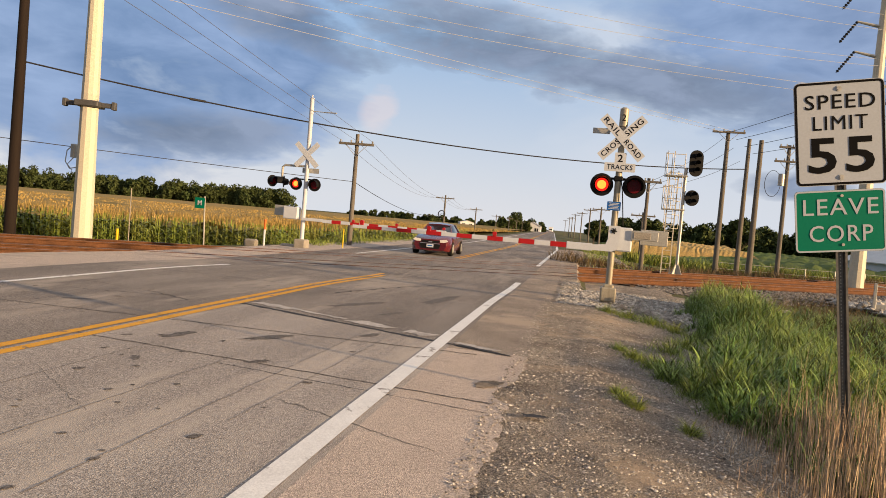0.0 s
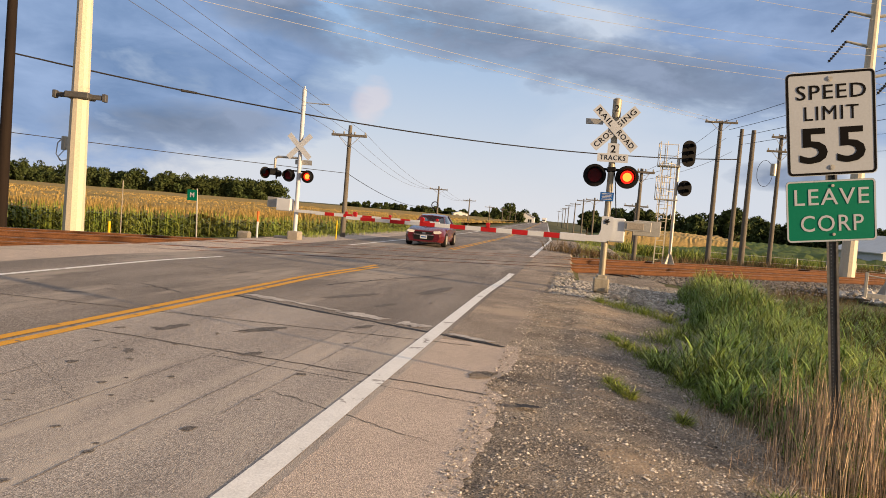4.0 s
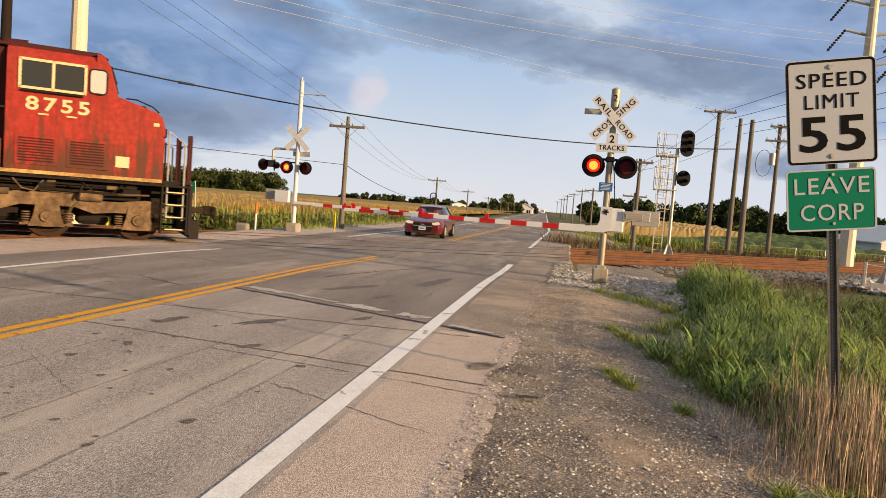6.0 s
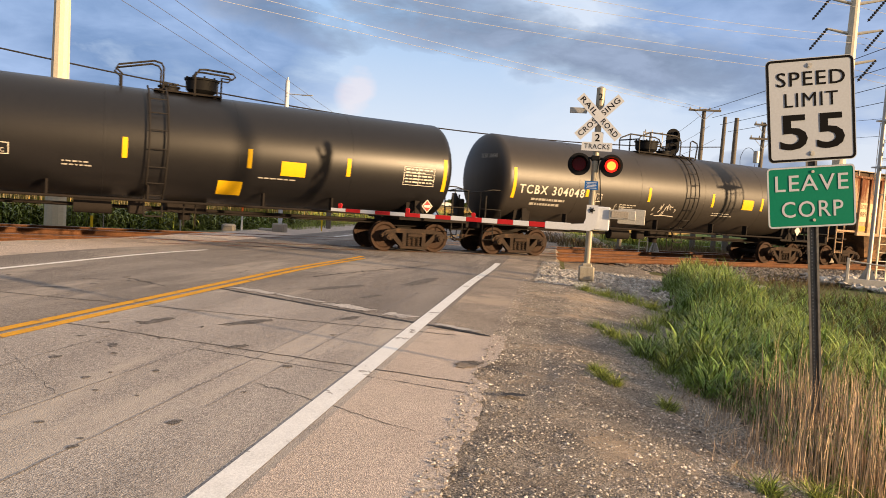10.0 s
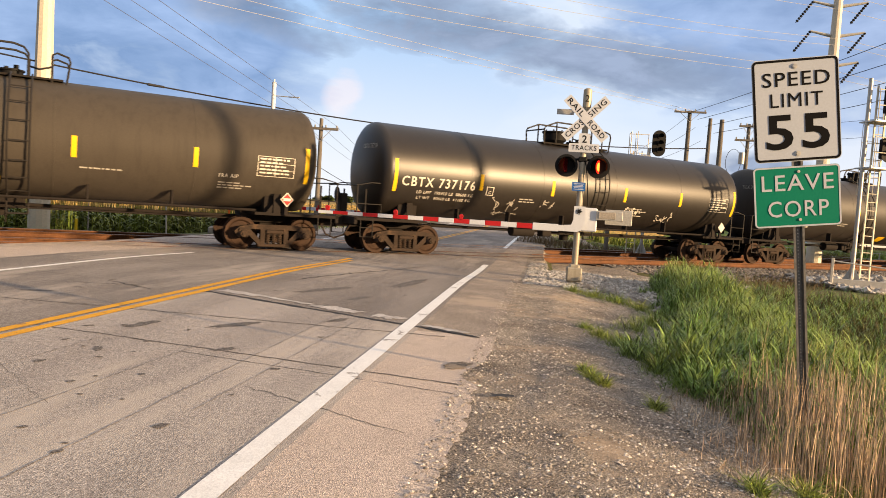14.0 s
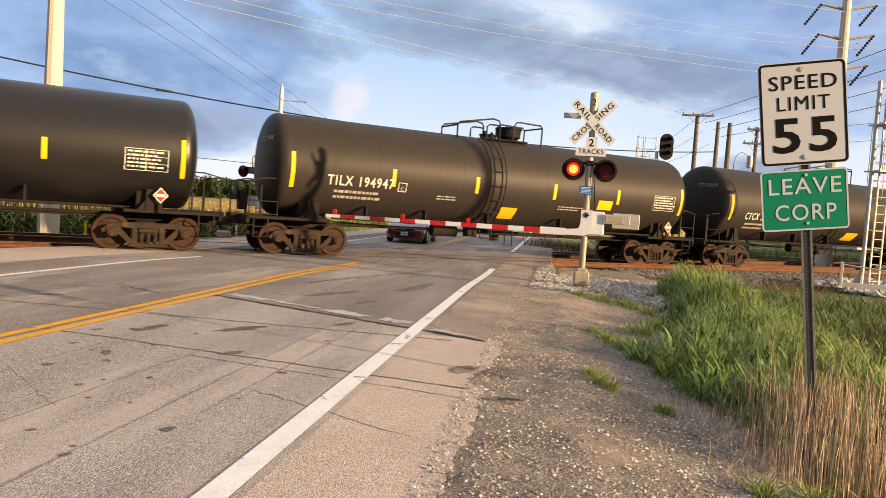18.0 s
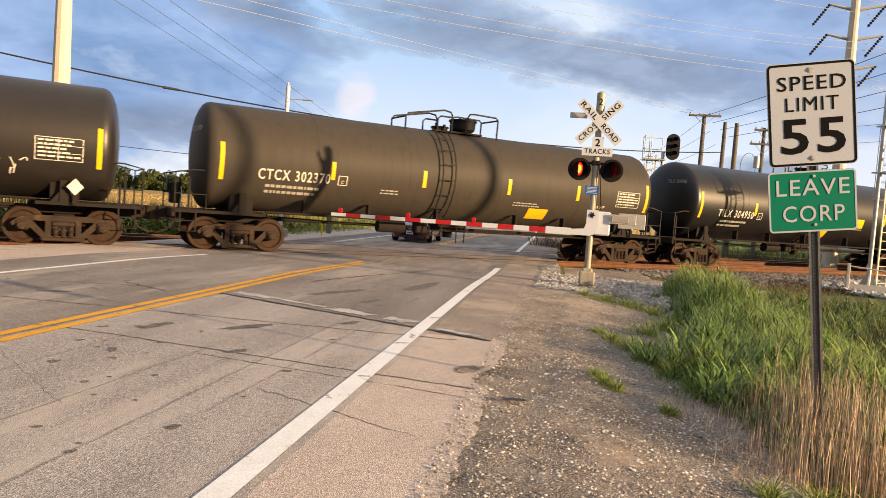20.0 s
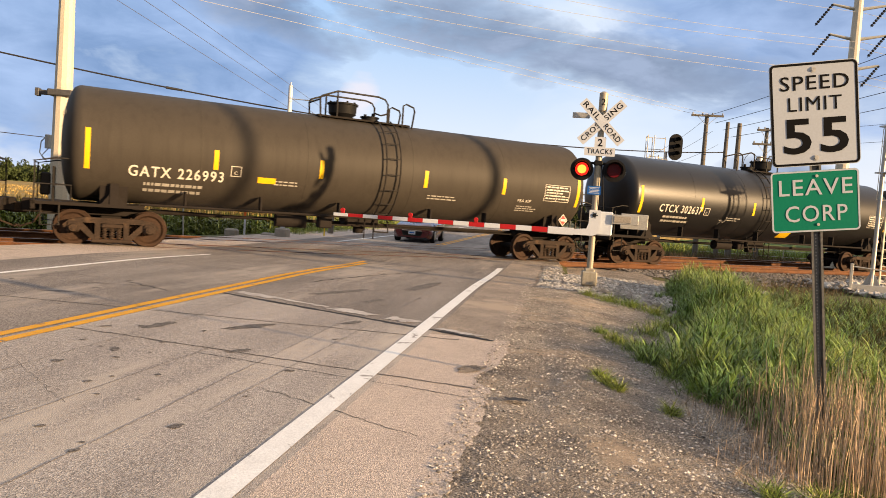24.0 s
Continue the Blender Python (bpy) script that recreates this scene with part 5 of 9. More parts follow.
def loco_truck(car, x):
    m = Mesh()
    m.box((0, 0, 0.75), (3.2, 1.2, 0.35), 0.05)
    m.box((-1.0, 0, 0.6), (0.8, 1.3, 0.5), 0.1)
    m.box((1.0, 0, 0.6), (0.8, 1.3, 0.5), 0.1)
    tr = part("truck", m, M["under"], car, "three-axle locomotive truck", pose(x, 0, 0))
    for sg in (-1, 1):
        f = Mesh()
        outline = [(-2.75, 0.80), (-2.70, 1.02), (-2.2, 1.06), (-1.6, 0.98), (-1.1, 0.98), (-0.75, 1.12), (0.75, 1.12), (1.1, 0.98), (1.6, 0.98), (2.2, 1.06), (2.70, 1.02), (2.75, 0.80), (2.5, 0.72), (1.45, 0.70), (1.0, 0.66), (0.6, 0.80), (-0.6, 0.80), (-1.0, 0.66), (-1.45, 0.70), (-2.5, 0.72)]
        f.prism(outline, sg * 1.02, sg * 1.16)
        for ax in (-2.07, 0, 2.07):
            f.prism([(ax - 0.40, 0.28), (ax + 0.40, 0.28), (ax + 0.30, 0.55), (ax + 0.26, 0.82), (ax - 0.26, 0.82), (ax - 0.30, 0.55)], sg * 1.04, sg * 1.20)
            f.cyl((ax, sg * 1.18, 0.533), (ax, sg * 1.27, 0.533), 0.155, 0.14, n=18)
            f.cyl((ax, sg * 1.27, 0.533), (ax, sg * 1.30, 0.533), 0.07, n=12)
        for cx in (-1.03, 1.03):
            f.cyl((cx, sg * 1.16, 0.86), (cx, sg * 1.175, 0.86), 0.06, n=10)
        part("side_frame", f, M["truck_tan"], tr, "dusty cast side frame")
        for ax in (-2.07, 0, 2.07):
            for dx in (-0.47, 0.47):
                s = Mesh()
                for k in range(5):
                    s.lathe([(0.06, k * 0.06), (0.10, k * 0.06 + 0.012), (0.10, k * 0.06 + 0.03), (0.06, k * 0.06 + 0.042)], "z", (ax + dx, sg * 1.1, 0.36), n=12)
                s.box((ax + dx, sg * 1.1, 0.335), (0.22, 0.16, 0.05))
                part("spring", s, M["truck_tan"], tr)
        b = Mesh()
        for ax in (-1.25, 0.8):
            b.cyl((ax, sg * 1.12, 1.12), (ax + 0.42, sg * 1.12, 1.12), 0.12, n=12)
            b.tube([(ax, sg * 1.12, 1.1), (ax - 0.3, sg * 1.14, 0.75), (ax - 0.35, sg * 1.12, 0.4)], 0.035)
        b.tube([(-2.4, sg * 1.18, 1.18), (-0.9, sg * 1.2, 1.22), (0.4, sg * 1.18, 1.14), (2.3, sg * 1.2, 1.2)], 0.025)
        part("brake_gear", b, M["fuel"], tr)
    add_wheels(tr, (-2.07, 0, 2.07), 0.533, WHEEL_LOCO)


def locomotive():
    car = thing("locomotive", "weathered red diesel freight locomotive with cream lettering", "locomotive", group="")
    DZ = 1.62
    m = Mesh()
    m.box((0, 0, DZ - 0.13), (20.6, 3.0, 0.05))
    m.box((0, 0, DZ - 0.38), (20.2, 1.6, 0.45), 0.02)
    part("frame", m, M["under"], car, "dark underframe")
    for sg in (-1, 1):
        m = Mesh()
        for x0, x1 in ((-9.9, -6.0), (-5.5, 0.7), (0.9, 3.1), (3.3, 9.6)):
            m.box(((x0 + x1) / 2, sg * 1.515, DZ - 0.025), (x1 - x0, 0.03, 0.085))
        part("sill_stripe", m, M["sill_paint"], car, "worn yellow stripe along the walkway edge")
        m = Mesh()
        m.box((-2.0, sg * 1.49, DZ - 0.16), (16.0, 0.05, 0.14))
        part("side_sill", m, M["under"], car)
    m = Mesh()
    m.box((-0.1, 0, DZ - 0.05), (20.3, 2.96, 0.09))
    part("walkway", m, M["under"], car)
    # engine hood in sections
    m = Mesh()
    m.box((-6.8, 0, DZ + 1.21), (5.5, 1.9, 2.42), 0.03)
    part("radiator_hood", m, M["loco_red"], car, "faded red radiator section")
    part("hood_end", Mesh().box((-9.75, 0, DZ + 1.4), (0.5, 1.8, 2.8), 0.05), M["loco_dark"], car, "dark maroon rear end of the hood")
    m = Mesh()
    m.prism([(-1.0, 4.02), (1.0, 4.02), (1.42, 4.08), (1.46, 4.38), (1.36, 4.54), (1.12, 4.62), (-1.12, 4.62), (-1.36, 4.54), (-1.46, 4.38), (-1.42, 4.08)], -10.0, -3.98, "yz")
    part("radiator_wing", m, M["loco_red"], car, "overhanging radiator housing")
    for x0, x1 in ((-9.6, -6.9), (-6.5, -4.2)):
        m = Mesh()
        m.box(((x0 + x1) / 2, 0, 4.66), (x1 - x0, 2.1, 0.09), 0.02)
        part("roof_grille", m, M["grille"], car)
    for sg in (-1, 1):
        y = sg * 0.955
        slatted(car, -9.44, -8.14, 3.50, 4.00, y + sg * 0.02, sg, 26)
        slatted(car, -8.02, -6.73, 3.50, 4.00, y + sg * 0.02, sg, 26)
        # flat panel: a recess's shade is put into its dark colour
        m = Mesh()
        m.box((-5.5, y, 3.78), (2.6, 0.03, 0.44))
        part("recess_panel", m, M["loco_dark"], car, "dark red panel under the wing, coloured as a shaded recess")
        slatted(car, -6.19, -4.70, 3.60, 3.96, y + sg * 0.03, sg, 24)
        for x0, x1, z0, z1, n in ((-9.20, -8.86, 2.10, 3.16, 5), (-8.74, -8.46, 2.20, 3.18, 4), (-8.26, -7.91, 2.10, 3.18, 5), (-7.81, -7.33, 2.04, 3.17, 7), (-7.04, -6.58, 2.04, 3.12, 7), (-6.38, -5.45, 2.28, 3.50, 14), (-5.31, -4.84, 3.08, 3.52, 8)):
            fr = Mesh().box(((x0 + x1) / 2, y, (z0 + z1) / 2), (x1 - x0 + 0.12, 0.024, z1 - z0 + 0.14), 0.006)
            part("grille_frame", fr, M["loco_red"], car)
            slatted(car, x0, x1, z0, z1, y + sg * 0.006, sg, n)
        dm = Mesh()
        for x in (-9.0, -8.6, -7.6, -7.2, -6.48, -5.38, -4.72):
            dm.box((x + 0.25, y, 2.5), (0.02, 0.03, 1.6))
        part("hood_door_edges", dm, M["loco_dark"], car, "dark radiator door gaps")
    m = Mesh()
    m.box((-3.2, 0, DZ + 1.44), (1.6, 1.86, 2.88), 0.08)
    m.box((-1.0, 0, DZ + 1.40), (2.85, 1.84, 2.80), 0.08)
    part("engine_hood", m, M["loco_red"], car, "faded red engine hood with door panels")
    m = Mesh()
    m.box((0.30, 0, DZ + 1.40), (0.3, 1.88, 2.84), 0.04)
    m.prism([(-1.38, DZ), (1.38, DZ), (1.38, 4.40), (1.15, 4.60), (-1.15, 4.60), (-1.38, 4.40)], 0.42, 2.34, "yz")
    m.prism([(-1.40, DZ), (1.40, DZ), (1.40, 4.42), (1.15, 4.64), (-1.15, 4.64), (-1.40, 4.42)], 2.36, 5.62, "yz")
    part("blower_hood", m, M["loco_red"], car, "wide red equipment cabinet")
    for sg in (-1, 1):
        y = sg * 1.385
        slatted(car, 0.72, 1.76, 3.86, 4.36, y, sg, 16)
        for x0, x1 in ((2.52, 3.12), (3.34, 3.94)):
            fr = Mesh()
            fr.box(((x0 + x1) / 2, y + sg * 0.02, 4.13), (x1 - x0 + 0.22, 0.03, 0.80), 0.01)
            fp = part("intake_frame", fr, M["loco_red"], car)
            op = Mesh()
            op.box(((x0 + x1) / 2, y + sg * 0.037, 4.13), (x1 - x0, 0.012, 0.58))
            part("intake_opening", op, M["grille"], fp, "black intake opening")
            fin = Mesh()
            for k in range(4):
                fin.box((x0 + (x1 - x0) * (k + 0.5) / 4, y + sg * 0.046, 4.13), (0.05, 0.02, 0.56))
            part("intake_fin", fin, M["loco_dark"], fp)
        dm = Mesh()
        for k in range(10):
            x = -3.9 + k * 0.46
            dm.box((x, sg * 0.93, 3.0), (0.025, 0.035, 2.4))
        for k in range(9):
            dm.box((-3.68 + k * 0.46, sg * 0.935, 3.25), (0.06, 0.04, 0.1))
            dm.box((-3.68 + k * 0.46, sg * 0.935, 2.0), (0.06, 0.04, 0.1))
        part("hood_door_edges", dm, M["loco_dark"], car, "dark hood door gaps and latches")
        dm = Mesh()
        for x in (0.80, 1.22, 1.40, 1.85):
            dm.box((x, y, 2.75), (0.022, 0.03, 1.9))
        dm.box((2.35, y, 3.1), (0.03, 0.05, 2.6))
        for x in (4.10, 4.74):
            dm.box((x, y + sg * 0.02, 3.35), (0.022, 0.03, 1.75))
        dm.box((4.42, y + sg * 0.02, 4.23), (0.66, 0.03, 0.022))
        dm.box((5.2, y + sg * 0.02, 3.60), (0.85, 0.03, 0.018))
        for x, z in ((0.62, 1.92), (0.66, 3.62), (2.0, 3.50), (2.0, 1.95), (2.12, 4.35), (3.24, 4.35), (3.24, 3.85), (4.02, 4.35), (4.02, 3.85)):
            dm.box((x, y + sg * 0.02, z), (0.09, 0.04, 0.10), 0.01)
        part("cabinet_door_edges", dm, M["loco_dark"], car, "dark door gaps and latches")
        for x, z, w, h in ((0.66, 3.50, 0.14, 0.06), (1.05, 3.52, 0.16, 0.10), (2.0, 3.36, 0.15, 0.14), (2.82, 4.56, 0.18, 0.05), (2.82, 3.80, 0.18, 0.05), (3.64, 4.56, 0.18, 0.05), (3.64, 3.78, 0.18, 0.05), (4.35, 4.02, 0.15, 0.14), (3.0, 2.18, 0.2, 0.05), (-1.2, 2.42, 0.2, 0.09), (-6.75, 3.0, 0.2, 0.06)):
            part("notice_sticker", Mesh().box((x, (y + sg * 0.03) if x > 0.4 else sg * 0.96, z), (w, 0.012, h)), M["cream"], car, "small pale notice sticker")
        lo = Mesh()
        lo.box((2.9, sg * 1.43, DZ + 0.38), (1.05, 0.14, 0.76), 0.03)
        lo.box((4.75, sg * 1.43, DZ + 0.36), (2.6, 0.14, 0.72), 0.03)
        part("side_box", lo, M["loco_tan"], car, "dusty brown equipment boxes")
        for x0 in (3.75, 5.05):
            for k in range(5):
                part("louvre", Mesh().box((x0 + 0.25, sg * 1.503, 2.05 + 0.05 * k), (0.5, 0.02, 0.018)), M["grille"], car)
        # large lettering is drawn as plain cream blocks
        for z, hh, x0, x1, n in ((3.46, 0.46, -3.82, 0.40, 8), (2.88, 0.42, -3.82, -0.17, 7)):
            st = (x1 - x0) / n
            for k in range(n):
                w, yy = st * (0.74 if k % 3 else 0.62), sg * 0.957
                kind = (k * 3 + n) % 4
                if kind == 0:
                    t = Mesh().box((-w * 0.28, 0, 0), (w * 0.30, 0.012, hh)).box((w * 0.28, 0, 0), (w * 0.30, 0.012, hh))
                elif kind == 2:
                    t = Mesh().box((0, 0, hh * 0.3), (w * 0.9, 0.012, hh * 0.34)).box((0, 0, -hh * 0.3), (w * 0.9, 0.012, hh * 0.34))
                else:
                    t = ring(w, hh, 0.14, 0.11, -0.006, 0.006) if kind == 1 else Mesh().prism([(-w / 2, -hh / 2), (-w * 0.12, hh / 2), (w * 0.12, hh / 2), (w / 2, -hh / 2)], -0.006, 0.006)
                part("lettering", t, M["cream"], car, "large worn cream lettering block", pose(x0 + (k + 0.5) * st, yy, z))
    m = Mesh()
    m.cyl((-2.55, 0, 4.4), (-2.55, 0, 4.62), 0.42, n=20)
    m.box((-2.2, 0, 4.5), (1.0, 0.5, 0.18), 0.04)
    part("exhaust_stack", m, M["grille"], car)
    m = Mesh()
    m.box((-1.1, 0.1, 4.62), (0.5, 0.5, 0.08))
    for y in (-0.15, 0.05, 0.25):
        m.cyl((-1.35, y, 4.74), (-0.95, y, 4.74), 0.05, 0.12, n=12)
        m.cyl((-1.2, y, 4.55), (-1.2, y, 4.74), 0.03, n=8)
    part("air_horn", m, M["black"], car, "black air horns on the hood")
    # cab and nose
    m = Mesh()
    m.prism([(-1.50, DZ), (1.50, DZ), (1.50, 4.30), (1.36, 4.50), (1.05, 4.60), (-1.05, 4.60), (-1.36, 4.50), (-1.50, 4.30)], 6.12, 8.0, "yz")
    m.prism([(8.0, DZ), (8.5, DZ), (8.5, 3.66), (8.30, 4.36), (8.16, 4.55), (8.0, 4.58)], -1.46, 1.46)
    part("cab", m, M["loco_red"], car, "red cab with side windows")
    m = Mesh()
    m.prism([(6.05, 4.52), (6.12, 4.63), (8.05, 4.63), (8.26, 4.52), (8.2, 4.50)], -1.28, 1.28)
    m.box((7.1, 0, 4.67), (1.3, 0.9, 0.10), 0.03)
    m.tube([(6.0, -0.9, 4.68), (6.5, -0.9, 4.70)], 0.05)
    part("cab_roof", m, M["loco_dark"], car, "dark cab roof with a raised unit")
    m = Mesh()
    m.prism([(8.47, 3.72), (8.49, 3.72), (8.325, 4.34), (8.305, 4.34)], -1.2, 1.2)
    ws = part("windscreen", m, M["glass"], car, "dark sloping windscreen")
    m = Mesh()
    for y in (-1.22, 0.0, 1.22):
        m.tube([(8.50, y, 3.70), (8.33, y, 4.36)], 0.025)
    for y in (-0.7, 0.7):
        m.tube([(8.36, y, 4.4), (8.50, y + 0.3, 4.05)], 0.015)
    part("wiper", m, M["black"], ws, "black window pillars and wipers")
    # the shade behind the cab is put into this part's dark red
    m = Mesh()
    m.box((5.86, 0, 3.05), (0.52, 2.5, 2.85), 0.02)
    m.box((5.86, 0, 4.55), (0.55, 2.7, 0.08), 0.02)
    part("cab_doorway", m, M["loco_dark"], car, "recess behind the cab, its shade put into the colour")
    m = Mesh()
    bmv = [(8.45, DZ), (9.66, DZ), (9.68, 2.95), (9.60, 3.24), (9.45, 3.36), (8.45, 3.67)]
    m.prism(bmv, -1.10, 1.10)
    m.prism([(8.45, DZ), (9.58, DZ), (9.60, 2.92), (9.50, 3.16), (9.36, 3.27), (8.45, 3.56)], -1.43, 1.43)
    part("nose", m, M["loco_red"], car, "sloped red nose")
    m = Mesh()
    m.box((9.0, 0, 3.50), (0.5, 0.7, 0.12), 0.03)
    m.box((9.66, 0.0, 3.12), (0.10, 0.5, 0.22), 0.03)
    m.tube([(8.7, -1.15, 3.62), (8.95, -1.15, 3.62), (9.35, -1.15, 3.48), (9.5, -1.1, 3.36)], 0.018)
    m.box((9.68, -1.0, 2.86), (0.08, 0.16, 0.24), 0.02)
    part("nose_gear", m, M["black"], car, "headlight box and rail on the nose")
    for sg in (-1, 1):
        y = sg * 1.505
        fr = Mesh()
        for z in (3.57, 4.23):
            fr.box((7.08, y + sg * 0.012, z), (1.44, 0.04, 0.06))
        for x in (6.39, 7.08, 7.77):
            fr.box((x, y + sg * 0.012, 3.90), (0.06, 0.04, 0.70))
        for x0, x1 in ((6.42, 7.05), (7.11, 7.74)):
            w = Mesh()
            w.box(((x0 + x1) / 2, y, 3.90), (x1 - x0, 0.02, 0.62), 0.005)
            g = part("cab_window", w, M["glass"], car, "sliding cab window")
        part("window_frame", fr, M["cream"], g, "pale window frame")
        w = Mesh()
        w.box((7.08, y + sg * 0.04, 3.50), (1.3, 0.10, 0.05), 0.01)
        part("arm_rest", w, M["black"], car)
        w = plate_mesh(0.36, 0.56, 0.02, 0.09)
        part("cab_window", w, M["pane_pale"], car, "rounded front side window, its reflection painted pale", pose(8.05, y - 0.012, 3.90))
        part("window_seal", ring(0.42, 0.62, 0.11, 0.035, -0.02, 0.02), M["black"], car, "", pose(8.05, y, 3.90))
        lettering("lettering", "8755", 0.44, M["cream"], car, Matrix.Translation((7.2, sg * 1.515, 3.20)) @ pose(0, 0, 0, 90, 0, 0 if sg < 0 else 180), "cream cab number", width=1.36, bold=0.010, spacing=1.3)
        nb = Mesh()
        for x in (6.9, 7.5):
            nb.box((x, sg * 1.507, 2.98), (0.22, 0.012, 0.035))
        part("small_print", nb, M["cream"], car, "pale bars of small print")
        for x0 in (6.40, 7.49):
            fr = Mesh()
            fr.box((x0 + 0.38, sg * 1.503, 2.12), (0.92, 0.02, 0.72), 0.008)
            hp = part("louvre_panel", fr, M["loco_red"], car)
            for k in range(9):
                v = Mesh()
                v.box((x0 + 0.38, sg * 1.515, 1.86 + k * 0.066), (0.74, 0.03, 0.028))
                part("louvre", v, M["loco_dark"], hp)
        part("nose_panel", Mesh().box((8.66, sg * 1.468, 2.0), (0.32, 0.03, 0.28), 0.008), M["cream"], car, "pale panel on the nose side")
        part("nose_panel", Mesh().box((9.42, sg * 1.44, 3.02), (0.14, 0.03, 0.09), 0.008), M["cream"], car, "small pale plate on the nose side")
        # handrails
        h = Mesh()
        yy = sg * 1.47
        top = [(-9.9, 2.62), (-9.0, 2.68), (-3.9, 2.66), (-0.2, 2.64), (1.0, 2.64), (1.35, 3.05), (2.3, 3.05), (2.7, 2.72)]
        h.tube([(x, yy, z) for x, z in top[:5]], 0.022)
        h.tube([(1.6, yy, 2.62), (2.0, yy, 2.64), (2.42, yy, 3.06), (6.1, yy, 3.06)], 0.026)
        h.tube([(0.9, yy, 2.64), (1.6, yy, 2.62)], 0.022)
        h.tube([(-9.0, yy, 2.2), (1.0, yy, 2.2)], 0.014)
        for x in (-9.9, -8.9, -7.6, -6.2, -4.8, -3.4, -2.0, -0.6, 0.6, 1.7):
            h.tube([(x, yy, DZ), (x, yy, 2.65)], 0.02)
        for x in (2.6, 3.5, 4.5, 5.5):
            h.tube([(x, yy, DZ), (x, yy, 3.05)], 0.02)
        part("handrail", h, M["railing"], car, "dark walkway handrail")
        for pts, mat in (([(9.75, 0.6), (9.75, 2.9), (10.15, 2.6), (10.15, 0.6)], "galv"), ([(-10.1, 0.6), (-10.1, 2.9)], "galv"), ([(9.95, 1.5), (9.95, 2.75)], "loco_dark")):
            part("grab_rail", Mesh().tube([(x, sg * 1.42, z) for x, z in pts], 0.026), M[mat], car)
        for end in (-1, 1):
            for k in range(4):
                st = Mesh()
                st.box((end * 9.95, sg * 1.32, 0.35 + 0.32 * k), (0.55, 0.34, 0.05))
                part("step", st, M["grille"], car, "black boarding step")
                ed = Mesh()
                ed.box((end * 9.95, sg * 1.49, 0.37 + 0.32 * k), (0.42, 0.015, 0.03))
                part("step_edge", ed, M["cream"], car, "worn yellow step edge")
            for x in (9.64, 10.26):
                st = Mesh()
                st.box((end * x, sg * 1.32, 0.85), (0.04, 0.34, 1.2))
                part("step_side", st, M["grille"], car)
    for end in (-1, 1):
        m = Mesh()
        m.prism([(-1.45, 0.25), (1.45, 0.25), (1.5, 1.55), (-1.5, 1.55)], end * 10.30, end * 10.38, "yz")
        m.prism([(-1.2, 0.14), (1.2, 0.14), (1.2, 0.6), (-1.2, 0.6)], end * 10.38, end * 10.62, "yz")
        part("pilot", m, M["grille"], car, "black pilot plate")
        coupler(car, end * 11.05, end)
        for y in (-1, 1):
            part("end_rail", Mesh().tube([(end * 10.3, y * 0.9, 1.6), (end * 10.3, y * 0.9, 2.55), (end * 10.3, y * 0.4, 2.6)], 0.02), M["railing"], car)
            part("end_post", Mesh().box((end * 10.3, y * 1.15, 2.2), (0.12, 0.08, 1.3), 0.015), M["loco_dark"], car, "dark red corner post")
    # underbody
    m = Mesh()
    m.prism([(-1.38, 0.30), (-0.9, 0.10), (0.9, 0.10), (1.38, 0.30), (1.42, 0.95), (-1.42, 0.95)], -3.55, 3.85, "yz")
    m.prism([(-1.42, 0.95), (1.42, 0.95), (1.40, 1.18), (-1.40, 1.18)], -3.55, -2.5, "yz")
    m.prism([(-1.42, 0.95), (1.42, 0.95), (1.40, 1.18), (-1.40, 1.18)], 2.2, 3.85, "yz")
    part("fuel_tank", m, M["fuel"], car, "grimy tan fuel tank")
    for sg in (-1, 1):
        m = Mesh()
        m.lathe([(0.05, -2.3), (0.22, -2.25), (0.26, -2.15), (0.26, -0.45), (0.22, -0.35), (0.05, -0.3)], "x", (0, sg * 1.15, 1.20), n=18)
        m.lathe([(0.05, 0.1), (0.22, 0.15), (0.26, 0.25), (0.26, 1.85), (0.22, 1.95), (0.05, 2.0)], "x", (0, sg * 1.15, 1.20), n=18)
        part("air_reservoir", m, M["fuel"], car)
        part("valve_box", Mesh().box((-3.75, sg * 1.2, 1.25), (0.25, 0.2, 0.35), 0.03), M["under"], car)
        for pts in ([(-9, 1.25, 1.35), (-5.5, 1.3, 1.42), (-4.2, 1.25, 1.3)], [(4.2, 1.25, 1.4), (9, 1.3, 1.35)], [(-8, 1.3, 1.25), (-5, 1.25, 1.18)], [(4.6, 1.32, 1.15), (6.2, 1.3, 1.22), (8.6, 1.32, 1.18)], [(5.4, 1.34, 1.05), (5.6, 1.34, 1.38)], [(7.7, 1.34, 1.0), (7.8, 1.34, 1.36)]):
            part("pipe", Mesh().tube([(x, sg * y, z) for x, y, z in pts], 0.028), M["under"], car)
        for x in (5.1, 8.0, -5.3, -8.4):
            part("brake_cylinder", Mesh().cyl((x - 0.25, sg * 1.22, 1.08), (x + 0.25, sg * 1.22, 1.08), 0.12, n=14), M["truck_tan"], car)
    # pipes, cables and small boxes hung under the walkway
    rg = random.Random(91)
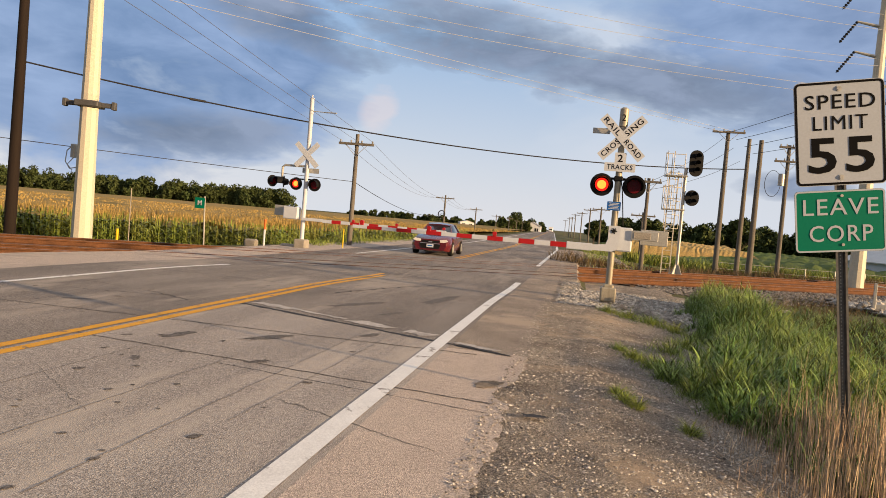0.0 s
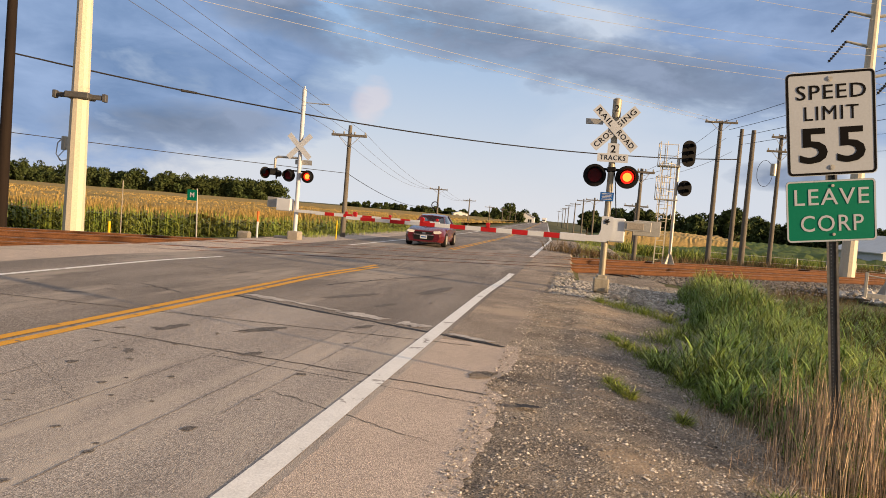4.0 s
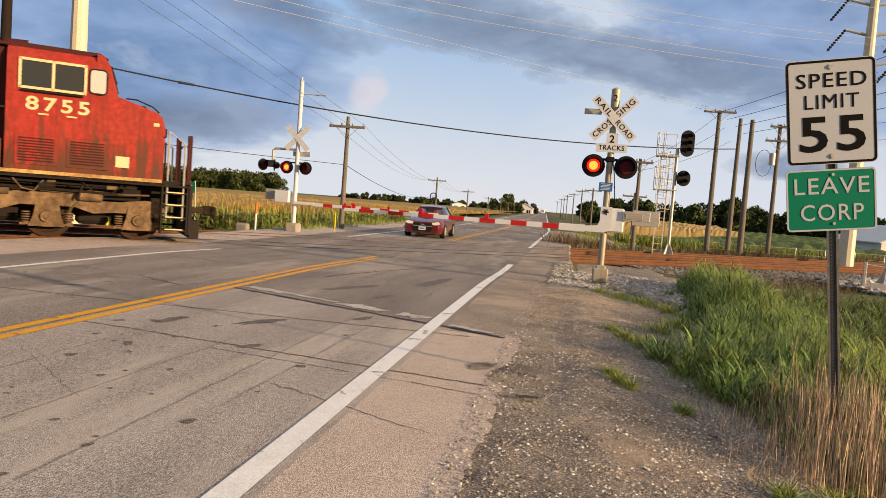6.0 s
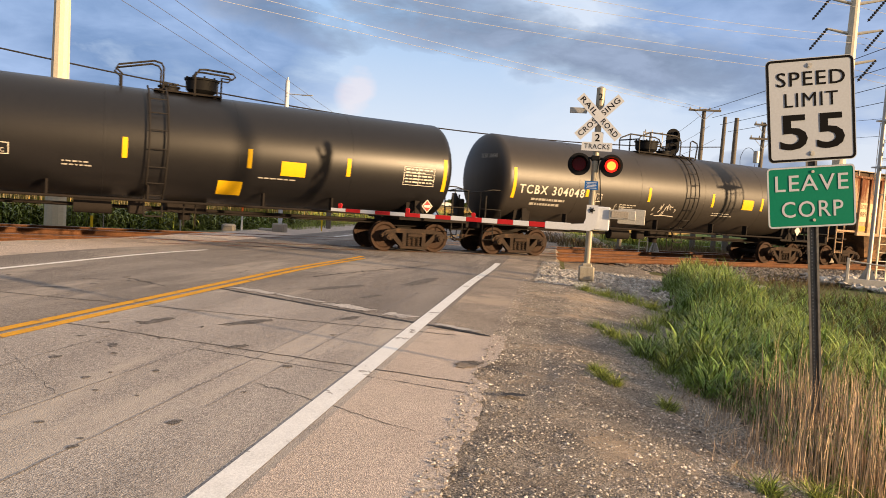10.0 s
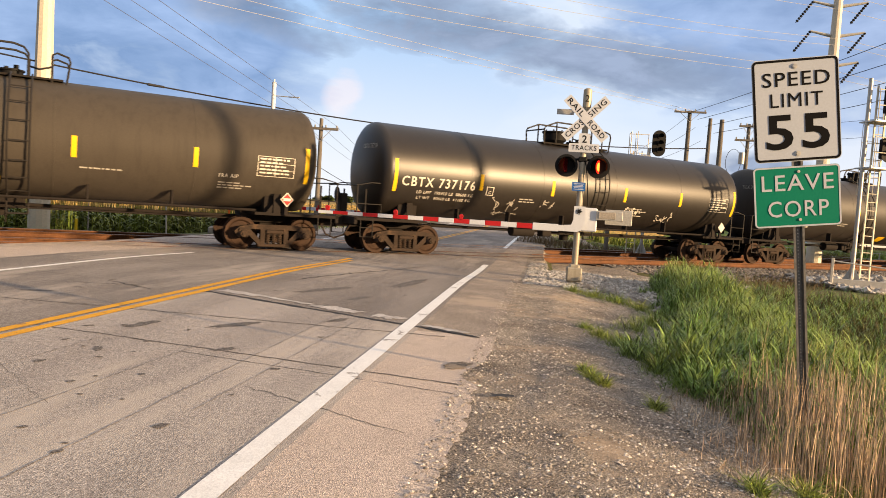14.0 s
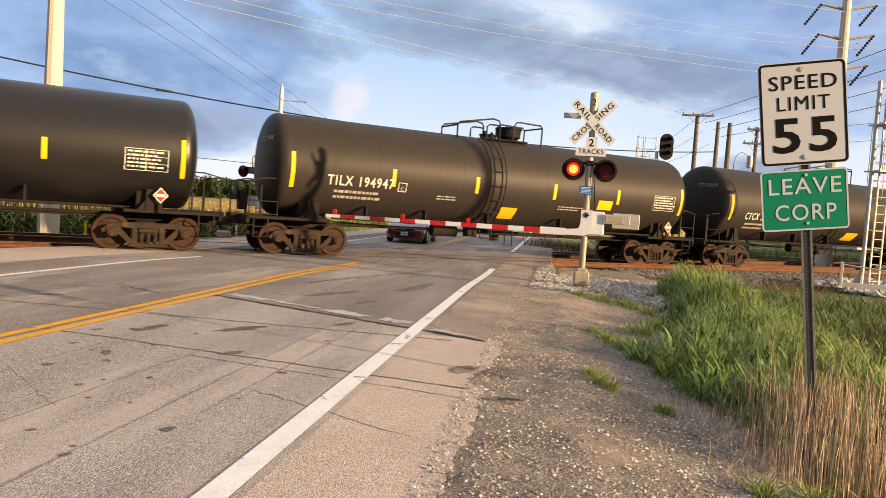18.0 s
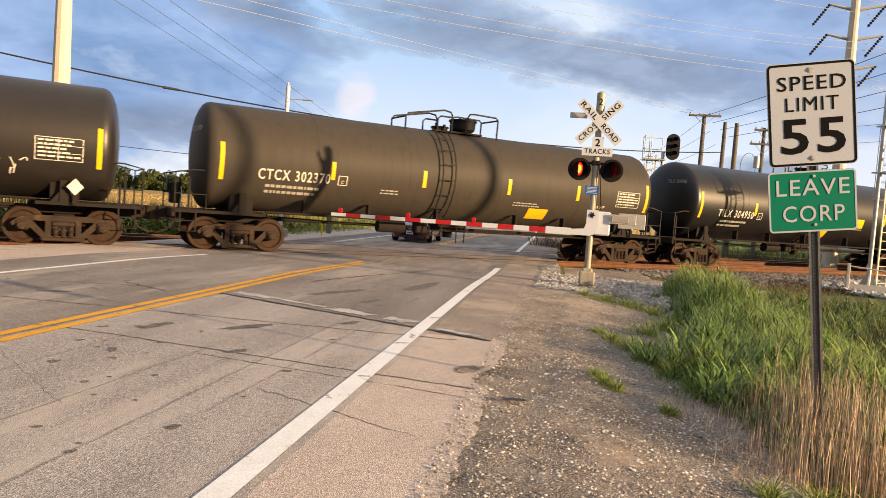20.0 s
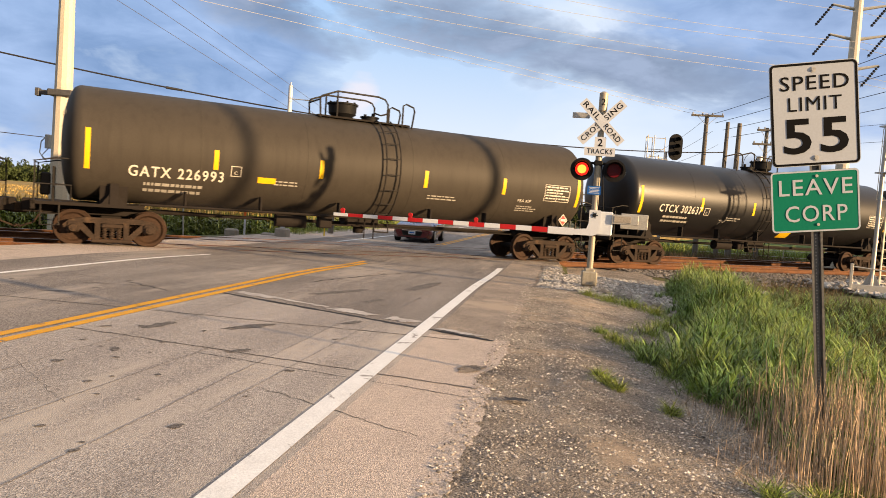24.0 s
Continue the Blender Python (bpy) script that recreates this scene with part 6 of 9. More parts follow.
    for sg in (-1, 1):
        for k in range(34):
            x = -9.2 + 18.2 * (k + rg.random()) / 34
            z = 1.18 + 0.22 * rg.random()
            m = Mesh()
            if k % 3 == 0:
                m.box((x, sg * (1.22 + 0.1 * rg.random()), z), (0.12 + 0.25 * rg.random(), 0.12, 0.08 + 0.14 * rg.random()), 0.02)
            elif k % 3 == 1:
                l = 0.5 + 0.9 * rg.random()
                m.tube([(x, sg * 1.33, 1.42), (x + l * 0.3, sg * 1.36, z), (x + l * 0.7, sg * 1.36, z - 0.05), (x + l, sg * 1.33, 1.42)], 0.02)
            else:
                m.cyl((x, sg * 1.30, z), (x + 0.18 + 0.2 * rg.random(), sg * 1.30, z), 0.05 + 0.03 * rg.random(), n=10)
            part("under_fitting", m, M[("truck_tan", "under", "fuel", "under")[k % 4]], car)
    loco_truck(car, -7.05)
    loco_truck(car, 7.05)
    return car


def hopper_car():
    car = thing("hopper_car", "rust-streaked cream covered hopper car with ribbed sides", "hopper car", group="freight cars of the train")
    # body: side sheets between ribs, sloped ends, three chutes below the side sill
    m = Mesh()
    m.prism([(-6.75, 1.58), (6.75, 1.58), (6.75, 2.36), (8.12, 3.45), (8.12, 4.1), (-8.12, 4.1), (-8.12, 3.45), (-6.75, 2.36)], -1.38, 1.38)
    body = part("body", m, M["hopper_dark"], car, "grimy hopper body behind the side sheets")
    RIBS = (-6.76, -6.05, -5.27, -4.45, -3.6, -2.76, -1.97, -1.06, -0.17, 0.73, 1.66, 2.55, 3.36, 4.18, 5.0, 5.86, 6.76)
    for sg in (-1, 1):
        for k, (xa, xb) in enumerate(zip(RIBS, RIBS[1:])):
            r = Mesh()
            r.box(((xa + xb) / 2, sg * 1.40, 2.84), (xb - xa - 0.02, 0.05, 2.52))
            part("side_sheet", r, M["hopper"], body, "cream side sheet with rust running down")
        for e in (-1, 1):
            r = Mesh()
            r.prism([(e * 6.77, 4.1), (e * 6.77, 2.40), (e * 8.12, 3.45), (e * 8.12, 4.1)], sg * 1.375, sg * 1.425)
            part("side_sheet", r, M["hopper"], body, "rusty triangular end sheet")
        for x in RIBS:
            r = Mesh()
            r.box((x, sg * 1.46, 2.82), (0.075, 0.10, 2.58), 0.015)
            part("rib", r, M["hopper_rib"], car)
        m = Mesh()
        m.box((0, sg * 1.46, 4.10), (16.4, 0.12, 0.10), 0.02)
        m.box((0, sg * 1.46, 1.52), (13.7, 0.14, 0.15), 0.02)
        part("side_sill", m, M["hopper_rib"], car, "top and bottom side rails")
        for k, x in enumerate((-6.4, -4.0, -1.5, 1.2, 3.75, 6.3)):
            m = Mesh()
            m.box((x, sg * 1.43, 1.78), (0.54, 0.02, 0.20 if k % 2 else 0.24), 0.005)
            part("reflector", m, M["hopper_yellow"], car, "dirty yellow reflector")
        # faded lettering of the owner: plain outlines and bars
        for k, x in enumerate((-2.35, -1.5, -0.6, 0.3, 1.2, 2.1)):
            for row, (z, h) in enumerate(((3.28, 0.56), (2.55, 0.44))):
                t = Mesh().box((-0.10, 0, 0), (0.10, 0.010, h)) if (k + row) % 3 == 1 else ring(0.34, h, 0.1, 0.075, -0.005, 0.005)
                part("lettering", t, M["hopper_ink"], car, "faded dark lettering shape", pose(x, sg * 1.431, z))
        face = pose(0, 0, 0, 90, 0, 0 if sg < 0 else 180)
        w = Mesh()
        for x0, x1 in ((-6.70, -6.11), (-5.99, -5.33)):
            w.box(((x0 + x1) / 2, sg * 1.429, 2.52), (x1 - x0, 0.008, 0.86))
        part("data_panel", w, M["cream"], car, "pale data panel")
        for txt, x, z, wd in (("SOU", -6.38, 2.76, 0.46), ("889", -6.38, 2.42, 0.46), ("52", -5.62, 2.42, 0.34)):
            lettering("lettering", txt, 0.30, M["hopper_ink"], car, Matrix.Translation((x * (1 if sg < 0 else 1), sg * 1.436, z)) @ face, "black stencilled car number", width=wd, bold=0.006)
    m = Mesh()
    m.box((0, 0, 4.22), (16.4, 1.2, 0.12), 0.02)
    m.box((0, 0, 4.22), (16.1, 2.55, 0.22), 0.03)
    rw = Mesh()
    for y in (-1.15, 1.15):
        rw.box((0, y, 4.38), (17.5, 0.55, 0.035))
    for k in range(15):
        for sg in (-1, 1):
            rw.box((-8.19 + k * 1.17, sg * 1.44, 4.25), (0.07, 0.05, 0.27))
    part("running_board", rw, M["board"], car, "pale running boards on brackets")
    part("roof_walk", m, M["hopper_dark"], car, "grey roof hatches and running boards")
    for ta, tb, ba, bb in ((-6.1, -3.2, -5.15, -4.1), (-2.45, 0.8, -1.4, -0.7), (1.85, 5.2, 2.8, 3.55)):
        c = Mesh()
        vs = [(ta, -1.4, 1.47), (tb, -1.4, 1.47), (tb, 1.4, 1.47), (ta, 1.4, 1.47), (ba, -0.95, 0.36), (bb, -0.95, 0.36), (bb, 0.95, 0.36), (ba, 0.95, 0.36)]
        c.add(vs, [(0, 1, 5, 4), (1, 2, 6, 5), (2, 3, 7, 6), (3, 0, 4, 7), (4, 5, 6, 7), (3, 2, 1, 0)])
        c.box(((ba + bb) / 2, 0, 0.32), (bb - ba + 0.25, 2.1, 0.10), 0.02)
        c.cyl((ba, -1.1, 0.42), (bb, -1.1, 0.42), 0.05, n=8)
        part("discharge_chute", c, M["hopper_dark"], car, "grimy tapered discharge chute")
    for sg in (-1, 1):
        m = Mesh()
        m.box((sg * 8.1, 0, 0.95), (1.9, 0.7, 0.36), 0.02)
        m.box((sg * 8.85, 0, 1.15), (0.12, 2.8, 0.3), 0.01)
        m.box((sg * 8.1, 0, 1.25), (1.6, 2.7, 0.06))
        m.prism([(sg * 7.0, 1.5), (sg * 7.0, 2.2), (sg * 7.3, 1.4)], -1.1, 1.1)
        part("end_frame", m, M["under"], car)
        m = Mesh()
        for y in (-1.38, 1.38):
            m.tube([(sg * 8.15, y, 0.6), (sg * 8.15, y, 4.35)], 0.035)
            m.tube([(sg * 7.63, y, 0.6), (sg * 7.63, y, 3.1)], 0.03)
            for k in range(6):
                m.tube([(sg * 7.63, y, 0.65 + k * 0.45), (sg * 8.15, y, 0.65 + k * 0.45)], 0.018)
            m.tube([(sg * 6.8, y, 1.62), (sg * 8.15, y, 1.62)], 0.05)
            m.tube([(sg * 8.72, y, 1.1), (sg * 8.72, y, 4.2)], 0.03)
            for k in range(7):
                m.tube([(sg * 8.72, y, 1.4 + k * 0.44), (sg * 8.85, y * 0.72, 1.4 + k * 0.44)], 0.018)
        for y in (-0.6, 0, 0.6):
            m.tube([(sg * 8.7, y, 1.2), (sg * 8.4, y, 4.1)], 0.03)
        part("end_ladder", m, M["hopper_rib"], car, "pale end ladder and posts")
        dk = Mesh()
        dk.prism([(sg * 6.76, 1.58), (sg * 6.80, 1.58), (sg * 6.80, 2.34), (sg * 8.16, 3.42), (sg * 8.14, 3.46), (sg * 6.76, 2.38)], -1.33, 1.33)
        part("slope_sheet", dk, M["hopper_dark"], car, "grimy end slope sheet")
        car_truck(car, sg * 6.9)
        coupler(car, sg * 9.0, sg)
    return car
# ---- signs and crossing signals ----
FACE = pose(0, 0, 0, 90, 0, 0)


LEAN = -7.2
sign = thing("speed_limit_sign", "white speed limit sign above a green one, leaning steel post", "road sign", pose(1.81, 5.687, 2.385, 0, LEAN, 0))
bd = part("sign_panel", plate_mesh(0.615, 0.765, 0.003, 0.04), M["sign_white"], sign, "white speed limit panel")
part("sign_border", ring(0.605, 0.755, 0.036, 0.017, -0.002, -0.0005), M["ink"], bd, "black border")
for txt, z, sz, w, bold in (("SPEED", 0.225, 0.15, 0.475, 0.0006), ("LIMIT", 0.07, 0.15, 0.37, 0.0), ("55", -0.175, 0.36, 0.45, 0.006)):
    lettering("lettering", txt, sz, M["ink"], bd, Matrix.Translation((0.005, -0.003, z)) @ FACE, "black letters", width=w, bold=bold)
gp = part("sign_panel", plate_mesh(0.615, 0.455, 0.003, 0.03), M["sign_green"], sign, "green panel with white letters", pose(-0.016, 0, -0.645, 0, 0, 0))
part("sign_border", ring(0.613, 0.453, 0.03, 0.012, -0.002, -0.0005), M["sign_white"], gp, "white border")
for txt, z, w in (("LEAVE", 0.098, 0.51), ("CORP", -0.098, 0.43)):
    lettering("lettering", txt, 0.17, M["sign_white"], gp, Matrix.Translation((0.005, -0.003, z)) @ FACE, "white letters", width=w, bold=0.0008)
m = Mesh()
m.prism([(-0.04, 0.006), (-0.024, 0.006), (-0.018, 0.036), (0.018, 0.036), (0.024, 0.006), (0.04, 0.006), (0.04, 0.010), (0.028, 0.010), (0.021, 0.041), (-0.021, 0.041), (-0.028, 0.010), (-0.04, 0.010)], -2.95, 0.36, "xy")
sp = part("post", m, M["post"], sign, "perforated steel channel post", pose(0.0, 0, 0, 0, 0.6, 0))
hole = Mesh()
for k in range(80):
    hole.cyl((0, 0.0335, -0.9 - 0.026 * k), (0, 0.0355, -0.9 - 0.026 * k), 0.0048, n=6)
part("post_hole", hole, M["galv"], sp, "row of punched holes")
for z in (0.325, -0.325):
    b = Mesh()
    b.cyl((0, -0.010, z), (0, 0.012, z), 0.013, n=10)
    b.cyl((0, -0.005, z), (0, -0.001, z), 0.020, n=12)
    part("bolt", b, M["galv"], sign)
for z in (-0.46, -0.82):
    b = Mesh()
    b.cyl((0, -0.008, z), (0, 0.012, z), 0.011, n=10)
    part("bolt", b, M["galv"], sign)

M["glow"] = material("lit_red_lamp", (0.6, 0.05, 0.02), 0.3, vary=0, bump=0, emit=(1.0, 0.17, 0.02), strength=2.6)
M["glow_rim"] = material("lit_red_lamp_rim", (0.5, 0.02, 0.015), 0.3, vary=0, bump=0, emit=(1.0, 0.02, 0.008), strength=0.75)
M["unlit"] = material("unlit_red_lens", (0.13, 0.006, 0.010), 0.3, vary=0.2, scale=20, fine=60, bump=0.1, spec=0.2)
LENSES = []


def lens(parent, x, y, z, r, turn):
    """A round lamp disc with one glowing side; it turns over as the lamp flashes."""
    me = bpy.data.meshes.new("lens")
    n = 24
    ring = lambda q, y: [(q * math.cos(2 * math.pi * k / n), y, q * math.sin(2 * math.pi * k / n)) for k in range(n)]
    vs = ring(r, -0.006) + ring(r, 0.006) + ring(r * 0.66, -0.007)
    fs = [tuple(range(2 * n, 3 * n)), tuple(range(2 * n - 1, n - 1, -1))]
    fs += [(k, (k + 1) % n, 2 * n + (k + 1) % n, 2 * n + k) for k in range(n)]
    fs += [(k, n + k, n + (k + 1) % n, (k + 1) % n) for k in range(n)]
    me.from_pydata(vs, [], fs)
    for key in ("glow", "unlit", "glow_rim"):
        me.materials.append(M[key])
    for p in me.polygons:
        p.material_index = 0 if p.index == 0 else 2 if 2 <= p.index < 2 + n else 1
    ob = part("lens", me, None, parent, "red flashing lens", pose(x, y, z))
    LENSES.append((ob, (x, y, z), turn))
    return ob


def flasher(parent, x, y, z, turn, label="black round flasher with a red lens", facing=1, r=0.265):
    """One flashing light unit: round backing, hood and lens. facing 1 looks towards -y."""
    f = facing
    m = Mesh()
    m.lathe([(0.03, 0.03 * f), (r, 0.03 * f), (r, 0.005 * f), (0.165, 0.0), (0.165, 0.02 * f)], "y", (0, 0, 0), n=36)
    m.lathe([(0.06, 0.22 * f), (0.12, 0.18 * f), (0.15, 0.03 * f), (0.03, 0.02 * f)], "y", (0, 0, 0), n=24)
    hd = part("flasher", m, M["black"], parent, label, pose(x, y, z))
    h = Mesh()
    for k in range(14):
        a0, a1 = radians(-25 + 230 * k / 14), radians(-25 + 230 * (k + 1) / 14)
        dep0 = -0.26 * f
        p = [(0.18 * math.cos(a0), 0.0, 0.18 * math.sin(a0)), (0.18 * math.cos(a1), 0.0, 0.18 * math.sin(a1))]
        h.quad(p[0], p[1], (p[1][0] * 1.02, dep0, p[1][2] * 1.02), (p[0][0] * 1.02, dep0, p[0][2] * 1.02))
        h.quad((p[0][0] * 1.05, 0, p[0][2] * 1.05), (p[1][0] * 1.05, 0, p[1][2] * 1.05), (p[1][0] * 1.06, dep0, p[1][2] * 1.06), (p[0][0] * 1.06, dep0, p[0][2] * 1.06))
    part("hood", h, M["black"], hd)
    if turn is None:
        d = Mesh()
        d.cyl((0, -0.004 * f, 0), (0, -0.012 * f, 0), 0.155, n=24)
        part("lens", d, M["unlit"], hd)
    else:
        lens(hd, 0, -0.012 * f, 0, 0.155, turn)
    return hd


def stripes(parent, x0, x1, y, z0, h, step, sg):
    """Gate arm: red and white lengths, slightly tapered, from x0 to x1."""
    n = int(abs(x1 - x0) / step)
    for k in range(n + 1):
        a = x0 + (x1 - x0) * k / (n + 1)
        b = x0 + (x1 - x0) * (k + 1) / (n + 1)
        hh = h * (1.25 - 0.45 * k / n)
        m = Mesh()
        m.box(((a + b) / 2, y, z0), (abs(b - a) - 0.002, 0.055, hh), 0.006)
        nm = "red" if (k % 2 == sg) else "white"
        part("arm_stripe", m, M[nm], parent, nm + " reflective stripe")


def crossbuck(parent, y, z, back=False):
    for a, words in ((45, ("RAIL", "ROAD")), (-45, ("CROS", "SING"))):
        mm = Matrix.Translation((0, y - (0.012 if a > 0 else 0), z)) @ pose(0, 0, 0, 0, a, 0)
        m = Mesh()
        m.box((0, 0, 0), (1.32, 0.006, 0.215), 0.0)
        bl = part("crossbuck_blade", m, M["white"], parent, "white crossbuck blade" if not back else "bare back of a crossbuck blade", mm)
        if not back:
            for w, x in zip(words, (-0.35, 0.35)):
                lettering("lettering", w, 0.175, M["ink"], bl, Matrix.Translation((x, -0.006, 0)) @ FACE, "black letters", width=0.5, bold=0.001)


mast = thing("crossing_signal", "silver railroad crossing signal mast with lowered red and white gate", "crossing signal", pose(0.80, 17.1, -0.03))
m = Mesh()
m.cyl((0, 0, 0.28), (0, 0, 4.42), 0.075, n=20)
m.cyl((0, 0, 4.05), (0, 0, 4.46), 0.10, n=20)
m.cyl((0, 0, 4.46), (0, 0, 4.50), 0.10, 0.04, n=20)
pole = part("mast", m, M["silver"], mast, "silver painted pole")
m = Mesh()
m.box((0, 0, 0.13), (0.36, 0.36, 0.34), 0.03)
m.box((0, 0, 0.32), (0.24, 0.24, 0.10), 0.03)
for x in (-0.12, 0.12):
    m.cyl((x, -0.19, 0.05), (x, -0.24, 0.05), 0.035, n=8)
part("base", m, M["silver"], mast, "junction box base")
lettering("lettering", "2", 0.22, M["ink"], mast, Matrix.Translation((0, -0.104, 4.24)) @ FACE, "black number on the mast cap")
crossbuck(mast, -0.115, 3.78)
p2 = part("tracks_panel", plate_mesh(0.26, 0.28, 0.004, 0.02), M["white"], mast, "white number panel", pose(0, -0.10, 3.30))
lettering("lettering", "2", 0.24, M["ink"], p2, Matrix.Translation((0, -0.003, 0)) @ FACE, "", bold=0.004)
p3 = part("tracks_panel", plate_mesh(0.70, 0.20, 0.004, 0.02), M["white"], mast, "white tracks panel", pose(0, -0.11, 3.10))
lettering("lettering", "TRACKS", 0.16, M["ink"], p3, Matrix.Translation((0, -0.003, 0)) @ FACE, "", width=0.58, bold=0.001)
m = Mesh()
m.box((-0.48, 0.06, 3.94), (0.40, 0.05, 0.13), 0.01)
m.tube([(-0.3, 0.04, 3.94), (0, 0.02, 3.94)], 0.02)
part("edge_on_panel", m, M["galv"], mast, "panel seen edge-on")
m = Mesh()
m.tube([(-0.37, 0.05, 2.84), (0.37, 0.05, 2.84)], 0.03, 8)
m.box((0, 0.02, 2.84), (0.2, 0.22, 0.12), 0.02)
for x in (-0.37, 0.37):
    m.tube([(x, 0.05, 2.84), (x, 0.1, 2.7)], 0.03, 8)
part("light_bracket", m, M["black"], mast)
flasher(mast, -0.37, -0.06, 2.68, 0)
flasher(mast, 0.37, -0.06, 2.68, 1)
bp = part("notice_panel", plate_mesh(0.31, 0.20, 0.003, 0.01), M["sign_blue"], mast, "small blue emergency notice panel", pose(-0.05, -0.085, 2.20))
m = Mesh()
for k in range(5):
    m.box((0, -0.003, 0.065 - 0.032 * k), (0.24 - 0.04 * (k % 2), 0.002, 0.012))
part("small_print", m, M["white"], bp, "pale bars of small print")
m = Mesh()
m.box((0.25, 0.02, 1.44), (0.36, 0.36, 0.56), 0.03)
part("gate_mechanism", m, M["white"], mast, "pale gate mechanism box")
m = Mesh()
m.prism([(-0.12, 1.74), (0.14, 1.74), (0.14, 1.30), (0.08, 1.18), (-0.02, 1.14), (-0.46, 1.14), (-0.46, 1.27), (-0.16, 1.30), (-0.12, 1.42)], -0.24, -0.18)
part("gate_arm_bracket", m, M["white"], mast, "pale curved arm bracket")
m = Mesh()
for k in range(6):
    m.cyl((-0.0 + 0.06 * math.cos(k), -0.25, 1.62 + 0.06 * math.sin(k)), (-0.0 + 0.06 * math.cos(k), -0.24, 1.62 + 0.06 * math.sin(k)), 0.014, n=6)
m.cyl((0, -0.26, 1.62), (0, -0.24, 1.62), 0.045, n=10)
part("bolt", m, M["black"], mast)
m = Mesh()
m.box((0.95, 0.22, 1.53), (0.62, 0.06, 0.36), 0.01)
part("counterweight", m, M["galv"], mast, "grey counterweight plate")
m = Mesh()
m.box((0.7, -0.2, 1.56), (0.6, 0.03, 0.22), 0.01)
part("counterweight_arm", m, M["galv"], mast)
m = Mesh()
m.box((0.64, -0.222, 1.56), (0.38, 0.012, 0.15), 0.03)
part("counterweight_panel", m, M["concrete"], mast)
gate = Mesh()
gate.box((-0.75, -0.21, 1.205), (0.6, 0.06, 0.17), 0.01)
ga = part("gate_arm", gate, M["white"], mast, "lowered gate arm")
stripes(ga, -1.05, -6.28, -0.21, 1.205, 0.098, 0.40, 0)
for x, s in ((-4.35, 0.048), (-2.75, 0.048), (-6.05, 0.048)):
    m = Mesh()
    m.cyl((x, -0.26, 1.325), (x, -0.16, 1.325), s, n=16)
    m.box((x, -0.21, 1.28), (0.08, 0.08, 0.06))
    part("arm_lamp", m, M["red"], ga, "red lamp on the gate arm")
m = Mesh()
m.tube([(0.05, -0.05, 2.9), (0.12, -0.09, 2.5), (0.2, -0.1, 1.75)], 0.012)
part("conduit", m, M["black"], mast)

mast2 = thing("crossing_signal", "far white crossing signal mast with extra side lights and lowered gate", "crossing signal", pose(-11.05, 27.5, -0.16))
m = Mesh()
m.cyl((0, 0, 0.35), (0, 0, 6.15), 0.085, n=18)
m.cyl((0, 0, 6.15), (0, 0, 6.28), 0.03, n=8)
part("mast", m, M["white"], mast2, "white pole")
m = Mesh()
m.box((0, 0, 0.18), (0.5, 0.5, 0.46), 0.05)
part("base", m, M["concrete"], mast2, "pale base")
m = Mesh()
m.tube([(0, 0, 5.63), (0.7, 0, 5.60)], 0.018)
m.box((0.85, 0, 5.60), (0.45, 0.12, 0.03))
part("lamp_arm", m, M["galv"], mast2)
crossbuck(mast2, -0.12, 3.84, back=True)
m = Mesh()
m.box((0.12, 0.12, 3.22), (0.72, 0.006, 0.2))
part("tracks_panel", m, M["galv"], mast2, "bare back of a panel")
m = Mesh()
m.tube([(0, 0, 3.38), (-0.95, 0, 3.38), (-1.05, 0, 3.3), (-1.05, 0, 2.85)], 0.05, 10)
part("side_arm", m, M["galv"], mast2, "pipe arm for the side lights")
m = Mesh()
m.tube([(-0.42, 0, 2.85), (0.42, 0, 2.85)], 0.03)
part("light_bracket", m, M["black"], mast2)
flasher(mast2, -0.40, -0.08, 2.65, 2, r=0.26)
flasher(mast2, 0.40, -0.08, 2.65, 3, r=0.26)
for x, a in ((-1.45, 60), (-0.98, -60)):
    fl = flasher(mast2, x, 0.0, 2.70, None, "side flasher turned away", r=0.24)
    fl.matrix_basis = pose(x, 0.0, 2.70, 0, 0, a)
m = Mesh()
m.box((-0.5, 0, 1.45), (0.62, 0.4, 0.5), 0.03)
part("gate_mechanism", m, M["white"], mast2, "white gate mechanism box")
m = Mesh()
m.box((-1.0, 0.25, 1.52), (0.75, 0.05, 0.42), 0.01)
part("counterweight", m, M["galv"], mast2, "grey counterweight")
m = Mesh()
m.box((0.45, -0.2, 1.24), (0.9, 0.06, 0.12), 0.01)
ga2 = part("gate_arm", m, M["white"], mast2, "lowered gate arm")
stripes(ga2, 0.9, 6.0, -0.2, 1.22, 0.11, 0.40, 1)
for x in (2.2, 4.0, 5.9):
    m = Mesh()
    m.cyl((x, -0.25, 1.33), (x, -0.15, 1.33), 0.055, n=14)
    part("arm_lamp", m, M["red"], ga2, "red lamp on the gate arm")

# wayside bits beyond the tracks
def marker(name, label, x, y, z0, z1, r, mat, cap=None):
    m = Mesh()
    m.cyl((0, 0, 0), (0, 0, z1 - z0), r, n=10)
    ob = thing(name, label, "marker post", pose(x, y, z0), mesh=m, mat=mat)
    if cap:
        c = Mesh()
        c.cyl((0, 0, (z1 - z0) * 0.72), (0, 0, (z1 - z0) + 0.02), r * 1.12, n=10)
        part("cap", c, cap, ob, "orange top")


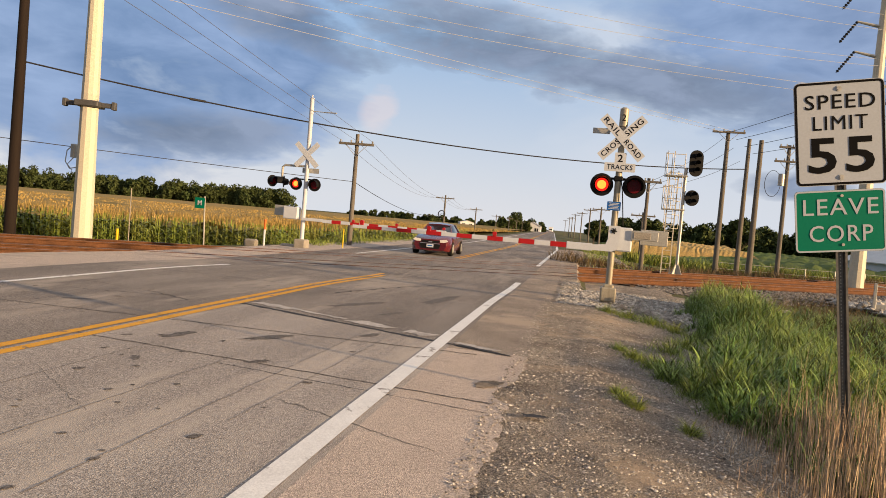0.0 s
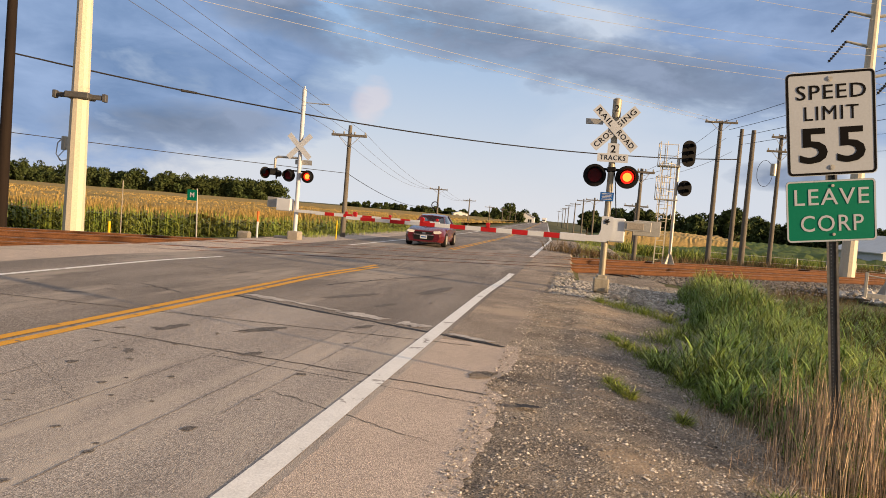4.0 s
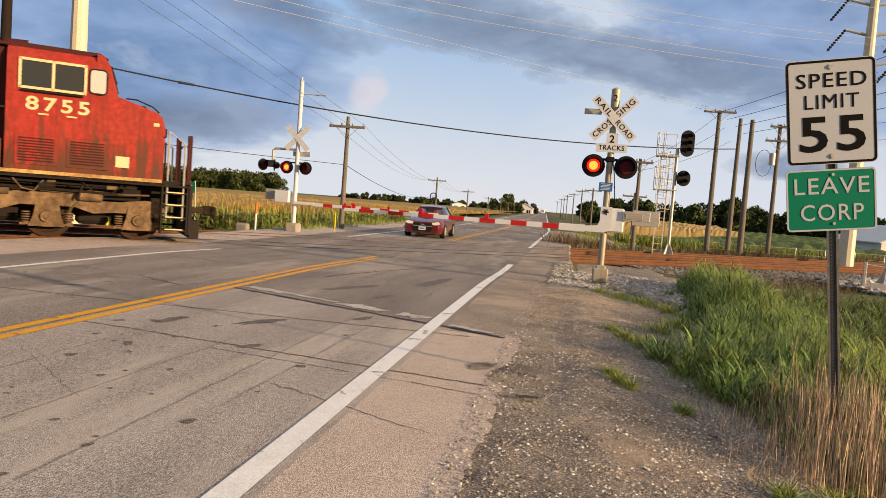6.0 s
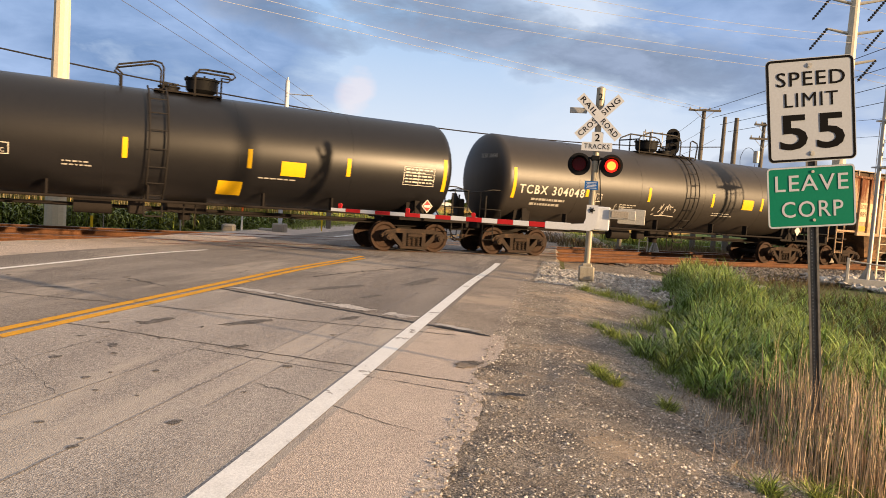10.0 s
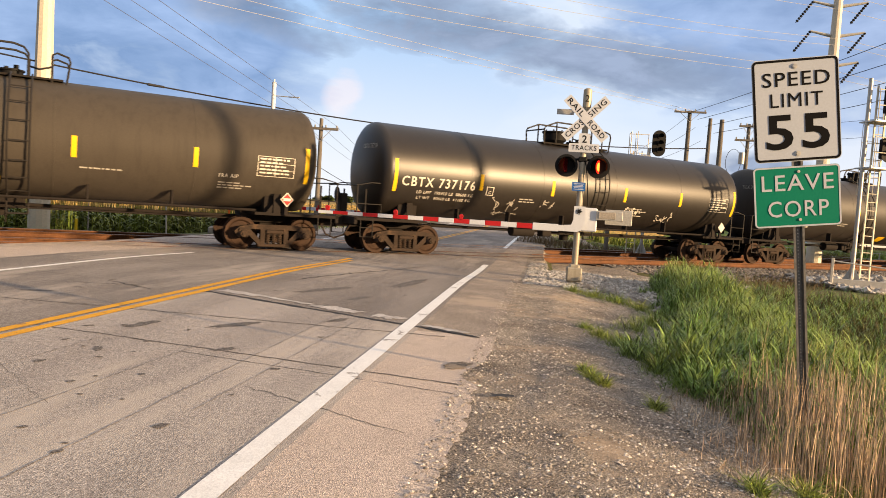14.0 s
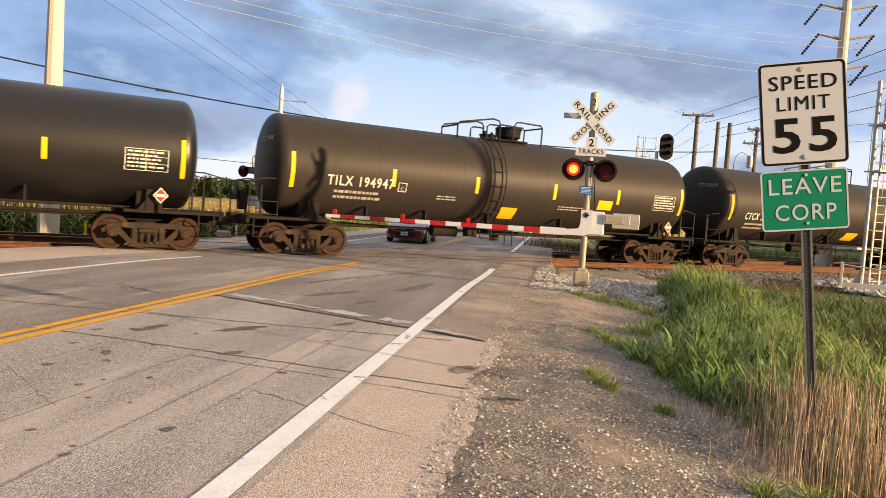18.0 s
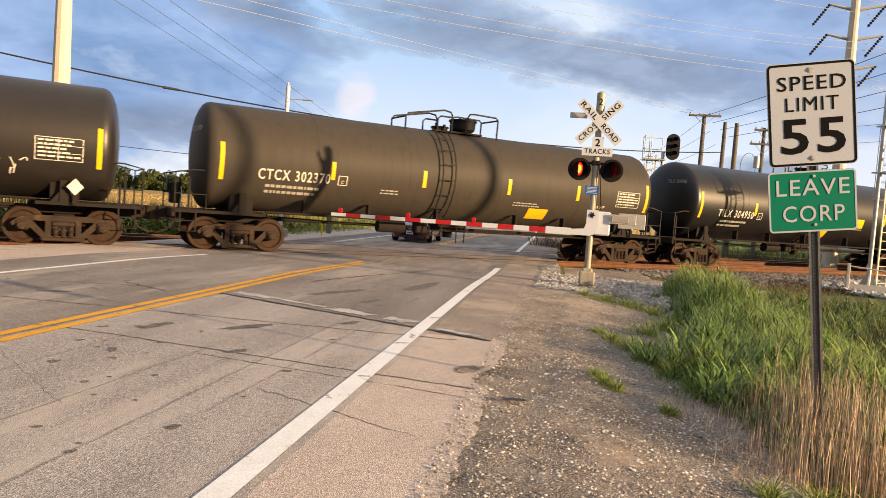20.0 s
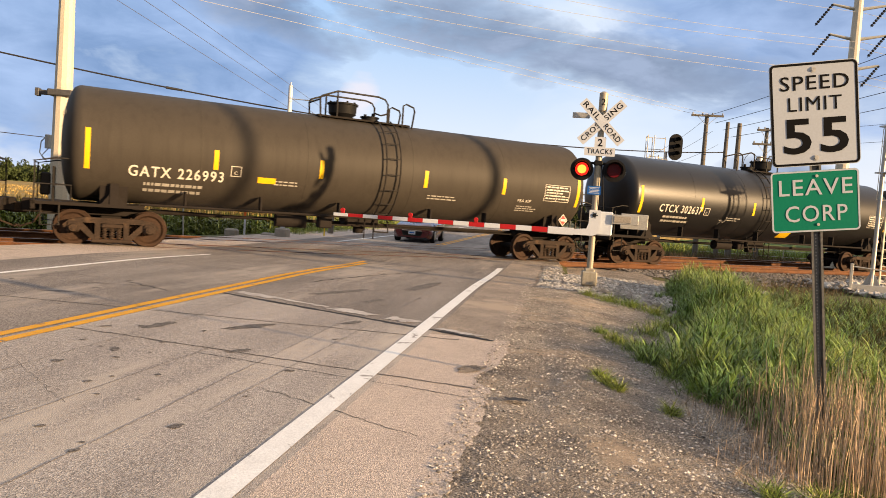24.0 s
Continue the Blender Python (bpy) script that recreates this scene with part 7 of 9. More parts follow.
marker("marker_post", "white marker post with orange top", -12.69, 27.5, -0.5, 0.9, 0.042, M["white"], M["orange"])
marker("marker_post", "short yellow marker post", -16.86, 23.84, -0.6, 0.17, 0.05, M["yellow"])
marker("marker_post", "thin pale marker pole", -16.54, 24.06, -0.6, 1.72, 0.02, M["concrete"])
marker("marker_post", "thin leaning yellow stake", -10.3, 30.5, -0.4, 0.75, 0.03, M["yellow"])
ms = thing("milepost_sign", "small green sign with a white letter on a thin post", "sign", pose(-14.45, 25.65, -0.6))
m = Mesh()
m.cyl((0.1, 0.03, 0), (0.0, 0.03, 2.25), 0.03, n=8)
part("post", m, M["galv"], ms)
pm = part("sign_panel", plate_mesh(0.42, 0.42, 0.004, 0.02), M["sign_green"], ms, "green panel", pose(-0.18, 0, 1.98))
lettering("lettering", "M", 0.26, M["white"], pm, Matrix.Translation((0, -0.004, 0)) @ FACE, "", bold=0.006)
for x, y, s, mat, lb in ((-13.2, 27.4, (0.5, 0.5, 0.42), M["concrete"], "squat pale concrete block"), (-11.75, 27.9, (0.7, 0.5, 0.34), M["concrete"], "grey concrete block beside the mast")):
    m = Mesh()
    m.box((0, 0, s[2] / 2), s, 0.06)
    thing("concrete_block", lb, "concrete block", pose(x, y, -0.35, 0, 0, 12), mesh=m, mat=mat)


def signal_head(parent, x, y, z, w, h, lamps, facing, label):
    """A railway colour light head: oval backing with hooded lamps."""
    m = Mesh()
    pts = []
    r = w / 2
    for cz, a0 in ((h / 2 - r, 0), (-(h / 2 - r), 180)):
        for k in range(13):
            a = radians(a0 + 15 * k)
            pts.append((r * math.cos(a), cz + r * math.sin(a)))
    m.prism(pts, 0, 0.03)
    hd = part("signal_head", m, M["black"], parent, label, pose(x, y, z, 0, 0, facing))
    b = Mesh()
    b.box((0, 0.16, 0), (w * 0.6, 0.28, h * 0.72), 0.03)
    part("signal_case", b, M["black"], hd)
    for k in range(lamps):
        zz = (k - (lamps - 1) / 2) * 0.33
        c = Mesh()
        c.cyl((0, 0, zz), (0, -0.03, zz), 0.11, n=16)
        for q in range(10):
            a0, a1 = radians(-10 + 20 * q), radians(-10 + 20 * (q + 1))
            c.quad((0.13 * math.cos(a0), 0, zz + 0.13 * math.sin(a0)), (0.13 * math.cos(a1), 0, zz + 0.13 * math.sin(a1)), (0.13 * math.cos(a1), -0.28, zz + 0.13 * math.sin(a1)), (0.13 * math.cos(a0), -0.28, zz + 0.13 * math.sin(a0)))
        part("lamp_hood", c, M["black"], hd)
    return hd


def lattice_signal(x, y, z, height, facing, heads, label):
    """A railway signal mast with a caged ladder and platforms."""
    sg = thing("railway_signal", label, "railway signal", pose(x, y, z, 0, 0, facing))
    m = Mesh()
    m.cyl((0, 0, 0), (0, 0, height), 0.075, n=14)
    m.box((0, 0, 0.1), (0.6, 0.6, 0.2), 0.03)
    for k in range(4):
        a = math.pi / 2 * k + 0.78
        m.prism([(0.08, 0.2), (0.34, 0.2), (0.08, 0.75)], -0.012, 0.012, "xz", pose(0, 0, 0, 0, 0, math.degrees(a)))
    part("mast", m, M["galv"], sg, "galvanised mast")
    m = Mesh()
    for dx in (-0.72, -0.32):
        m.box((dx, 0.0, height * 0.48), (0.05, 0.05, height * 0.98))
    k = 0.4
    while k < height - 0.2:
        m.tube([(-0.72, 0, k), (-0.32, 0, k)], 0.014)
        k += 0.31
    part("ladder", m, M["pole_steel"], sg, "pale steel ladder")
    for pz in heads:
        m = Mesh()
        m.box((-0.42, 0.1, pz), (1.0, 0.8, 0.05))
        part("platform", m, M["galv"], sg)
        m = Mesh()
        for z2 in (0.55, 1.1):
            m.tube([(-0.9, -0.3, pz + z2), (-0.9, 0.5, pz + z2), (0.0, 0.5, pz + z2)], 0.018)
        for px, py in ((-0.9, -0.3), (-0.9, 0.5), (-0.6, 0.5), (0.0, 0.5), (-0.6, -0.3)):
            m.tube([(px, py, pz), (px, py, pz + 1.15)], 0.018)
        part("platform_rail", m, M["pole_steel"], sg, "platform handrail")
    m = Mesh()
    for q in range(5):
        zz = height * 0.45 + q * 0.65
        m.tube([(-0.72, 0, zz), (-0.85, -0.4, zz), (-0.52, -0.62, zz), (-0.19, -0.4, zz), (-0.32, 0, zz)], 0.012)
    for px, py in ((-0.85, -0.4), (-0.52, -0.62), (-0.19, -0.4)):
        m.tube([(px, py, height * 0.45), (px, py, height * 0.45 + 2.6)], 0.012)
    part("ladder_cage", m, M["pole_steel"], sg, "ladder safety cage")
    return sg


far_sig = lattice_signal(4.75, 35.5, -0.35, 5.3, 0, (3.3, 4.9), "galvanised railway signal with caged ladder and two black heads")
signal_head(far_sig, 0.42, -0.1, 5.55, 0.66, 1.25, 3, 12, "black oval signal head")
signal_head(far_sig, 0.38, -0.1, 3.9, 0.66, 0.75, 2, 12, "smaller black signal head")
near_sig = lattice_signal(11.35, 28.0, -0.5, 7.66, 198, (4.41, 6.09), "galvanised railway signal beside the near track")
signal_head(near_sig, -0.75, 0.35, 6.93, 0.74, 1.4, 3, 180, "black oval signal head")
signal_head(near_sig, -0.75, 0.35, 5.14, 0.74, 1.0, 2, 180, "black signal head")
m = Mesh()
m.box((0, 0, 0.25), (2.6, 0.06, 0.5), 0.01)
m.box((0, 0.03, 0.5), (2.6, 0.12, 0.04), 0.01)
wl = thing("retaining_panel", "grey steel retaining panel at the signal base", "retaining panel", pose(11.6, 27.1, -0.66, 0, 0, -8), mesh=m, mat=M["galv"])
for x in (-1.25, 1.2):
    p = Mesh()
    p.box((x, -0.05, 0.5), (0.10, 0.08, 1.5), 0.01)
    part("upright", p, M["galv"], wl)
p = Mesh()
p.tube([(-1.25, -0.05, 1.15), (1.2, -0.05, 0.95)], 0.025)
part("rail", p, M["galv"], wl)
# ---- poles and wires ----
def wood_pole(x, y, z0, z1, r, label, arms=(), mat="wood", lean=0.0, insul=True, group="utility poles"):
    ob = thing("utility_pole", label, "utility pole", pose(x, y, z0, 0, lean, 0), group=group)
    h = z1 - z0
    m = Mesh()
    m.cyl((0, 0, -0.3), (0, 0, h), r, r * 0.68, n=14)
    part("pole", m, M[mat], ob)
    for az, w, ang in arms:
        am = Mesh()
        am.box((0, -r, h + az), (w, 0.10, 0.12), 0.01)
        a = part("crossarm", am, M[mat], ob, "", pose(0, 0, 0, 0, 0, ang))
        if insul:
            for k in range(4):
                xi = -w / 2 + 0.08 + (w - 0.16) * k / 3
                im = Mesh()
                im.lathe([(0.02, 0), (0.05, 0.03), (0.03, 0.06), (0.05, 0.09), (0.02, 0.13)], "z", (xi, -r, h + az + 0.06), n=8)
                part("insulator", im, M["galv"], a)
        br = Mesh()
        br.tube([(-w * 0.3, -r, h + az - 0.05), (0, -r, h + az - 0.6)], 0.015)
        br.tube([(w * 0.3, -r, h + az - 0.05), (0, -r, h + az - 0.6)], 0.015)
        part("brace", br, M["galv"], a)
    return ob


wood_pole(-19.60, 21.75, -0.9, 11.5, 0.20, "dark creosoted wooden pole beside the track", mat="wood_dark", lean=0.4)
wood_pole(-10.98, 33.5, -0.5, 5.35, 0.13, "weathered wooden pole with a crossarm", ((-0.5, 1.75, 4),))
wood_pole(-16.73, 88, -1.0, 4.7, 0.14, "far wooden pole with a crossarm and a coil of cable", ((-0.4, 2.3, 4),))
for x, y, top in ((-18.8, 130, 4.4), (-19.8, 172, 4.0), (-20.8, 215, 4.2), (-22.5, 262, 4.0), (-24.2, 310, 4.0)):
    wood_pole(x, y, -1.0, top, 0.14, "far wooden pole with a crossarm", ((-0.4, 2.3, 4),))
m = Mesh()
m.tube([(0.42 * math.cos(math.pi * k / 10), 0, 0.42 * math.sin(math.pi * k / 10)) for k in range(21)], 0.06)
thing("cable_coil", "black coil of spare cable hung on a pole", "cable coil", pose(-17.0, 87.7, 2.3), mesh=m, mat=M["wire"])
wood_pole(8.40, 46, -0.9, 8.4, 0.17, "tall weathered wooden pole with a crossarm", ((-0.1, 1.9, 0),))
wood_pole(9.63, 46, -0.9, 7.99, 0.16, "tall bare wooden pole", (), lean=0.2)
wood_pole(10.35, 46, -0.9, 7.95, 0.19, "stout bare wooden pole", ())
p4 = wood_pole(11.95, 46, -0.9, 7.75, 0.15, "wooden pole with crossarm and transformer", ((-0.15, 1.2, 0), (-1.0, 1.6, 0)))
m = Mesh()
m.cyl((-0.3, -0.1, 6.2), (-0.3, -0.1, 6.9), 0.18, n=14)
part("transformer", m, M["galv"], p4, "grey transformer can")
m = Mesh()
m.tube([(-0.75 + 0.45 * math.cos(math.pi * k / 8), 0, 6.3 + 0.8 * math.sin(math.pi * k / 8)) for k in range(17)], 0.015)
part("cable_loop", m, M["wire"], p4)
wood_pole(3.35, 38.5, -0.8, 4.6, 0.12, "wooden pole with transformers behind the signal", ((-0.2, 1.3, 0),))
for x, y, top in ((2.2, 62, 3.6), (-0.6, 85, 4.6), (-1.5, 110, 5.2), (-2.6, 140, 5.4), (-4.0, 175, 5.8), (-5.0, 205, 5.6), (-6.2, 240, 6.0), (-8.6, 300, 6.0)):
    wood_pole(x + 3.0, y, -0.9, top, 0.13, "far wooden roadside pole", ((-0.3, 2.0, 0),))


def steel_pole(x, y, z0, h, r, label, arms, face):
    """A tall tapered twelve-sided steel pole."""
    ob = thing("steel_power_pole", label, "power pole", pose(x, y, z0, 0, 0, face))
    m = Mesh()
    m.cyl((0, 0, -0.5), (0, 0, h), r, r * 0.42, n=12)
    part("pole", m, M["pole_steel"], ob, "pale faceted steel shaft", smooth=10)
    for z, l, sgn in arms:
        a = Mesh()
        a.cyl((0, 0, z - 0.15), (sgn * l, 0, z + 0.12), 0.10, 0.06, n=8)
        ar = part("arm", a, M["galv"], ob, "steel arm")
        i = Mesh()
        for k in range(9):
            q = k / 9
            i.cyl((sgn * l - 0.8 * q, 0, z + 0.1 - 1.15 * q), (sgn * l - 0.8 * (q + 0.05), 0, z + 0.1 - 1.15 * (q + 0.05)), 0.075, n=8)
        i.tube([(sgn * l, 0, z + 0.1), (sgn * l - 0.8, 0, z - 1.05)], 0.02)
        part("insulator_string", i, M["black"], ar, "slanting insulator string")
    return ob


left_pole = steel_pole(-17.80, 23.12, -0.6, 17.0, 0.38, "pale tapered steel power pole with a band bracket", ((12.0, 1.6, 1), (13.8, 1.6, -1), (15.6, 1.6, 1)), PHI)
m = Mesh()
m.box((0, 0, 5.22), (1.75, 0.16, 0.17), 0.02)
m.box((0, 0, 5.22), (0.82, 0.82, 0.22), 0.03)
for x in (-0.85, 0.85):
    m.box((x, 0, 5.22), (0.14, 0.24, 0.28), 0.02)
part("bracket", m, M["bracket"], left_pole, "dull grey band bracket", pose(0, 0, 0, 0, 0, -20))
m = Mesh()
m.box((-0.55, 0, 3.5), (0.16, 0.2, 0.5), 0.02)
m.tube([(-0.55, 0, 3.75), (-0.85, 0, 3.5), (-0.9, 0, 3.1), (-0.7, 0, 2.85), (-0.4, 0, 2.9)], 0.02)
m.tube([(-0.55, 0.05, 3.3), (-0.8, 0, 3.0), (-0.6, 0, 2.8)], 0.015)
part("junction_box", m, M["galv"], left_pole, "grey box with looping cable", pose(0, 0, 0, 0, 0, -40))
right_pole = steel_pole(14.95, 42.0, -0.9, 19.0, 0.42, "pale tapered steel power pole with insulator arms", ((11.6, 1.3, 1), (13.2, 1.3, -1), (13.2, 1.5, 1), (14.8, 1.3, -1), (14.8, 1.5, 1), (16.6, 1.3, -1)), 0)


def wire(name, label, a, b, sag, r, mat, n=24):
    a, b = Vector(a), Vector(b)
    pts = [a.lerp(b, k / n) - Vector((0, 0, 4 * sag * (k / n) * (1 - k / n))) for k in range(n + 1)]
    m = Mesh()
    m.tube(pts, r, 5)
    return thing(name, label, "overhead wire", mesh=m, mat=mat, group="overhead wires")


wire("cable", "thick black overhead cable across the road", (-19.58, 21.7, 5.8), (9.63, 46, 6.15), 0.95, 0.030, M["wire"])
m = Mesh()
m.cyl((-0.3, 0, 0), (0.3, 0, 0), 0.055, 0.045, n=10)
thing("cable_splice", "black splice case on the overhead cable", "splice case", Matrix.Translation((-14.96, 25.54, 5.35)) @ pose(0, 0, 0, 0, 2, 40), mesh=m, mat=M["wire"])
wire("cable", "thin grey overhead cable", (-30, 8, 3.4), (-10.98, 33.5, 3.02), 0.12, 0.014, M["wire"])
wire("cable", "thin grey overhead cable past the crossing", (-10.98, 33.5, 3.02), (-16.73, 88, 2.5), 0.9, 0.016, M["wire"])
for dx in (-0.8, 0.0, 0.8):
    wire("power_wire", "thin overhead power wire beside the road", (-10.98 + dx, -16, 9.1), (-10.98 + dx, 33.45, 5.0), 0.05, 0.007, M["wire_thin"])
    wire("power_wire", "thin overhead power wire past the crossing", (-10.98 + dx, 33.45, 5.0), (-16.73 + dx, 88, 4.4), 0.9, 0.008, M["wire_thin"])
    wire("power_wire", "thin far power wire", (-16.73 + dx, 88, 4.4), (-18.8 + dx, 130, 4.1), 0.7, 0.010, M["wire_thin"])
for za, bx, zb, sag in ((9.75, 15.24, 9.89, 0.45), (10.25, 15.2, 10.28, 0.45), (11.25, 15.28, 11.69, 0.75), (12.25, 15.25, 12.05, 0.9), (14.6, 15.2, 13.6, 0.9), (15.6, 15.2, 14.4, 0.9)):
    wire("bright_wire", "bright high-voltage overhead wire strand", (-17.8, 23.1, za), (bx, 42, zb), sag, 0.0095, M["wire_bright"])
    wire("bright_wire", "bright high-voltage wire strand towards the next pole", (bx, 42, zb), (60, 60, zb), 1.0, 0.012, M["wire_bright"])
for za, bx, zb in ((9.0, 8.29, 8.29), (9.5, 8.74, 8.39)):
    wire("bright_wire", "bright overhead wire strand to the wooden poles", (-17.8, 23.1, za), (bx, 46, zb), 0.05, 0.0095, M["wire_bright"])
for k in range(4):
    wire("power_wire", "black overhead wire running along the poles", (8.4 + 0.5 * k, 46, 8.3 - 0.4 * k), (15.5 + 1.1 * k, 14, 9.6 - 0.55 * k), 0.3, 0.014, M["wire"])
for k in range(3):
    wire("power_wire", "thin black wire between the far poles", (8.4 + 0.4 * k, 46, 8.2 - 0.8 * k), (3.35, 38.5, 4.4 - 0.2 * k), 0.25, 0.010, M["wire"])
    wire("power_wire", "thin black wire along the far poles", (3.35, 38.5, 4.4 - 0.2 * k), (5.2, 62, 3.4 - 0.2 * k), 0.2, 0.010, M["wire"])
for k in range(2):
    wire("power_wire", "thin wire between wooden poles", (11.95, 46, 7.5 - 0.9 * k), (24, 30, 8.2 - 0.9 * k), 0.3, 0.010, M["wire"])
    wire("power_wire", "wire over the road beside the camera", (-13.0, 7.2 - 1.5 * k, 6.5), (14, 5.3 - 1.7 * k, 7.0), 0.4, 0.012, M["wire"])
# poles beside the camera, known by the shadows that they throw on the train
def shade_pole(s, off, dist, top, label, arms=()):
    p = on_track(s, off) + Vector((SUN_TO.x, SUN_TO.y, 0)).normalized() * dist
    wood_pole(p.x, p.y, -0.8, top, 0.19, label, arms, group="")


shade_pole(-11.7, 1.5, 27.0, 11.5, "wooden pole standing behind the viewpoint")
shade_pole(-3.8, 1.5, 20.5, 11.0, "wooden pole standing beside the near track")
# ---- plants, fields and distance ----
M["grass"] = material("green_grass_blade", (0.13, 0.21, 0.034), 0.5, vary=0.8, scale=0.9, fine=12, bump=0, tint=(0.34, 0.35, 0.085), island=0.85, spec=0.25)
M["grass_leaf"] = material("broad_grass_leaf", (0.115, 0.215, 0.045), 0.45, vary=0.75, scale=0.7, fine=12, bump=0, tint=(0.28, 0.35, 0.085), island=0.7, spec=0.3)
M["reed"] = material("dry_reed_stalk", (0.60, 0.48, 0.34), 0.7, vary=0.7, scale=2.5, fine=12, bump=0, tint=(0.36, 0.22, 0.14), island=0.6)
M["ditch"] = material("dark_ditch_weed", (0.075, 0.085, 0.03), 0.7, vary=0.7, scale=1.2, fine=12, bump=0, tint=(0.16, 0.10, 0.05), island=0.6, spec=0.1)
M["weed"] = material("brown_weed", (0.15, 0.10, 0.055), 0.8, vary=0.5, scale=2, fine=12, bump=0, tint=(0.10, 0.09, 0.04), island=0.4)
M["corn_leaf"] = material("corn_leaf", (0.15, 0.21, 0.035), 0.5, vary=0.5, scale=0.5, fine=10, bump=0, tint=(0.30, 0.26, 0.07), island=0.6)
M["tassel"] = material("tan_corn_tassel", (0.40, 0.28, 0.10), 0.8, vary=0.5, scale=0.3, fine=10, bump=0, tint=(0.28, 0.21, 0.07), island=0.35)
M["tree_leaf"] = material("tree_leaves", (0.055, 0.08, 0.03), 0.8, vary=0.5, scale=0.15, fine=4, bump=0, tint=(0.085, 0.09, 0.035), island=0.4, spec=0.05)
M["bark"] = material("tree_bark", (0.09, 0.07, 0.05), 0.9, vary=0.5, scale=3, fine=20)
M["dry_grass"] = material("dry_tan_grass", (0.42, 0.29, 0.12), 0.9, vary=0.6, scale=0.6, fine=9, bump=0.3, tint=(0.30, 0.24, 0.09), island=0.3)


def mesh_object(name, vs, fs, mat, label, category, kind="stuff"):
    me = bpy.data.meshes.new(name)
    me.from_pydata(vs.tolist() if hasattr(vs, "tolist") else vs, [], fs.tolist() if hasattr(fs, "tolist") else fs)
    me.materials.append(mat)
    return tagged(new(name, me), label, category, "", kind)


def blades(base, height, width, lean, rg, seg=3):
    """Curved grass blades: arrays of vertices and faces."""
    n = len(base)
    a = rg.random(n) * 2 * math.pi
    d = np.stack([np.cos(a), np.sin(a), np.zeros(n)], 1)
    b = rg.random(n) * 2 * math.pi
    w = np.stack([np.cos(b), np.sin(b), np.zeros(n)], 1)
    vs = np.zeros((n, 2 * seg + 1, 3))
    for k in range(seg + 1):
        q = k / seg
        c = base + d * (lean * height * q ** 2)[:, None]
        c[:, 2] += height * (q - 0.18 * (lean * 1.4) * q ** 2)
        if k < seg:
            ww = (width * (1 - 0.55 * q))[:, None] * w / 2
            vs[:, 2 * k] = c - ww
            vs[:, 2 * k + 1] = c + ww
        else:
            vs[:, 2 * seg] = c
    fs = []
    o = (np.arange(n) * (2 * seg + 1))[:, None]
    for k in range(seg - 1):
        fs.append(o + np.array([[2 * k, 2 * k + 1, 2 * k + 3, 2 * k + 2]]))
    quads = np.concatenate(fs).tolist()
    tris = (o + np.array([[2 * seg - 2, 2 * seg - 1, 2 * seg]])).tolist()
    return vs.reshape(-1, 3), quads + tris


def scatter_grass(name, label, count, region, hgt, wid, lean, mat, seed, category="grass"):
    rg = np.random.default_rng(seed)
    pts, hs = [], []
    while len(pts) < count:
        x, y, k = region(rg)
        if k <= 0:
            continue
        pts.append((x, y, ground_z(x, y) - 0.03))
        hs.append(k)
    n = len(pts)
    hs = np.array(hs) * hgt * (0.55 + 0.7 * rg.random(n))
    vs, fs = blades(np.array(pts), hs, wid * (0.6 + 0.8 * rg.random(n)), lean * (0.3 + 1.2 * rg.random(n)), rg)
    return mesh_object(name, vs, fs, mat, label, category)


GRASS_EDGE = ((4.0, 1.6), (5.3, 1.6), (6.9, 1.5), (8.4, 1.45), (9.2, 1.55), (10.2, 1.85), (11.5, 2.25), (13.0, 2.5), (15.0, 2.65), (17.0, 2.85), (20.0, 3.05), (22.0, 3.3))


def edge_x(y):
    """The foot of the grass bank where it meets the gravel."""
    return float(np.interp(y, [a for a, b in GRASS_EDGE], [b for a, b in GRASS_EDGE])) + 0.16 * noise.noise((y * 0.75, 3.0, 0)) + 0.12 * noise.noise((y * 2.1, 8.0, 0))


def bank_end(y):
    """Where the grass bank drops away towards the ballast."""
    return 3.75 + 0.055 * max(0.0, y - 6.0) + 0.3 * noise.noise((y * 0.6, 33.0, 0))


def tall_zone(rg):
    """The lush bank of grass between the gravel and the ballast."""
    y = 5.3 + 15.7 * rg.random() ** 1.05
    a, b = edge_x(y), bank_end(y)
    x = a + rg.random() * (b - a)
    if off_track(x, y) < 4.6 or (y < 7.0 and x < 1.9 + 0.3 * rg.normal()):
        return x, y, 0
    clump = 0.5 + 0.6 * noise.noise((x * 1.1, y * 0.8, 5)) + 0.45 * noise.noise((x * 2.9, y * 2.4, 6))
    if rg.random() > 0.35 + 0.9 * clump:
        return x, y, 0
    top = 0.20 * (x - a + 0.35) - 0.02 - ground_z(x, y)
    k = min(0.8, top) * (1 - smooth(11.0, 16.0, y)) + (0.5 + 0.5 * smooth(0.0, 0.7, x - a)) * smooth(11.0, 16.0, y)
    k *= 1 - 0.3 * smooth(0.6, 0.0, b - x)
    return x, y, k * (0.80 + 0.40 * clump)


# low clumps that have crept into the gravel: x, y, spread
TUFTS = ((0.72, 14.7, 0.22), (1.1, 14.2, 0.3), (1.5, 13.8, 0.36), (1.9, 13.5, 0.4), (2.3, 13.2, 0.4), (0.68, 9.8, 0.12), (0.85, 9.4, 0.2), (1.05, 9.0, 0.28), (1.2, 8.5, 0.3), (1.4, 10.4, 0.36), (1.3, 7.6, 0.25), (1.45, 7.0, 0.25), (1.06, 6.1, 0.09), (0.56, 6.75, 0.11), (0.66, 6.6, 0.07), (0.5, 7.0, 0.06), (1.8, 11.4, 0.4), (1.4, 4.45, 0.12), (1.75, 4.6, 0.14), (2.1, 5.0, 0.14))


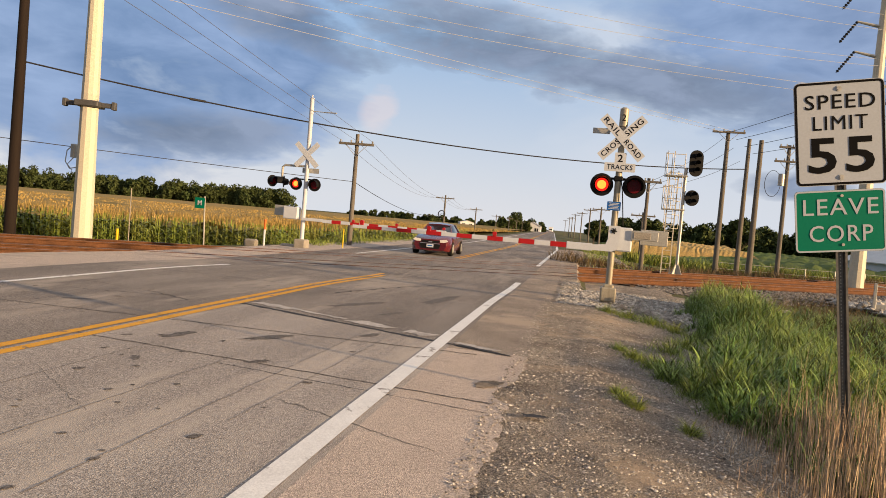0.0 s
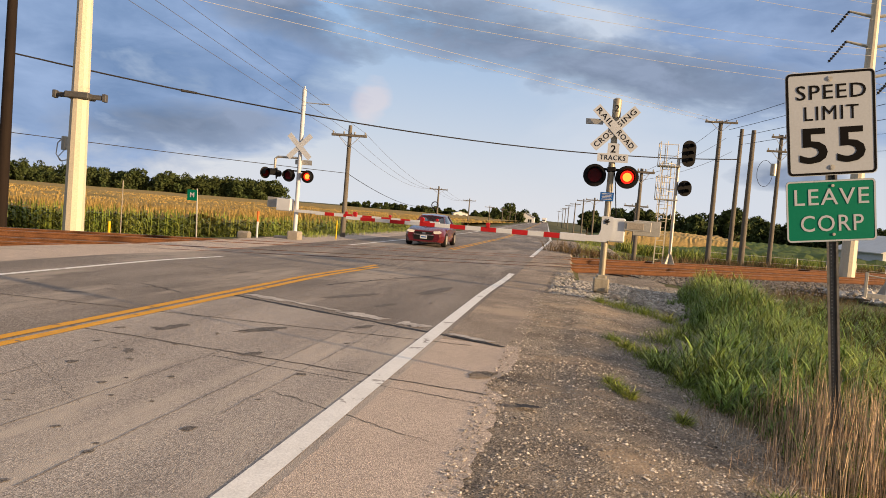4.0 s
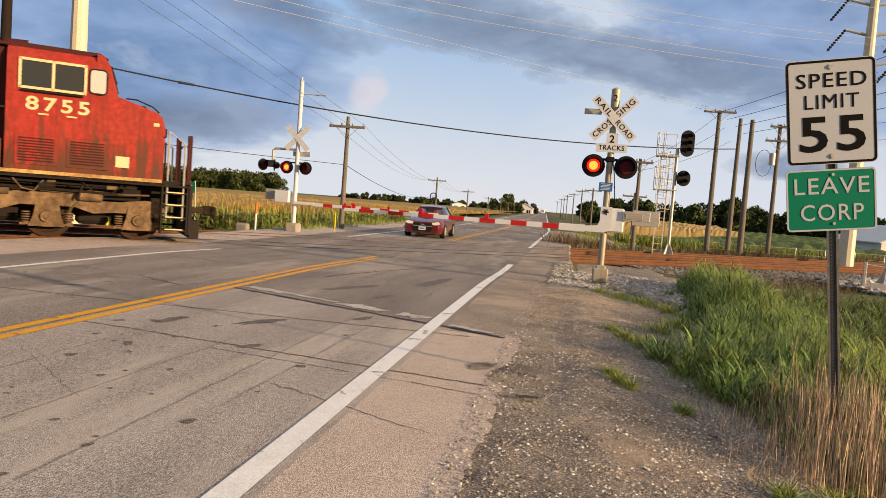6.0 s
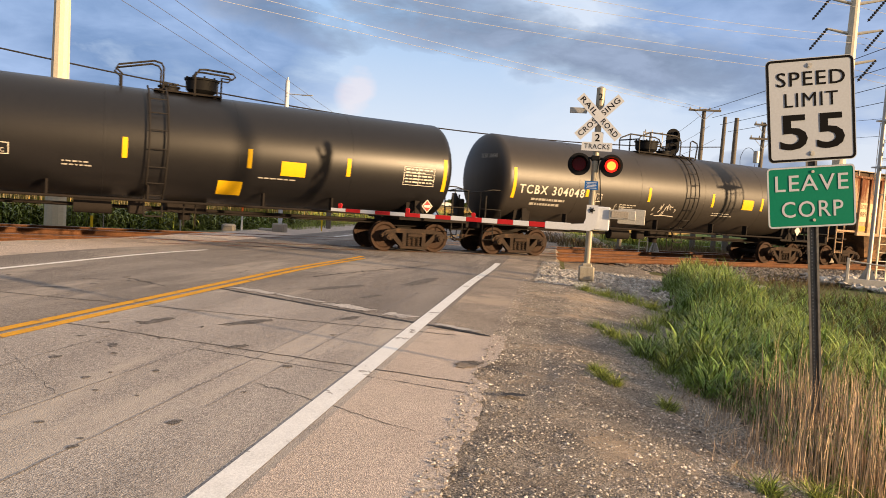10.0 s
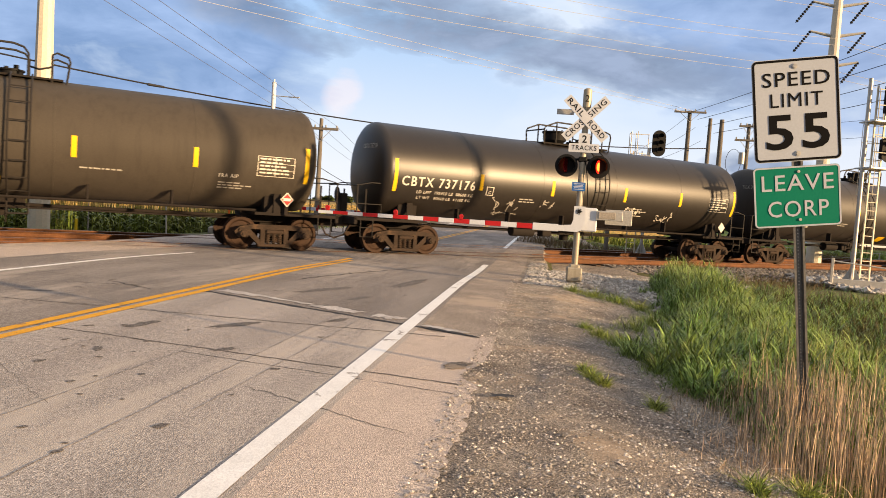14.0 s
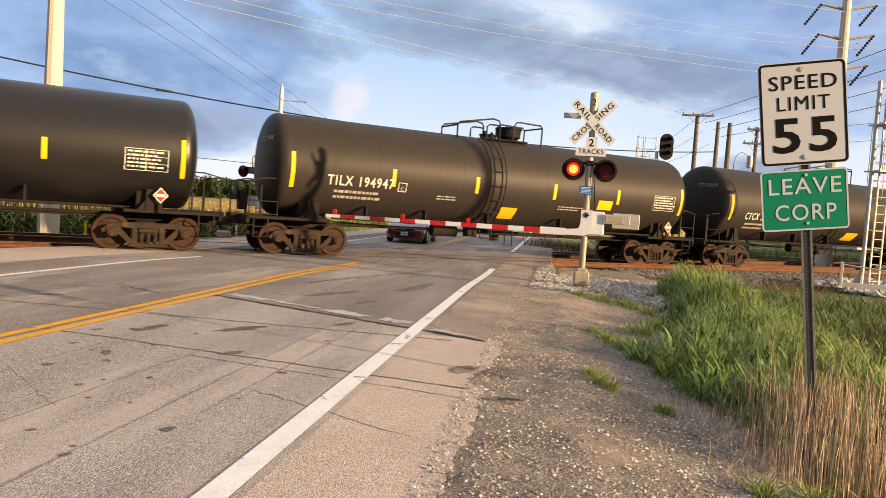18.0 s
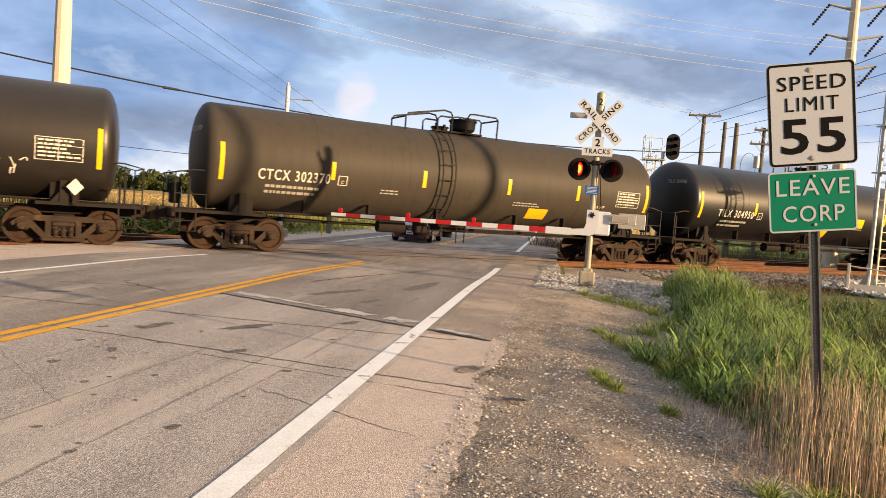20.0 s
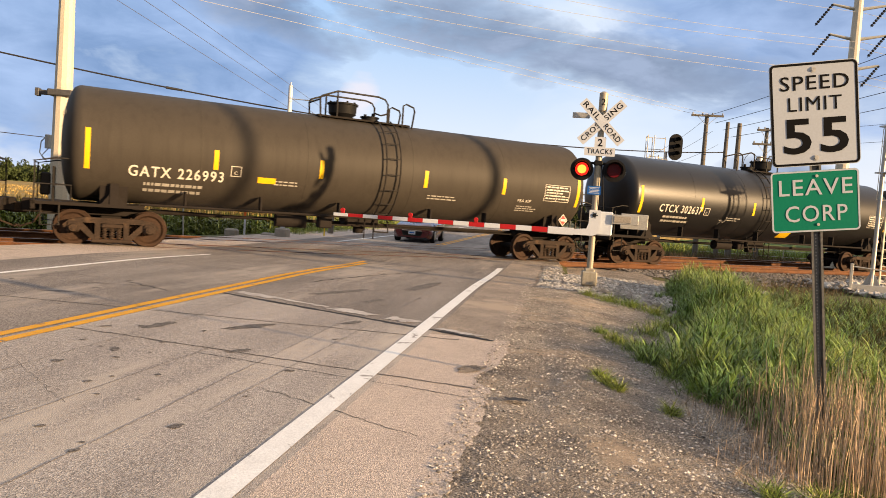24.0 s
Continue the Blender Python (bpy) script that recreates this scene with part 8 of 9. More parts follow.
def low_zone(rg):
    x, y, r = TUFTS[int(rg.random() * len(TUFTS))]
    a, q = rg.random() * 6.28, r * abs(rg.normal()) * 0.8
    x, y = x + q * math.cos(a), y + 1.5 * q * math.sin(a)
    return x, y, (0.45 + 0.8 * rg.random()) * max(0.3, 1 - 0.45 * q / r) * (0.5 + min(0.6, 1.6 * r))


def mid_zone(rg):
    """The ragged skirt of shorter grass in front of the bank."""
    y = 6.6 + 12.4 * rg.random()
    d = -0.45 + 1.0 * rg.random()
    x = edge_x(y) + d
    n = noise.noise((x * 1.5, y * 0.9, 17)) + 0.5 * noise.noise((x * 3.5, y * 2.5, 18)) + 0.8 * d
    if n < -0.08:
        return x, y, 0
    return x, y, (0.4 + 0.5 * smooth(-0.45, 0.4, d)) * (0.5 + 0.9 * min(1.0, n + 0.4)) * (0.6 + 0.6 * rg.random())


def reed_zone(rg):
    y = 4.75 + 2.1 * rg.random()
    x = 1.27 + 1.75 * rg.random() + 0.05 * rg.normal()
    if rg.random() > 0.35 + 0.65 * smooth(6.7, 5.9, y) or noise.noise((x * 2.6, y * 2.2, 14)) < -0.3:
        return x, y, 0
    if rg.random() > 0.35 + 0.65 * smooth(1.45, 1.75, x):
        return x, y, 0
    k = 0.20 + 0.74 * smooth(1.40, 2.15, x) * (0.85 + 0.5 * noise.noise((x * 3.0, y * 3.0, 4)))
    return x, y, k


def litter_zone(rg):
    y = 4.5 + 2.4 * rg.random()
    x = 1.15 + 1.7 * rg.random() ** 1.2
    return x, y, 0.5 + 0.6 * rg.random()


def leafy_stalks(name, label, count, region, hgt, mat, seed):
    """Upright grass stalks, each with long leaves that arch away from it on alternate sides."""
    rg = np.random.default_rng(seed)
    vs, fs = [], []
    made = 0
    while made < count:
        x, y, k = region(rg)
        if k <= 0:
            continue
        made += 1
        z0 = ground_z(x, y) - 0.03
        h = hgt * k * (0.7 + 0.45 * rg.random())
        a0 = rg.random() * 6.28
        lx, ly = 0.10 * h * rg.normal(), 0.10 * h * rg.normal()
        b = len(vs)
        for q in (0.0, 0.5, 1.0):
            w = 0.0035 * (1.15 - q)
            for c, s in ((1, 0), (-0.5, 0.87), (-0.5, -0.87)):
                vs.append((x + lx * q * q + w * c, y + ly * q * q + w * s, z0 + h * 0.92 * q))
        for q in (0, 3):
            fs += [(b + q, b + q + 1, b + q + 4, b + q + 3), (b + q + 1, b + q + 2, b + q + 5, b + q + 4), (b + q + 2, b + q, b + q + 3, b + q + 5)]
        for i in range(int(5 + 3 * rg.random())):
            q = 0.18 + 0.78 * i / 6.5
            a = a0 + math.pi * i + 0.8 * rg.normal()
            l = (0.14 + 0.15 * rg.random()) * (0.6 + 0.5 * k)
            rise, drop = 0.95 + 0.35 * rg.random(), 0.25 + 0.85 * rg.random()
            dx, dy = math.cos(a), math.sin(a)
            wd = 0.0042 + 0.0038 * rg.random()
            b = len(vs)
            for p in range(4):
                t = p / 3
                w = wd * (1.0, 1.15, 0.8, 0.08)[p]
                r = l * t * 0.75
                zz = z0 + h * 0.92 * q + l * (rise * t - drop * t * t)
                vs.append((x + lx * q * q + dx * r - dy * w, y + ly * q * q + dy * r + dx * w, zz))
                vs.append((x + lx * q * q + dx * r + dy * w, y + ly * q * q + dy * r - dx * w, zz))
            fs += [(b + 2 * p, b + 2 * p + 1, b + 2 * p + 3, b + 2 * p + 2) for p in range(3)]
    return mesh_object(name, vs, fs, mat, label, "grass")


def weed_zone(rg):
    s, o = 5 + 19 * rg.random(), 4.2 + 2.0 * rg.random()
    p = on_track(s, o)
    return p.x, p.y, 0.5 + 0.7 * rg.random()


def ditch_zone(rg):
    """Rank dark weeds in the hollow between the grass bank and the rocks."""
    y = 8.0 + 14.0 * rg.random()
    x = bank_end(y) - 0.2 + 6.5 * rg.random() ** 1.3
    if off_track(x, y) < 6.6 or noise.noise((x * 0.8, y * 0.8, 44)) < -0.35:
        return x, y, 0
    return x, y, 0.5 + 0.7 * rg.random()


def far_weed_zone(rg):
    s, o = 6 + 26 * rg.random(), -7.0 - 3.5 * rg.random()
    p = on_track(s, o)
    return p.x, p.y, 0.5 + 0.8 * max(0, noise.noise((p.x * 0.4, p.y * 0.4, 2)) + 0.3)


def verge_zone(rg):
    """Rough grass along both sides of the road past the crossing."""
    y = 30 + 60 * rg.random() ** 1.5
    x = (0.5 + 3.5 * rg.random()) if rg.random() < 0.5 else (-11.2 - 2.6 * rg.random())
    return x + bend(y), y, (0.5 + 0.6 * rg.random()) if off_track(x, y) < -6.6 else 0


scatter_grass("tall_grass", "lush tall green roadside grass", 24000, tall_zone, 0.92, 0.009, 0.28, M["grass"], 21)
leafy_stalks("tall_grass", "upright leafy green grass stalks on the bank", 8800, tall_zone, 1.0, M["grass_leaf"], 28)
scatter_grass("low_grass", "ragged skirt of short green grass", 11000, mid_zone, 0.42, 0.009, 0.5, M["grass"], 27)
leafy_stalks("low_grass", "short leafy grass before the bank", 1300, mid_zone, 0.55, M["grass_leaf"], 29)
scatter_grass("low_grass", "short green tufts in the gravel", 13000, low_zone, 0.27, 0.008, 0.8, M["grass"], 22)
scatter_grass("dry_reeds", "dry straw-coloured reeds round the sign post", 2300, reed_zone, 0.9, 0.0058, 0.09, M["reed"], 23, "reeds")
scatter_grass("reed_litter", "broken dry stalks lying under the reeds", 1600, litter_zone, 0.20, 0.007, 1.6, M["reed"], 30, "reeds")
scatter_grass("brown_weeds", "brown weeds by the ballast", 3200, weed_zone, 0.42, 0.012, 0.7, M["weed"], 24, "weeds")
scatter_grass("ditch_weeds", "dark rank weeds in the hollow by the rocks", 9000, ditch_zone, 0.48, 0.014, 0.6, M["ditch"], 34, "weeds")
leafy_stalks("ditch_weeds", "leafy brown-green weeds in the hollow", 1800, ditch_zone, 0.5, M["grass_leaf"], 35)
scatter_grass("brown_weeds", "brown weeds along the far side of the tracks", 5200, far_weed_zone, 0.75, 0.03, 0.6, M["weed"], 25, "weeds")
scatter_grass("verge_grass", "rough grass on the road verge", 9000, verge_zone, 0.4, 0.02, 0.6, M["grass"], 26)

# corn: standing plants along the field's edges, a canopy behind them
def corn_edge(rg):
    if rg.random() < 0.62:
        s = -46 + 44 * rg.random()
        o = -10.6 - 0.76 * int(rg.random() * 7)
        p = on_track(s, o)
        x, y = p.x, p.y
        if x > -13.2:
            return None
    else:
        y = 33 + 62 * rg.random() ** 1.4
        x = -13.4 + bend(y) - 0.76 * int(rg.random() * 5)
        if off_track(x, y) > -10.5:
            return None
    return x, y


def corn_plants(count, seed):
    rg = np.random.default_rng(seed)
    pts = []
    while len(pts) < count:
        p = corn_edge(rg)
        if p:
            pts.append((p[0], p[1], -1.32))
    pts = np.array(pts)
    n = len(pts)
    vs, fs, tv, tf = [], [], [], []
    for i in range(n):
        h = 1.78 + 0.25 * rg.random()
        a0 = rg.random() * 6.28
        for k in range(9):
            z = 0.25 + (h - 0.4) * k / 9
            a = a0 + math.pi * k + 0.5 * (rg.random() - 0.5)
            l = 0.75 * (0.7 + 0.5 * rg.random())
            dx, dy = math.cos(a), math.sin(a)
            b = len(vs)
            for q in range(4):
                t = q / 3
                r = l * t
                zz = z + 0.5 * t - 0.62 * t * t
                w = 0.045 * (1 - t) + 0.004
                vs.append((pts[i, 0] + dx * r - dy * w, pts[i, 1] + dy * r + dx * w, pts[i, 2] + zz))
                vs.append((pts[i, 0] + dx * r + dy * w, pts[i, 1] + dy * r - dx * w, pts[i, 2] + zz))
            fs += [(b + 2 * q, b + 2 * q + 1, b + 2 * q + 3, b + 2 * q + 2) for q in range(3)]
        b = len(vs)
        for z in (0, h):
            for q in range(3):
                vs.append((pts[i, 0] + 0.014 * math.cos(2.1 * q), pts[i, 1] + 0.014 * math.sin(2.1 * q), pts[i, 2] + z))
        fs += [(b, b + 1, b + 4, b + 3), (b + 1, b + 2, b + 5, b + 4), (b + 2, b, b + 3, b + 5)]
        for q in range(4):
            a = rg.random() * 6.28
            b = len(tv)
            dx, dy = 0.06 * math.cos(a), 0.06 * math.sin(a)
            tv += [(pts[i, 0] - dy * 0.2, pts[i, 1] + dx * 0.2, pts[i, 2] + h - 0.05), (pts[i, 0] + dy * 0.2, pts[i, 1] - dx * 0.2, pts[i, 2] + h - 0.05), (pts[i, 0] + dx, pts[i, 1] + dy, pts[i, 2] + h + 0.2 + 0.1 * rg.random())]
            tf.append((b, b + 1, b + 2))
    mesh_object("corn", vs, fs, M["corn_leaf"], "green corn plants at the edge of the field", "corn")
    mesh_object("corn_tassels", tv, tf, M["tassel"], "tan tassels over the corn", "corn")


corn_plants(3000, 31)
# canopy: the field seen from above, bounded by the track and the road
cm = Mesh()
us = [-14.5 - 0.8 * k - 0.045 * k * k for k in range(90)]
vsn = [12.6 + 0.7 * k + 0.035 * k * k for k in range(110)]
rg9 = np.random.default_rng(77)
idx = {}
for j, v in enumerate(vsn):
    for i, uu in enumerate(us):
        y = v + 0.0
        x = uu
        p = on_track(0, 0)
        ox = x + bend(y) * 1.0
        yy = TRACK.y + (v - 12.6) + 15.2 + max(-0.9, 0.759) * ox
        idx[(i, j)] = len(cm.v)
        cm.v.append((ox, yy, 0.30 + 0.10 * rg9.normal()))
for j in range(len(vsn) - 1):
    for i in range(len(us) - 1):
        cm.f.append((idx[(i, j)], idx[(i + 1, j)], idx[(i + 1, j + 1)], idx[(i, j + 1)]))
thing("corn_field", "wide tan-tasselled corn field reaching the far trees", "corn field", kind="structure", mesh=cm, mat=M["field"], smooth=0)


def field_tassels(count, seed):
    rg = np.random.default_rng(seed)
    vs, fs = [], []
    for i in range(count):
        d = 16 + 150 * rg.random() ** 1.8
        x = -14.0 - 95 * rg.random() ** 1.2
        y = TRACK.y + d + 0.759 * x
        b = len(vs)
        a = rg.random() * 6.28
        w, h = 0.03 + d * 0.0006, 0.15
        dx, dy = w * math.cos(a), w * math.sin(a)
        z = 0.25 + 0.1 * rg.random()
        vs += [(x - dx, y - dy, z), (x + dx, y + dy, z), (x + dx * 0.3 + 0.05 * rg.normal(), y, z + h * (0.6 + 0.7 * rg.random()))]
        fs.append((b, b + 1, b + 2))
    mesh_object("corn_tassels", vs, fs, M["tassel"], "tan tassels over the corn field", "corn")


field_tassels(38000, 33)


def leaf_cloud(centres, radii, per, size, rg, squash=0.85):
    """Many small leaf faces filling uneven clumps."""
    vs, fs = [], []
    for c, r in zip(centres, radii):
        n = int(per)
        d = rg.normal(size=(n, 3))
        d /= np.linalg.norm(d, axis=1)[:, None]
        p = np.array(c) + d * (r * (0.45 + 0.62 * rg.random((n, 1)) ** 0.6)) * np.array([1, 1, squash])
        t = rg.normal(size=(n, 2, 3)) * size * 0.6
        b = len(vs)
        for i in range(n):
            q, u1, u2 = p[i], t[i, 0], t[i, 1]
            vs += [tuple(q - u1), tuple(q + u2), tuple(q + u1), tuple(q - u2)]
            fs.append((b + 4 * i, b + 4 * i + 1, b + 4 * i + 2, b + 4 * i + 3))
    return vs, fs


def woods(label, line, count, height, seed, depth=18, per=150, size=0.5, low=1.0):
    """A far belt of trees, with an uneven top."""
    rg = np.random.default_rng(seed)
    cs, rs = [], []
    for k in range(count):
        q = (k + rg.random()) / count
        f = q * (len(line) - 1)
        i = min(int(f), len(line) - 2)
        x = line[i][0] + (line[i + 1][0] - line[i][0]) * (f - i)
        y = line[i][1] + (line[i + 1][1] - line[i][1]) * (f - i)
        h = height * (0.62 + 0.5 * rg.random())
        x, y = x + depth * (rg.random() - 0.5), y + depth * (rg.random() - 0.5)
        for j in range(5):
            r = h * (0.17 + 0.11 * rg.random())
            cs.append((x + h * 0.22 * rg.normal(), y + h * 0.22 * rg.normal(), -1.0 + r * 0.6 + (h - 1.6 * r) * (j + 0.3 * rg.random()) / 4.3))
            rs.append(r)
    vs, fs = leaf_cloud(cs, rs, per, size, rg)
    return mesh_object("far_woods", vs, fs, M["tree_leaf"], label, "trees")


woods("dark green belt of trees beyond the corn field", [(-330, 300), (-250, 335), (-185, 350), (-158, 360)], 215, 11.8, 41, per=110, size=0.6)
woods("low distant trees along the horizon", [(-160, 480), (-95, 520), (-48, 540)], 60, 6.0, 42, size=0.6)
woods("dark woods behind the green crop field", [(24, 205), (45, 200), (80, 190), (125, 175), (170, 150)], 100, 7.6, 43, size=0.45)
woods("trees along the road ahead", [(9, 215), (14, 235), (17, 260)], 16, 5.6, 44, size=0.4)
woods("distant trees beside the road ahead", [(-34, 330), (-26, 330), (-24, 360)], 10, 7.0, 45, size=0.45)


def tree(x, y, z, h, spread, seed, label):
    """A single tree: tapered trunk, limbs and a ragged crown."""
    rg = np.random.default_rng(seed)
    ob = thing("tree", label, "tree", pose(x, y, z))
    m = Mesh()
    m.cyl((0, 0, 0), (0.1, 0, h * 0.45), h * 0.028, h * 0.018, n=8)
    cs, rs = [], []
    for k in range(9):
        a = k * 2.4
        rr = spread * (0.25 + 0.6 * rg.random())
        tip = (rr * math.cos(a), rr * math.sin(a), h * (0.45 + 0.5 * rg.random()))
        m.cyl((0.08, 0, h * (0.25 + 0.02 * k)), tip, h * 0.012, h * 0.004, n=6)
        cs.append(tip)
        rs.append(spread * (0.28 + 0.2 * rg.random()))
    cs.append((0, 0, h * 0.88))
    rs.append(spread * 0.4)
    part("trunk", m, M["bark"], ob)
    vs, fs = leaf_cloud(cs, rs, 260, 0.26, rg)
    me = bpy.data.meshes.new("crown")
    me.from_pydata(vs, [], fs)
    me.materials.append(M["tree_leaf"])
    part("crown", me, None, ob)


tree(23.0, 110, -1.2, 6.6, 2.2, 51, "leafy tree standing above the dark woods")
tree(-27, 300, -1.0, 8.5, 3.4, 52, "rounded tree beside the far road")
tree(3.6, 170, -1.0, 5.4, 2.2, 53, "leafy tree beside the far road")
tree(8.5, 150, -1.0, 5.8, 2.9, 54, "broad leafy tree beyond the crossing")
tree(12.0, 140, -1.0, 5.8, 3.2, 55, "broad leafy tree beyond the signal")

# right-hand land: lawn, tan rise, green crop
lw = Mesh()
for j in range(14):
    for i in range(16):
        x, y = 3.2 + i * 2.6, 38.5 + j * 3.0
        lw.v.append((x, y, ground_z(x, y) + 0.012))
lw.f = [(j * 16 + i, j * 16 + i + 1, (j + 1) * 16 + i + 1, (j + 1) * 16 + i) for j in range(13) for i in range(15)]
thing("lawn", "mown grass beyond the tracks", "lawn", kind="structure", mesh=lw, mat=M["lawn"])
dv = Mesh()
for k in range(16):
    q = k / 15
    x, y = 2.0 + 22 * q, 47 + 9 * q
    dv.v += [(x, y - 1.3, ground_z(x, y) + 0.03), (x, y + 1.3, ground_z(x, y) + 0.03)]
dv.f = [(2 * k, 2 * k + 2, 2 * k + 3, 2 * k + 1) for k in range(15)]
thing("gravel_drive", "pale gravel track across the grass", "drive", kind="structure", mesh=dv, mat=M["gravel"])


def mound(name, label, x0, x1, y0, y1, z, h, mat, rough, seed, n=70, kind="structure"):
    rg = np.random.default_rng(seed)
    m = Mesh()
    for j in range(n // 2):
        for i in range(n):
            a, b = i / (n - 1), j / (n // 2 - 1)
            x, y = x0 + (x1 - x0) * a, y0 + (y1 - y0) * b
            e = min(1, a * 9, (1 - a) * 9) ** 0.5 * min(1, b * 14 + 0.02, (1 - b) * 14 + 0.02) ** 0.4
            m.v.append((x, y, z + h * e * (0.9 + 0.2 * noise.noise((x * 0.12, y * 0.12, seed))) + rough * rg.normal() * e))
    m.f = [(j * n + i, j * n + i + 1, (j + 1) * n + i + 1, (j + 1) * n + i) for j in range(n // 2 - 1) for i in range(n - 1)]
    return thing(name, label, "field", kind=kind, mesh=m, mat=mat, smooth=0)


mound("dry_grass_rise", "tan rise of dry grass beyond the tracks", 3.0, 21.0, 84, 104, -1.2, 2.5, M["dry_grass"], 0.05, 61)
mound("green_crop", "low green crop field with straight edge", 4.0, 120.0, 62, 195, -1.1, 1.35, M["field_green"], 0.10, 62, n=160)


def crop_edge(rg):
    x = 4 + 46 * rg.random()
    y = 60.5 + 5 * rg.random()
    return x, y, 0.8 + 0.5 * rg.random()


scatter_grass("crop_leaves", "green crop leaves at the field edge", 9000, crop_edge, 1.0, 0.06, 0.5, M["corn_leaf"], 63, "crop")


# fence, house, far vehicles and buildings
fence = thing("wire_fence", "thin wire fence with steel posts beyond the tracks", "fence")
for k in range(14):
    m = Mesh()
    x, y = 9.0 + 1.9 * k, 49.0 + 0.3 * k
    m.cyl((x, y, -0.9), (x, y, 0.35), 0.035, n=8)
    part("fence_post", m, M["galv"], fence)
for z in (-0.5, -0.1, 0.3):
    m = Mesh()
    m.tube([(9, 49, z), (33.7, 52.9, z)], 0.012)
    part("fence_wire", m, M["galv"], fence)
M["siding"] = material("white_siding", (0.70, 0.72, 0.75), 0.6, vary=0.15, scale=1, fine=20, bump=0.05)
M["roof"] = material("pale_metal_roof", (0.62, 0.62, 0.62), 0.5, vary=0.2, scale=1, fine=20, bump=0.05)


def house(name, label, x, y, z, w, d, h, ridge, face):
    ob = thing(name, label, "building", pose(x, y, z, 0, 0, face))
    m = Mesh()
    m.prism([(-w / 2, 0), (w / 2, 0), (w / 2, h), (0, h + ridge), (-w / 2, h)], -d / 2, d / 2)
    part("wall", m, M["siding"], ob, "white wall")
    m = Mesh()
    for sg in (-1, 1):
        m.prism([(0, h + ridge + 0.08), (sg * (w / 2 + 0.35), h - 0.12), (sg * (w / 2 + 0.35), h - 0.02), (0, h + ridge + 0.20)], -d / 2 - 0.3, d / 2 + 0.3)
    part("roof", m, M["roof"], ob, "pale roof")
    for sx in (-0.25, 0.25):
        m = Mesh()
        m.box((sx * w, -d / 2 - 0.02, h * 0.5), (w * 0.22, 0.05, h * 0.45))
        wn = part("window", m, M["glass"], ob)
        m = Mesh()
        m.box((sx * w, -d / 2 - 0.05, h * 0.5), (w * 0.02, 0.05, h * 0.45))
        part("window_bar", m, M["siding"], wn)
    return ob


house("house", "white farmhouse gable beyond the tracks", 31.8, 78, -1.2, 7.0, 9, 2.2, 1.5, 8)
house("shed", "long white shed across the corn field", -66, 420, -1.0, 8.5, 6, 2.6, 1.0, 20)
house("house", "pale house beside the far road", -22, 350, -1.0, 8, 7, 3.4, 2.0, 0)
tv = thing("box_truck", "distant white box truck on the road", "truck", pose(-15.6, 410, -0.1))
m = Mesh()
m.box((0, 1.5, 1.75), (2.3, 5.0, 2.5), 0.06)
part("cargo_box", m, M["siding"], tv, "white cargo box")
m = Mesh()
m.box((0, -1.8, 1.3), (2.1, 1.6, 1.6), 0.15)
part("cab", m, M["siding"], tv)
m = Mesh()
m.box((0, -2.62, 1.65), (1.8, 0.05, 0.6))
part("windscreen", m, M["glass"], tv)
for x in (-0.9, 0.9):
    for y in (-1.8, 2.8):
        m = Mesh()
        m.cyl((x - 0.12, y, 0.42), (x + 0.12, y, 0.42), 0.42, n=16)
        part("wheel", m, M["black"], tv)
# ---- the waiting car ----
M["car_red"] = material("dark_red_car_paint", (0.095, 0.005, 0.011), 0.25, vary=0.1, bump=0, coat=0.8, spec=0.5)
M["tyre"] = material("tyre_rubber", (0.02, 0.02, 0.02), 0.8, vary=0.3, bump=0.1)
M["chrome"] = material("chrome", (0.75, 0.75, 0.76), 0.15, metal=1.0, vary=0.05, bump=0)
M["lamp_glass"] = material("headlamp", (0.75, 0.74, 0.70), 0.1, vary=0.1, bump=0, spec=0.8)
car = thing("car", "dark red sedan waiting at the far gate", "car", pose(-6.42, 31.05, -0.09, 0, 0, 1.5))


def section(y, pts):
    return [(x, y, z) for x, z in pts] + [(-x, y, z) for x, z in reversed(pts)]


def body_of(rings, name, mat, label=""):
    m = Mesh()
    n = len(rings[0])
    for r in rings:
        m.v += r
    for k in range(len(rings) - 1):
        for i in range(n):
            j = (i + 1) % n
            m.f.append((k * n + i, k * n + j, (k + 1) * n + j, (k + 1) * n + i))
    m.f += [tuple(range(n - 1, -1, -1)), tuple(range((len(rings) - 1) * n, len(rings) * n))]
    return part(name, m, mat, car, label, smooth=40)


lower = [section(0.0, [(0.0, 0.72), (0.62, 0.70), (0.70, 0.62), (0.72, 0.42), (0.62, 0.24), (0.0, 0.22)]),
         section(0.14, [(0.0, 0.80), (0.68, 0.77), (0.82, 0.66), (0.85, 0.42), (0.76, 0.20), (0.0, 0.18)]),
         section(0.9, [(0.0, 0.93), (0.72, 0.90), (0.88, 0.74), (0.90, 0.42), (0.84, 0.20), (0.0, 0.18)]),
         section(1.5, [(0.0, 1.00), (0.74, 0.97), (0.89, 0.80), (0.90, 0.42), (0.84, 0.20), (0.0, 0.18)]),
         section(3.6, [(0.0, 1.02), (0.76, 1.0), (0.90, 0.84), (0.90, 0.42), (0.84, 0.20), (0.0, 0.18)]),
         section(4.4, [(0.0, 1.02), (0.70, 1.0), (0.84, 0.84), (0.84, 0.42), (0.76, 0.24), (0.0, 0.22)]),
         section(4.6, [(0.0, 0.92), (0.62, 0.9), (0.76, 0.78), (0.76, 0.45), (0.68, 0.28), (0.0, 0.28)])]
body_of(lower, "body", M["car_red"], "glossy dark red body")
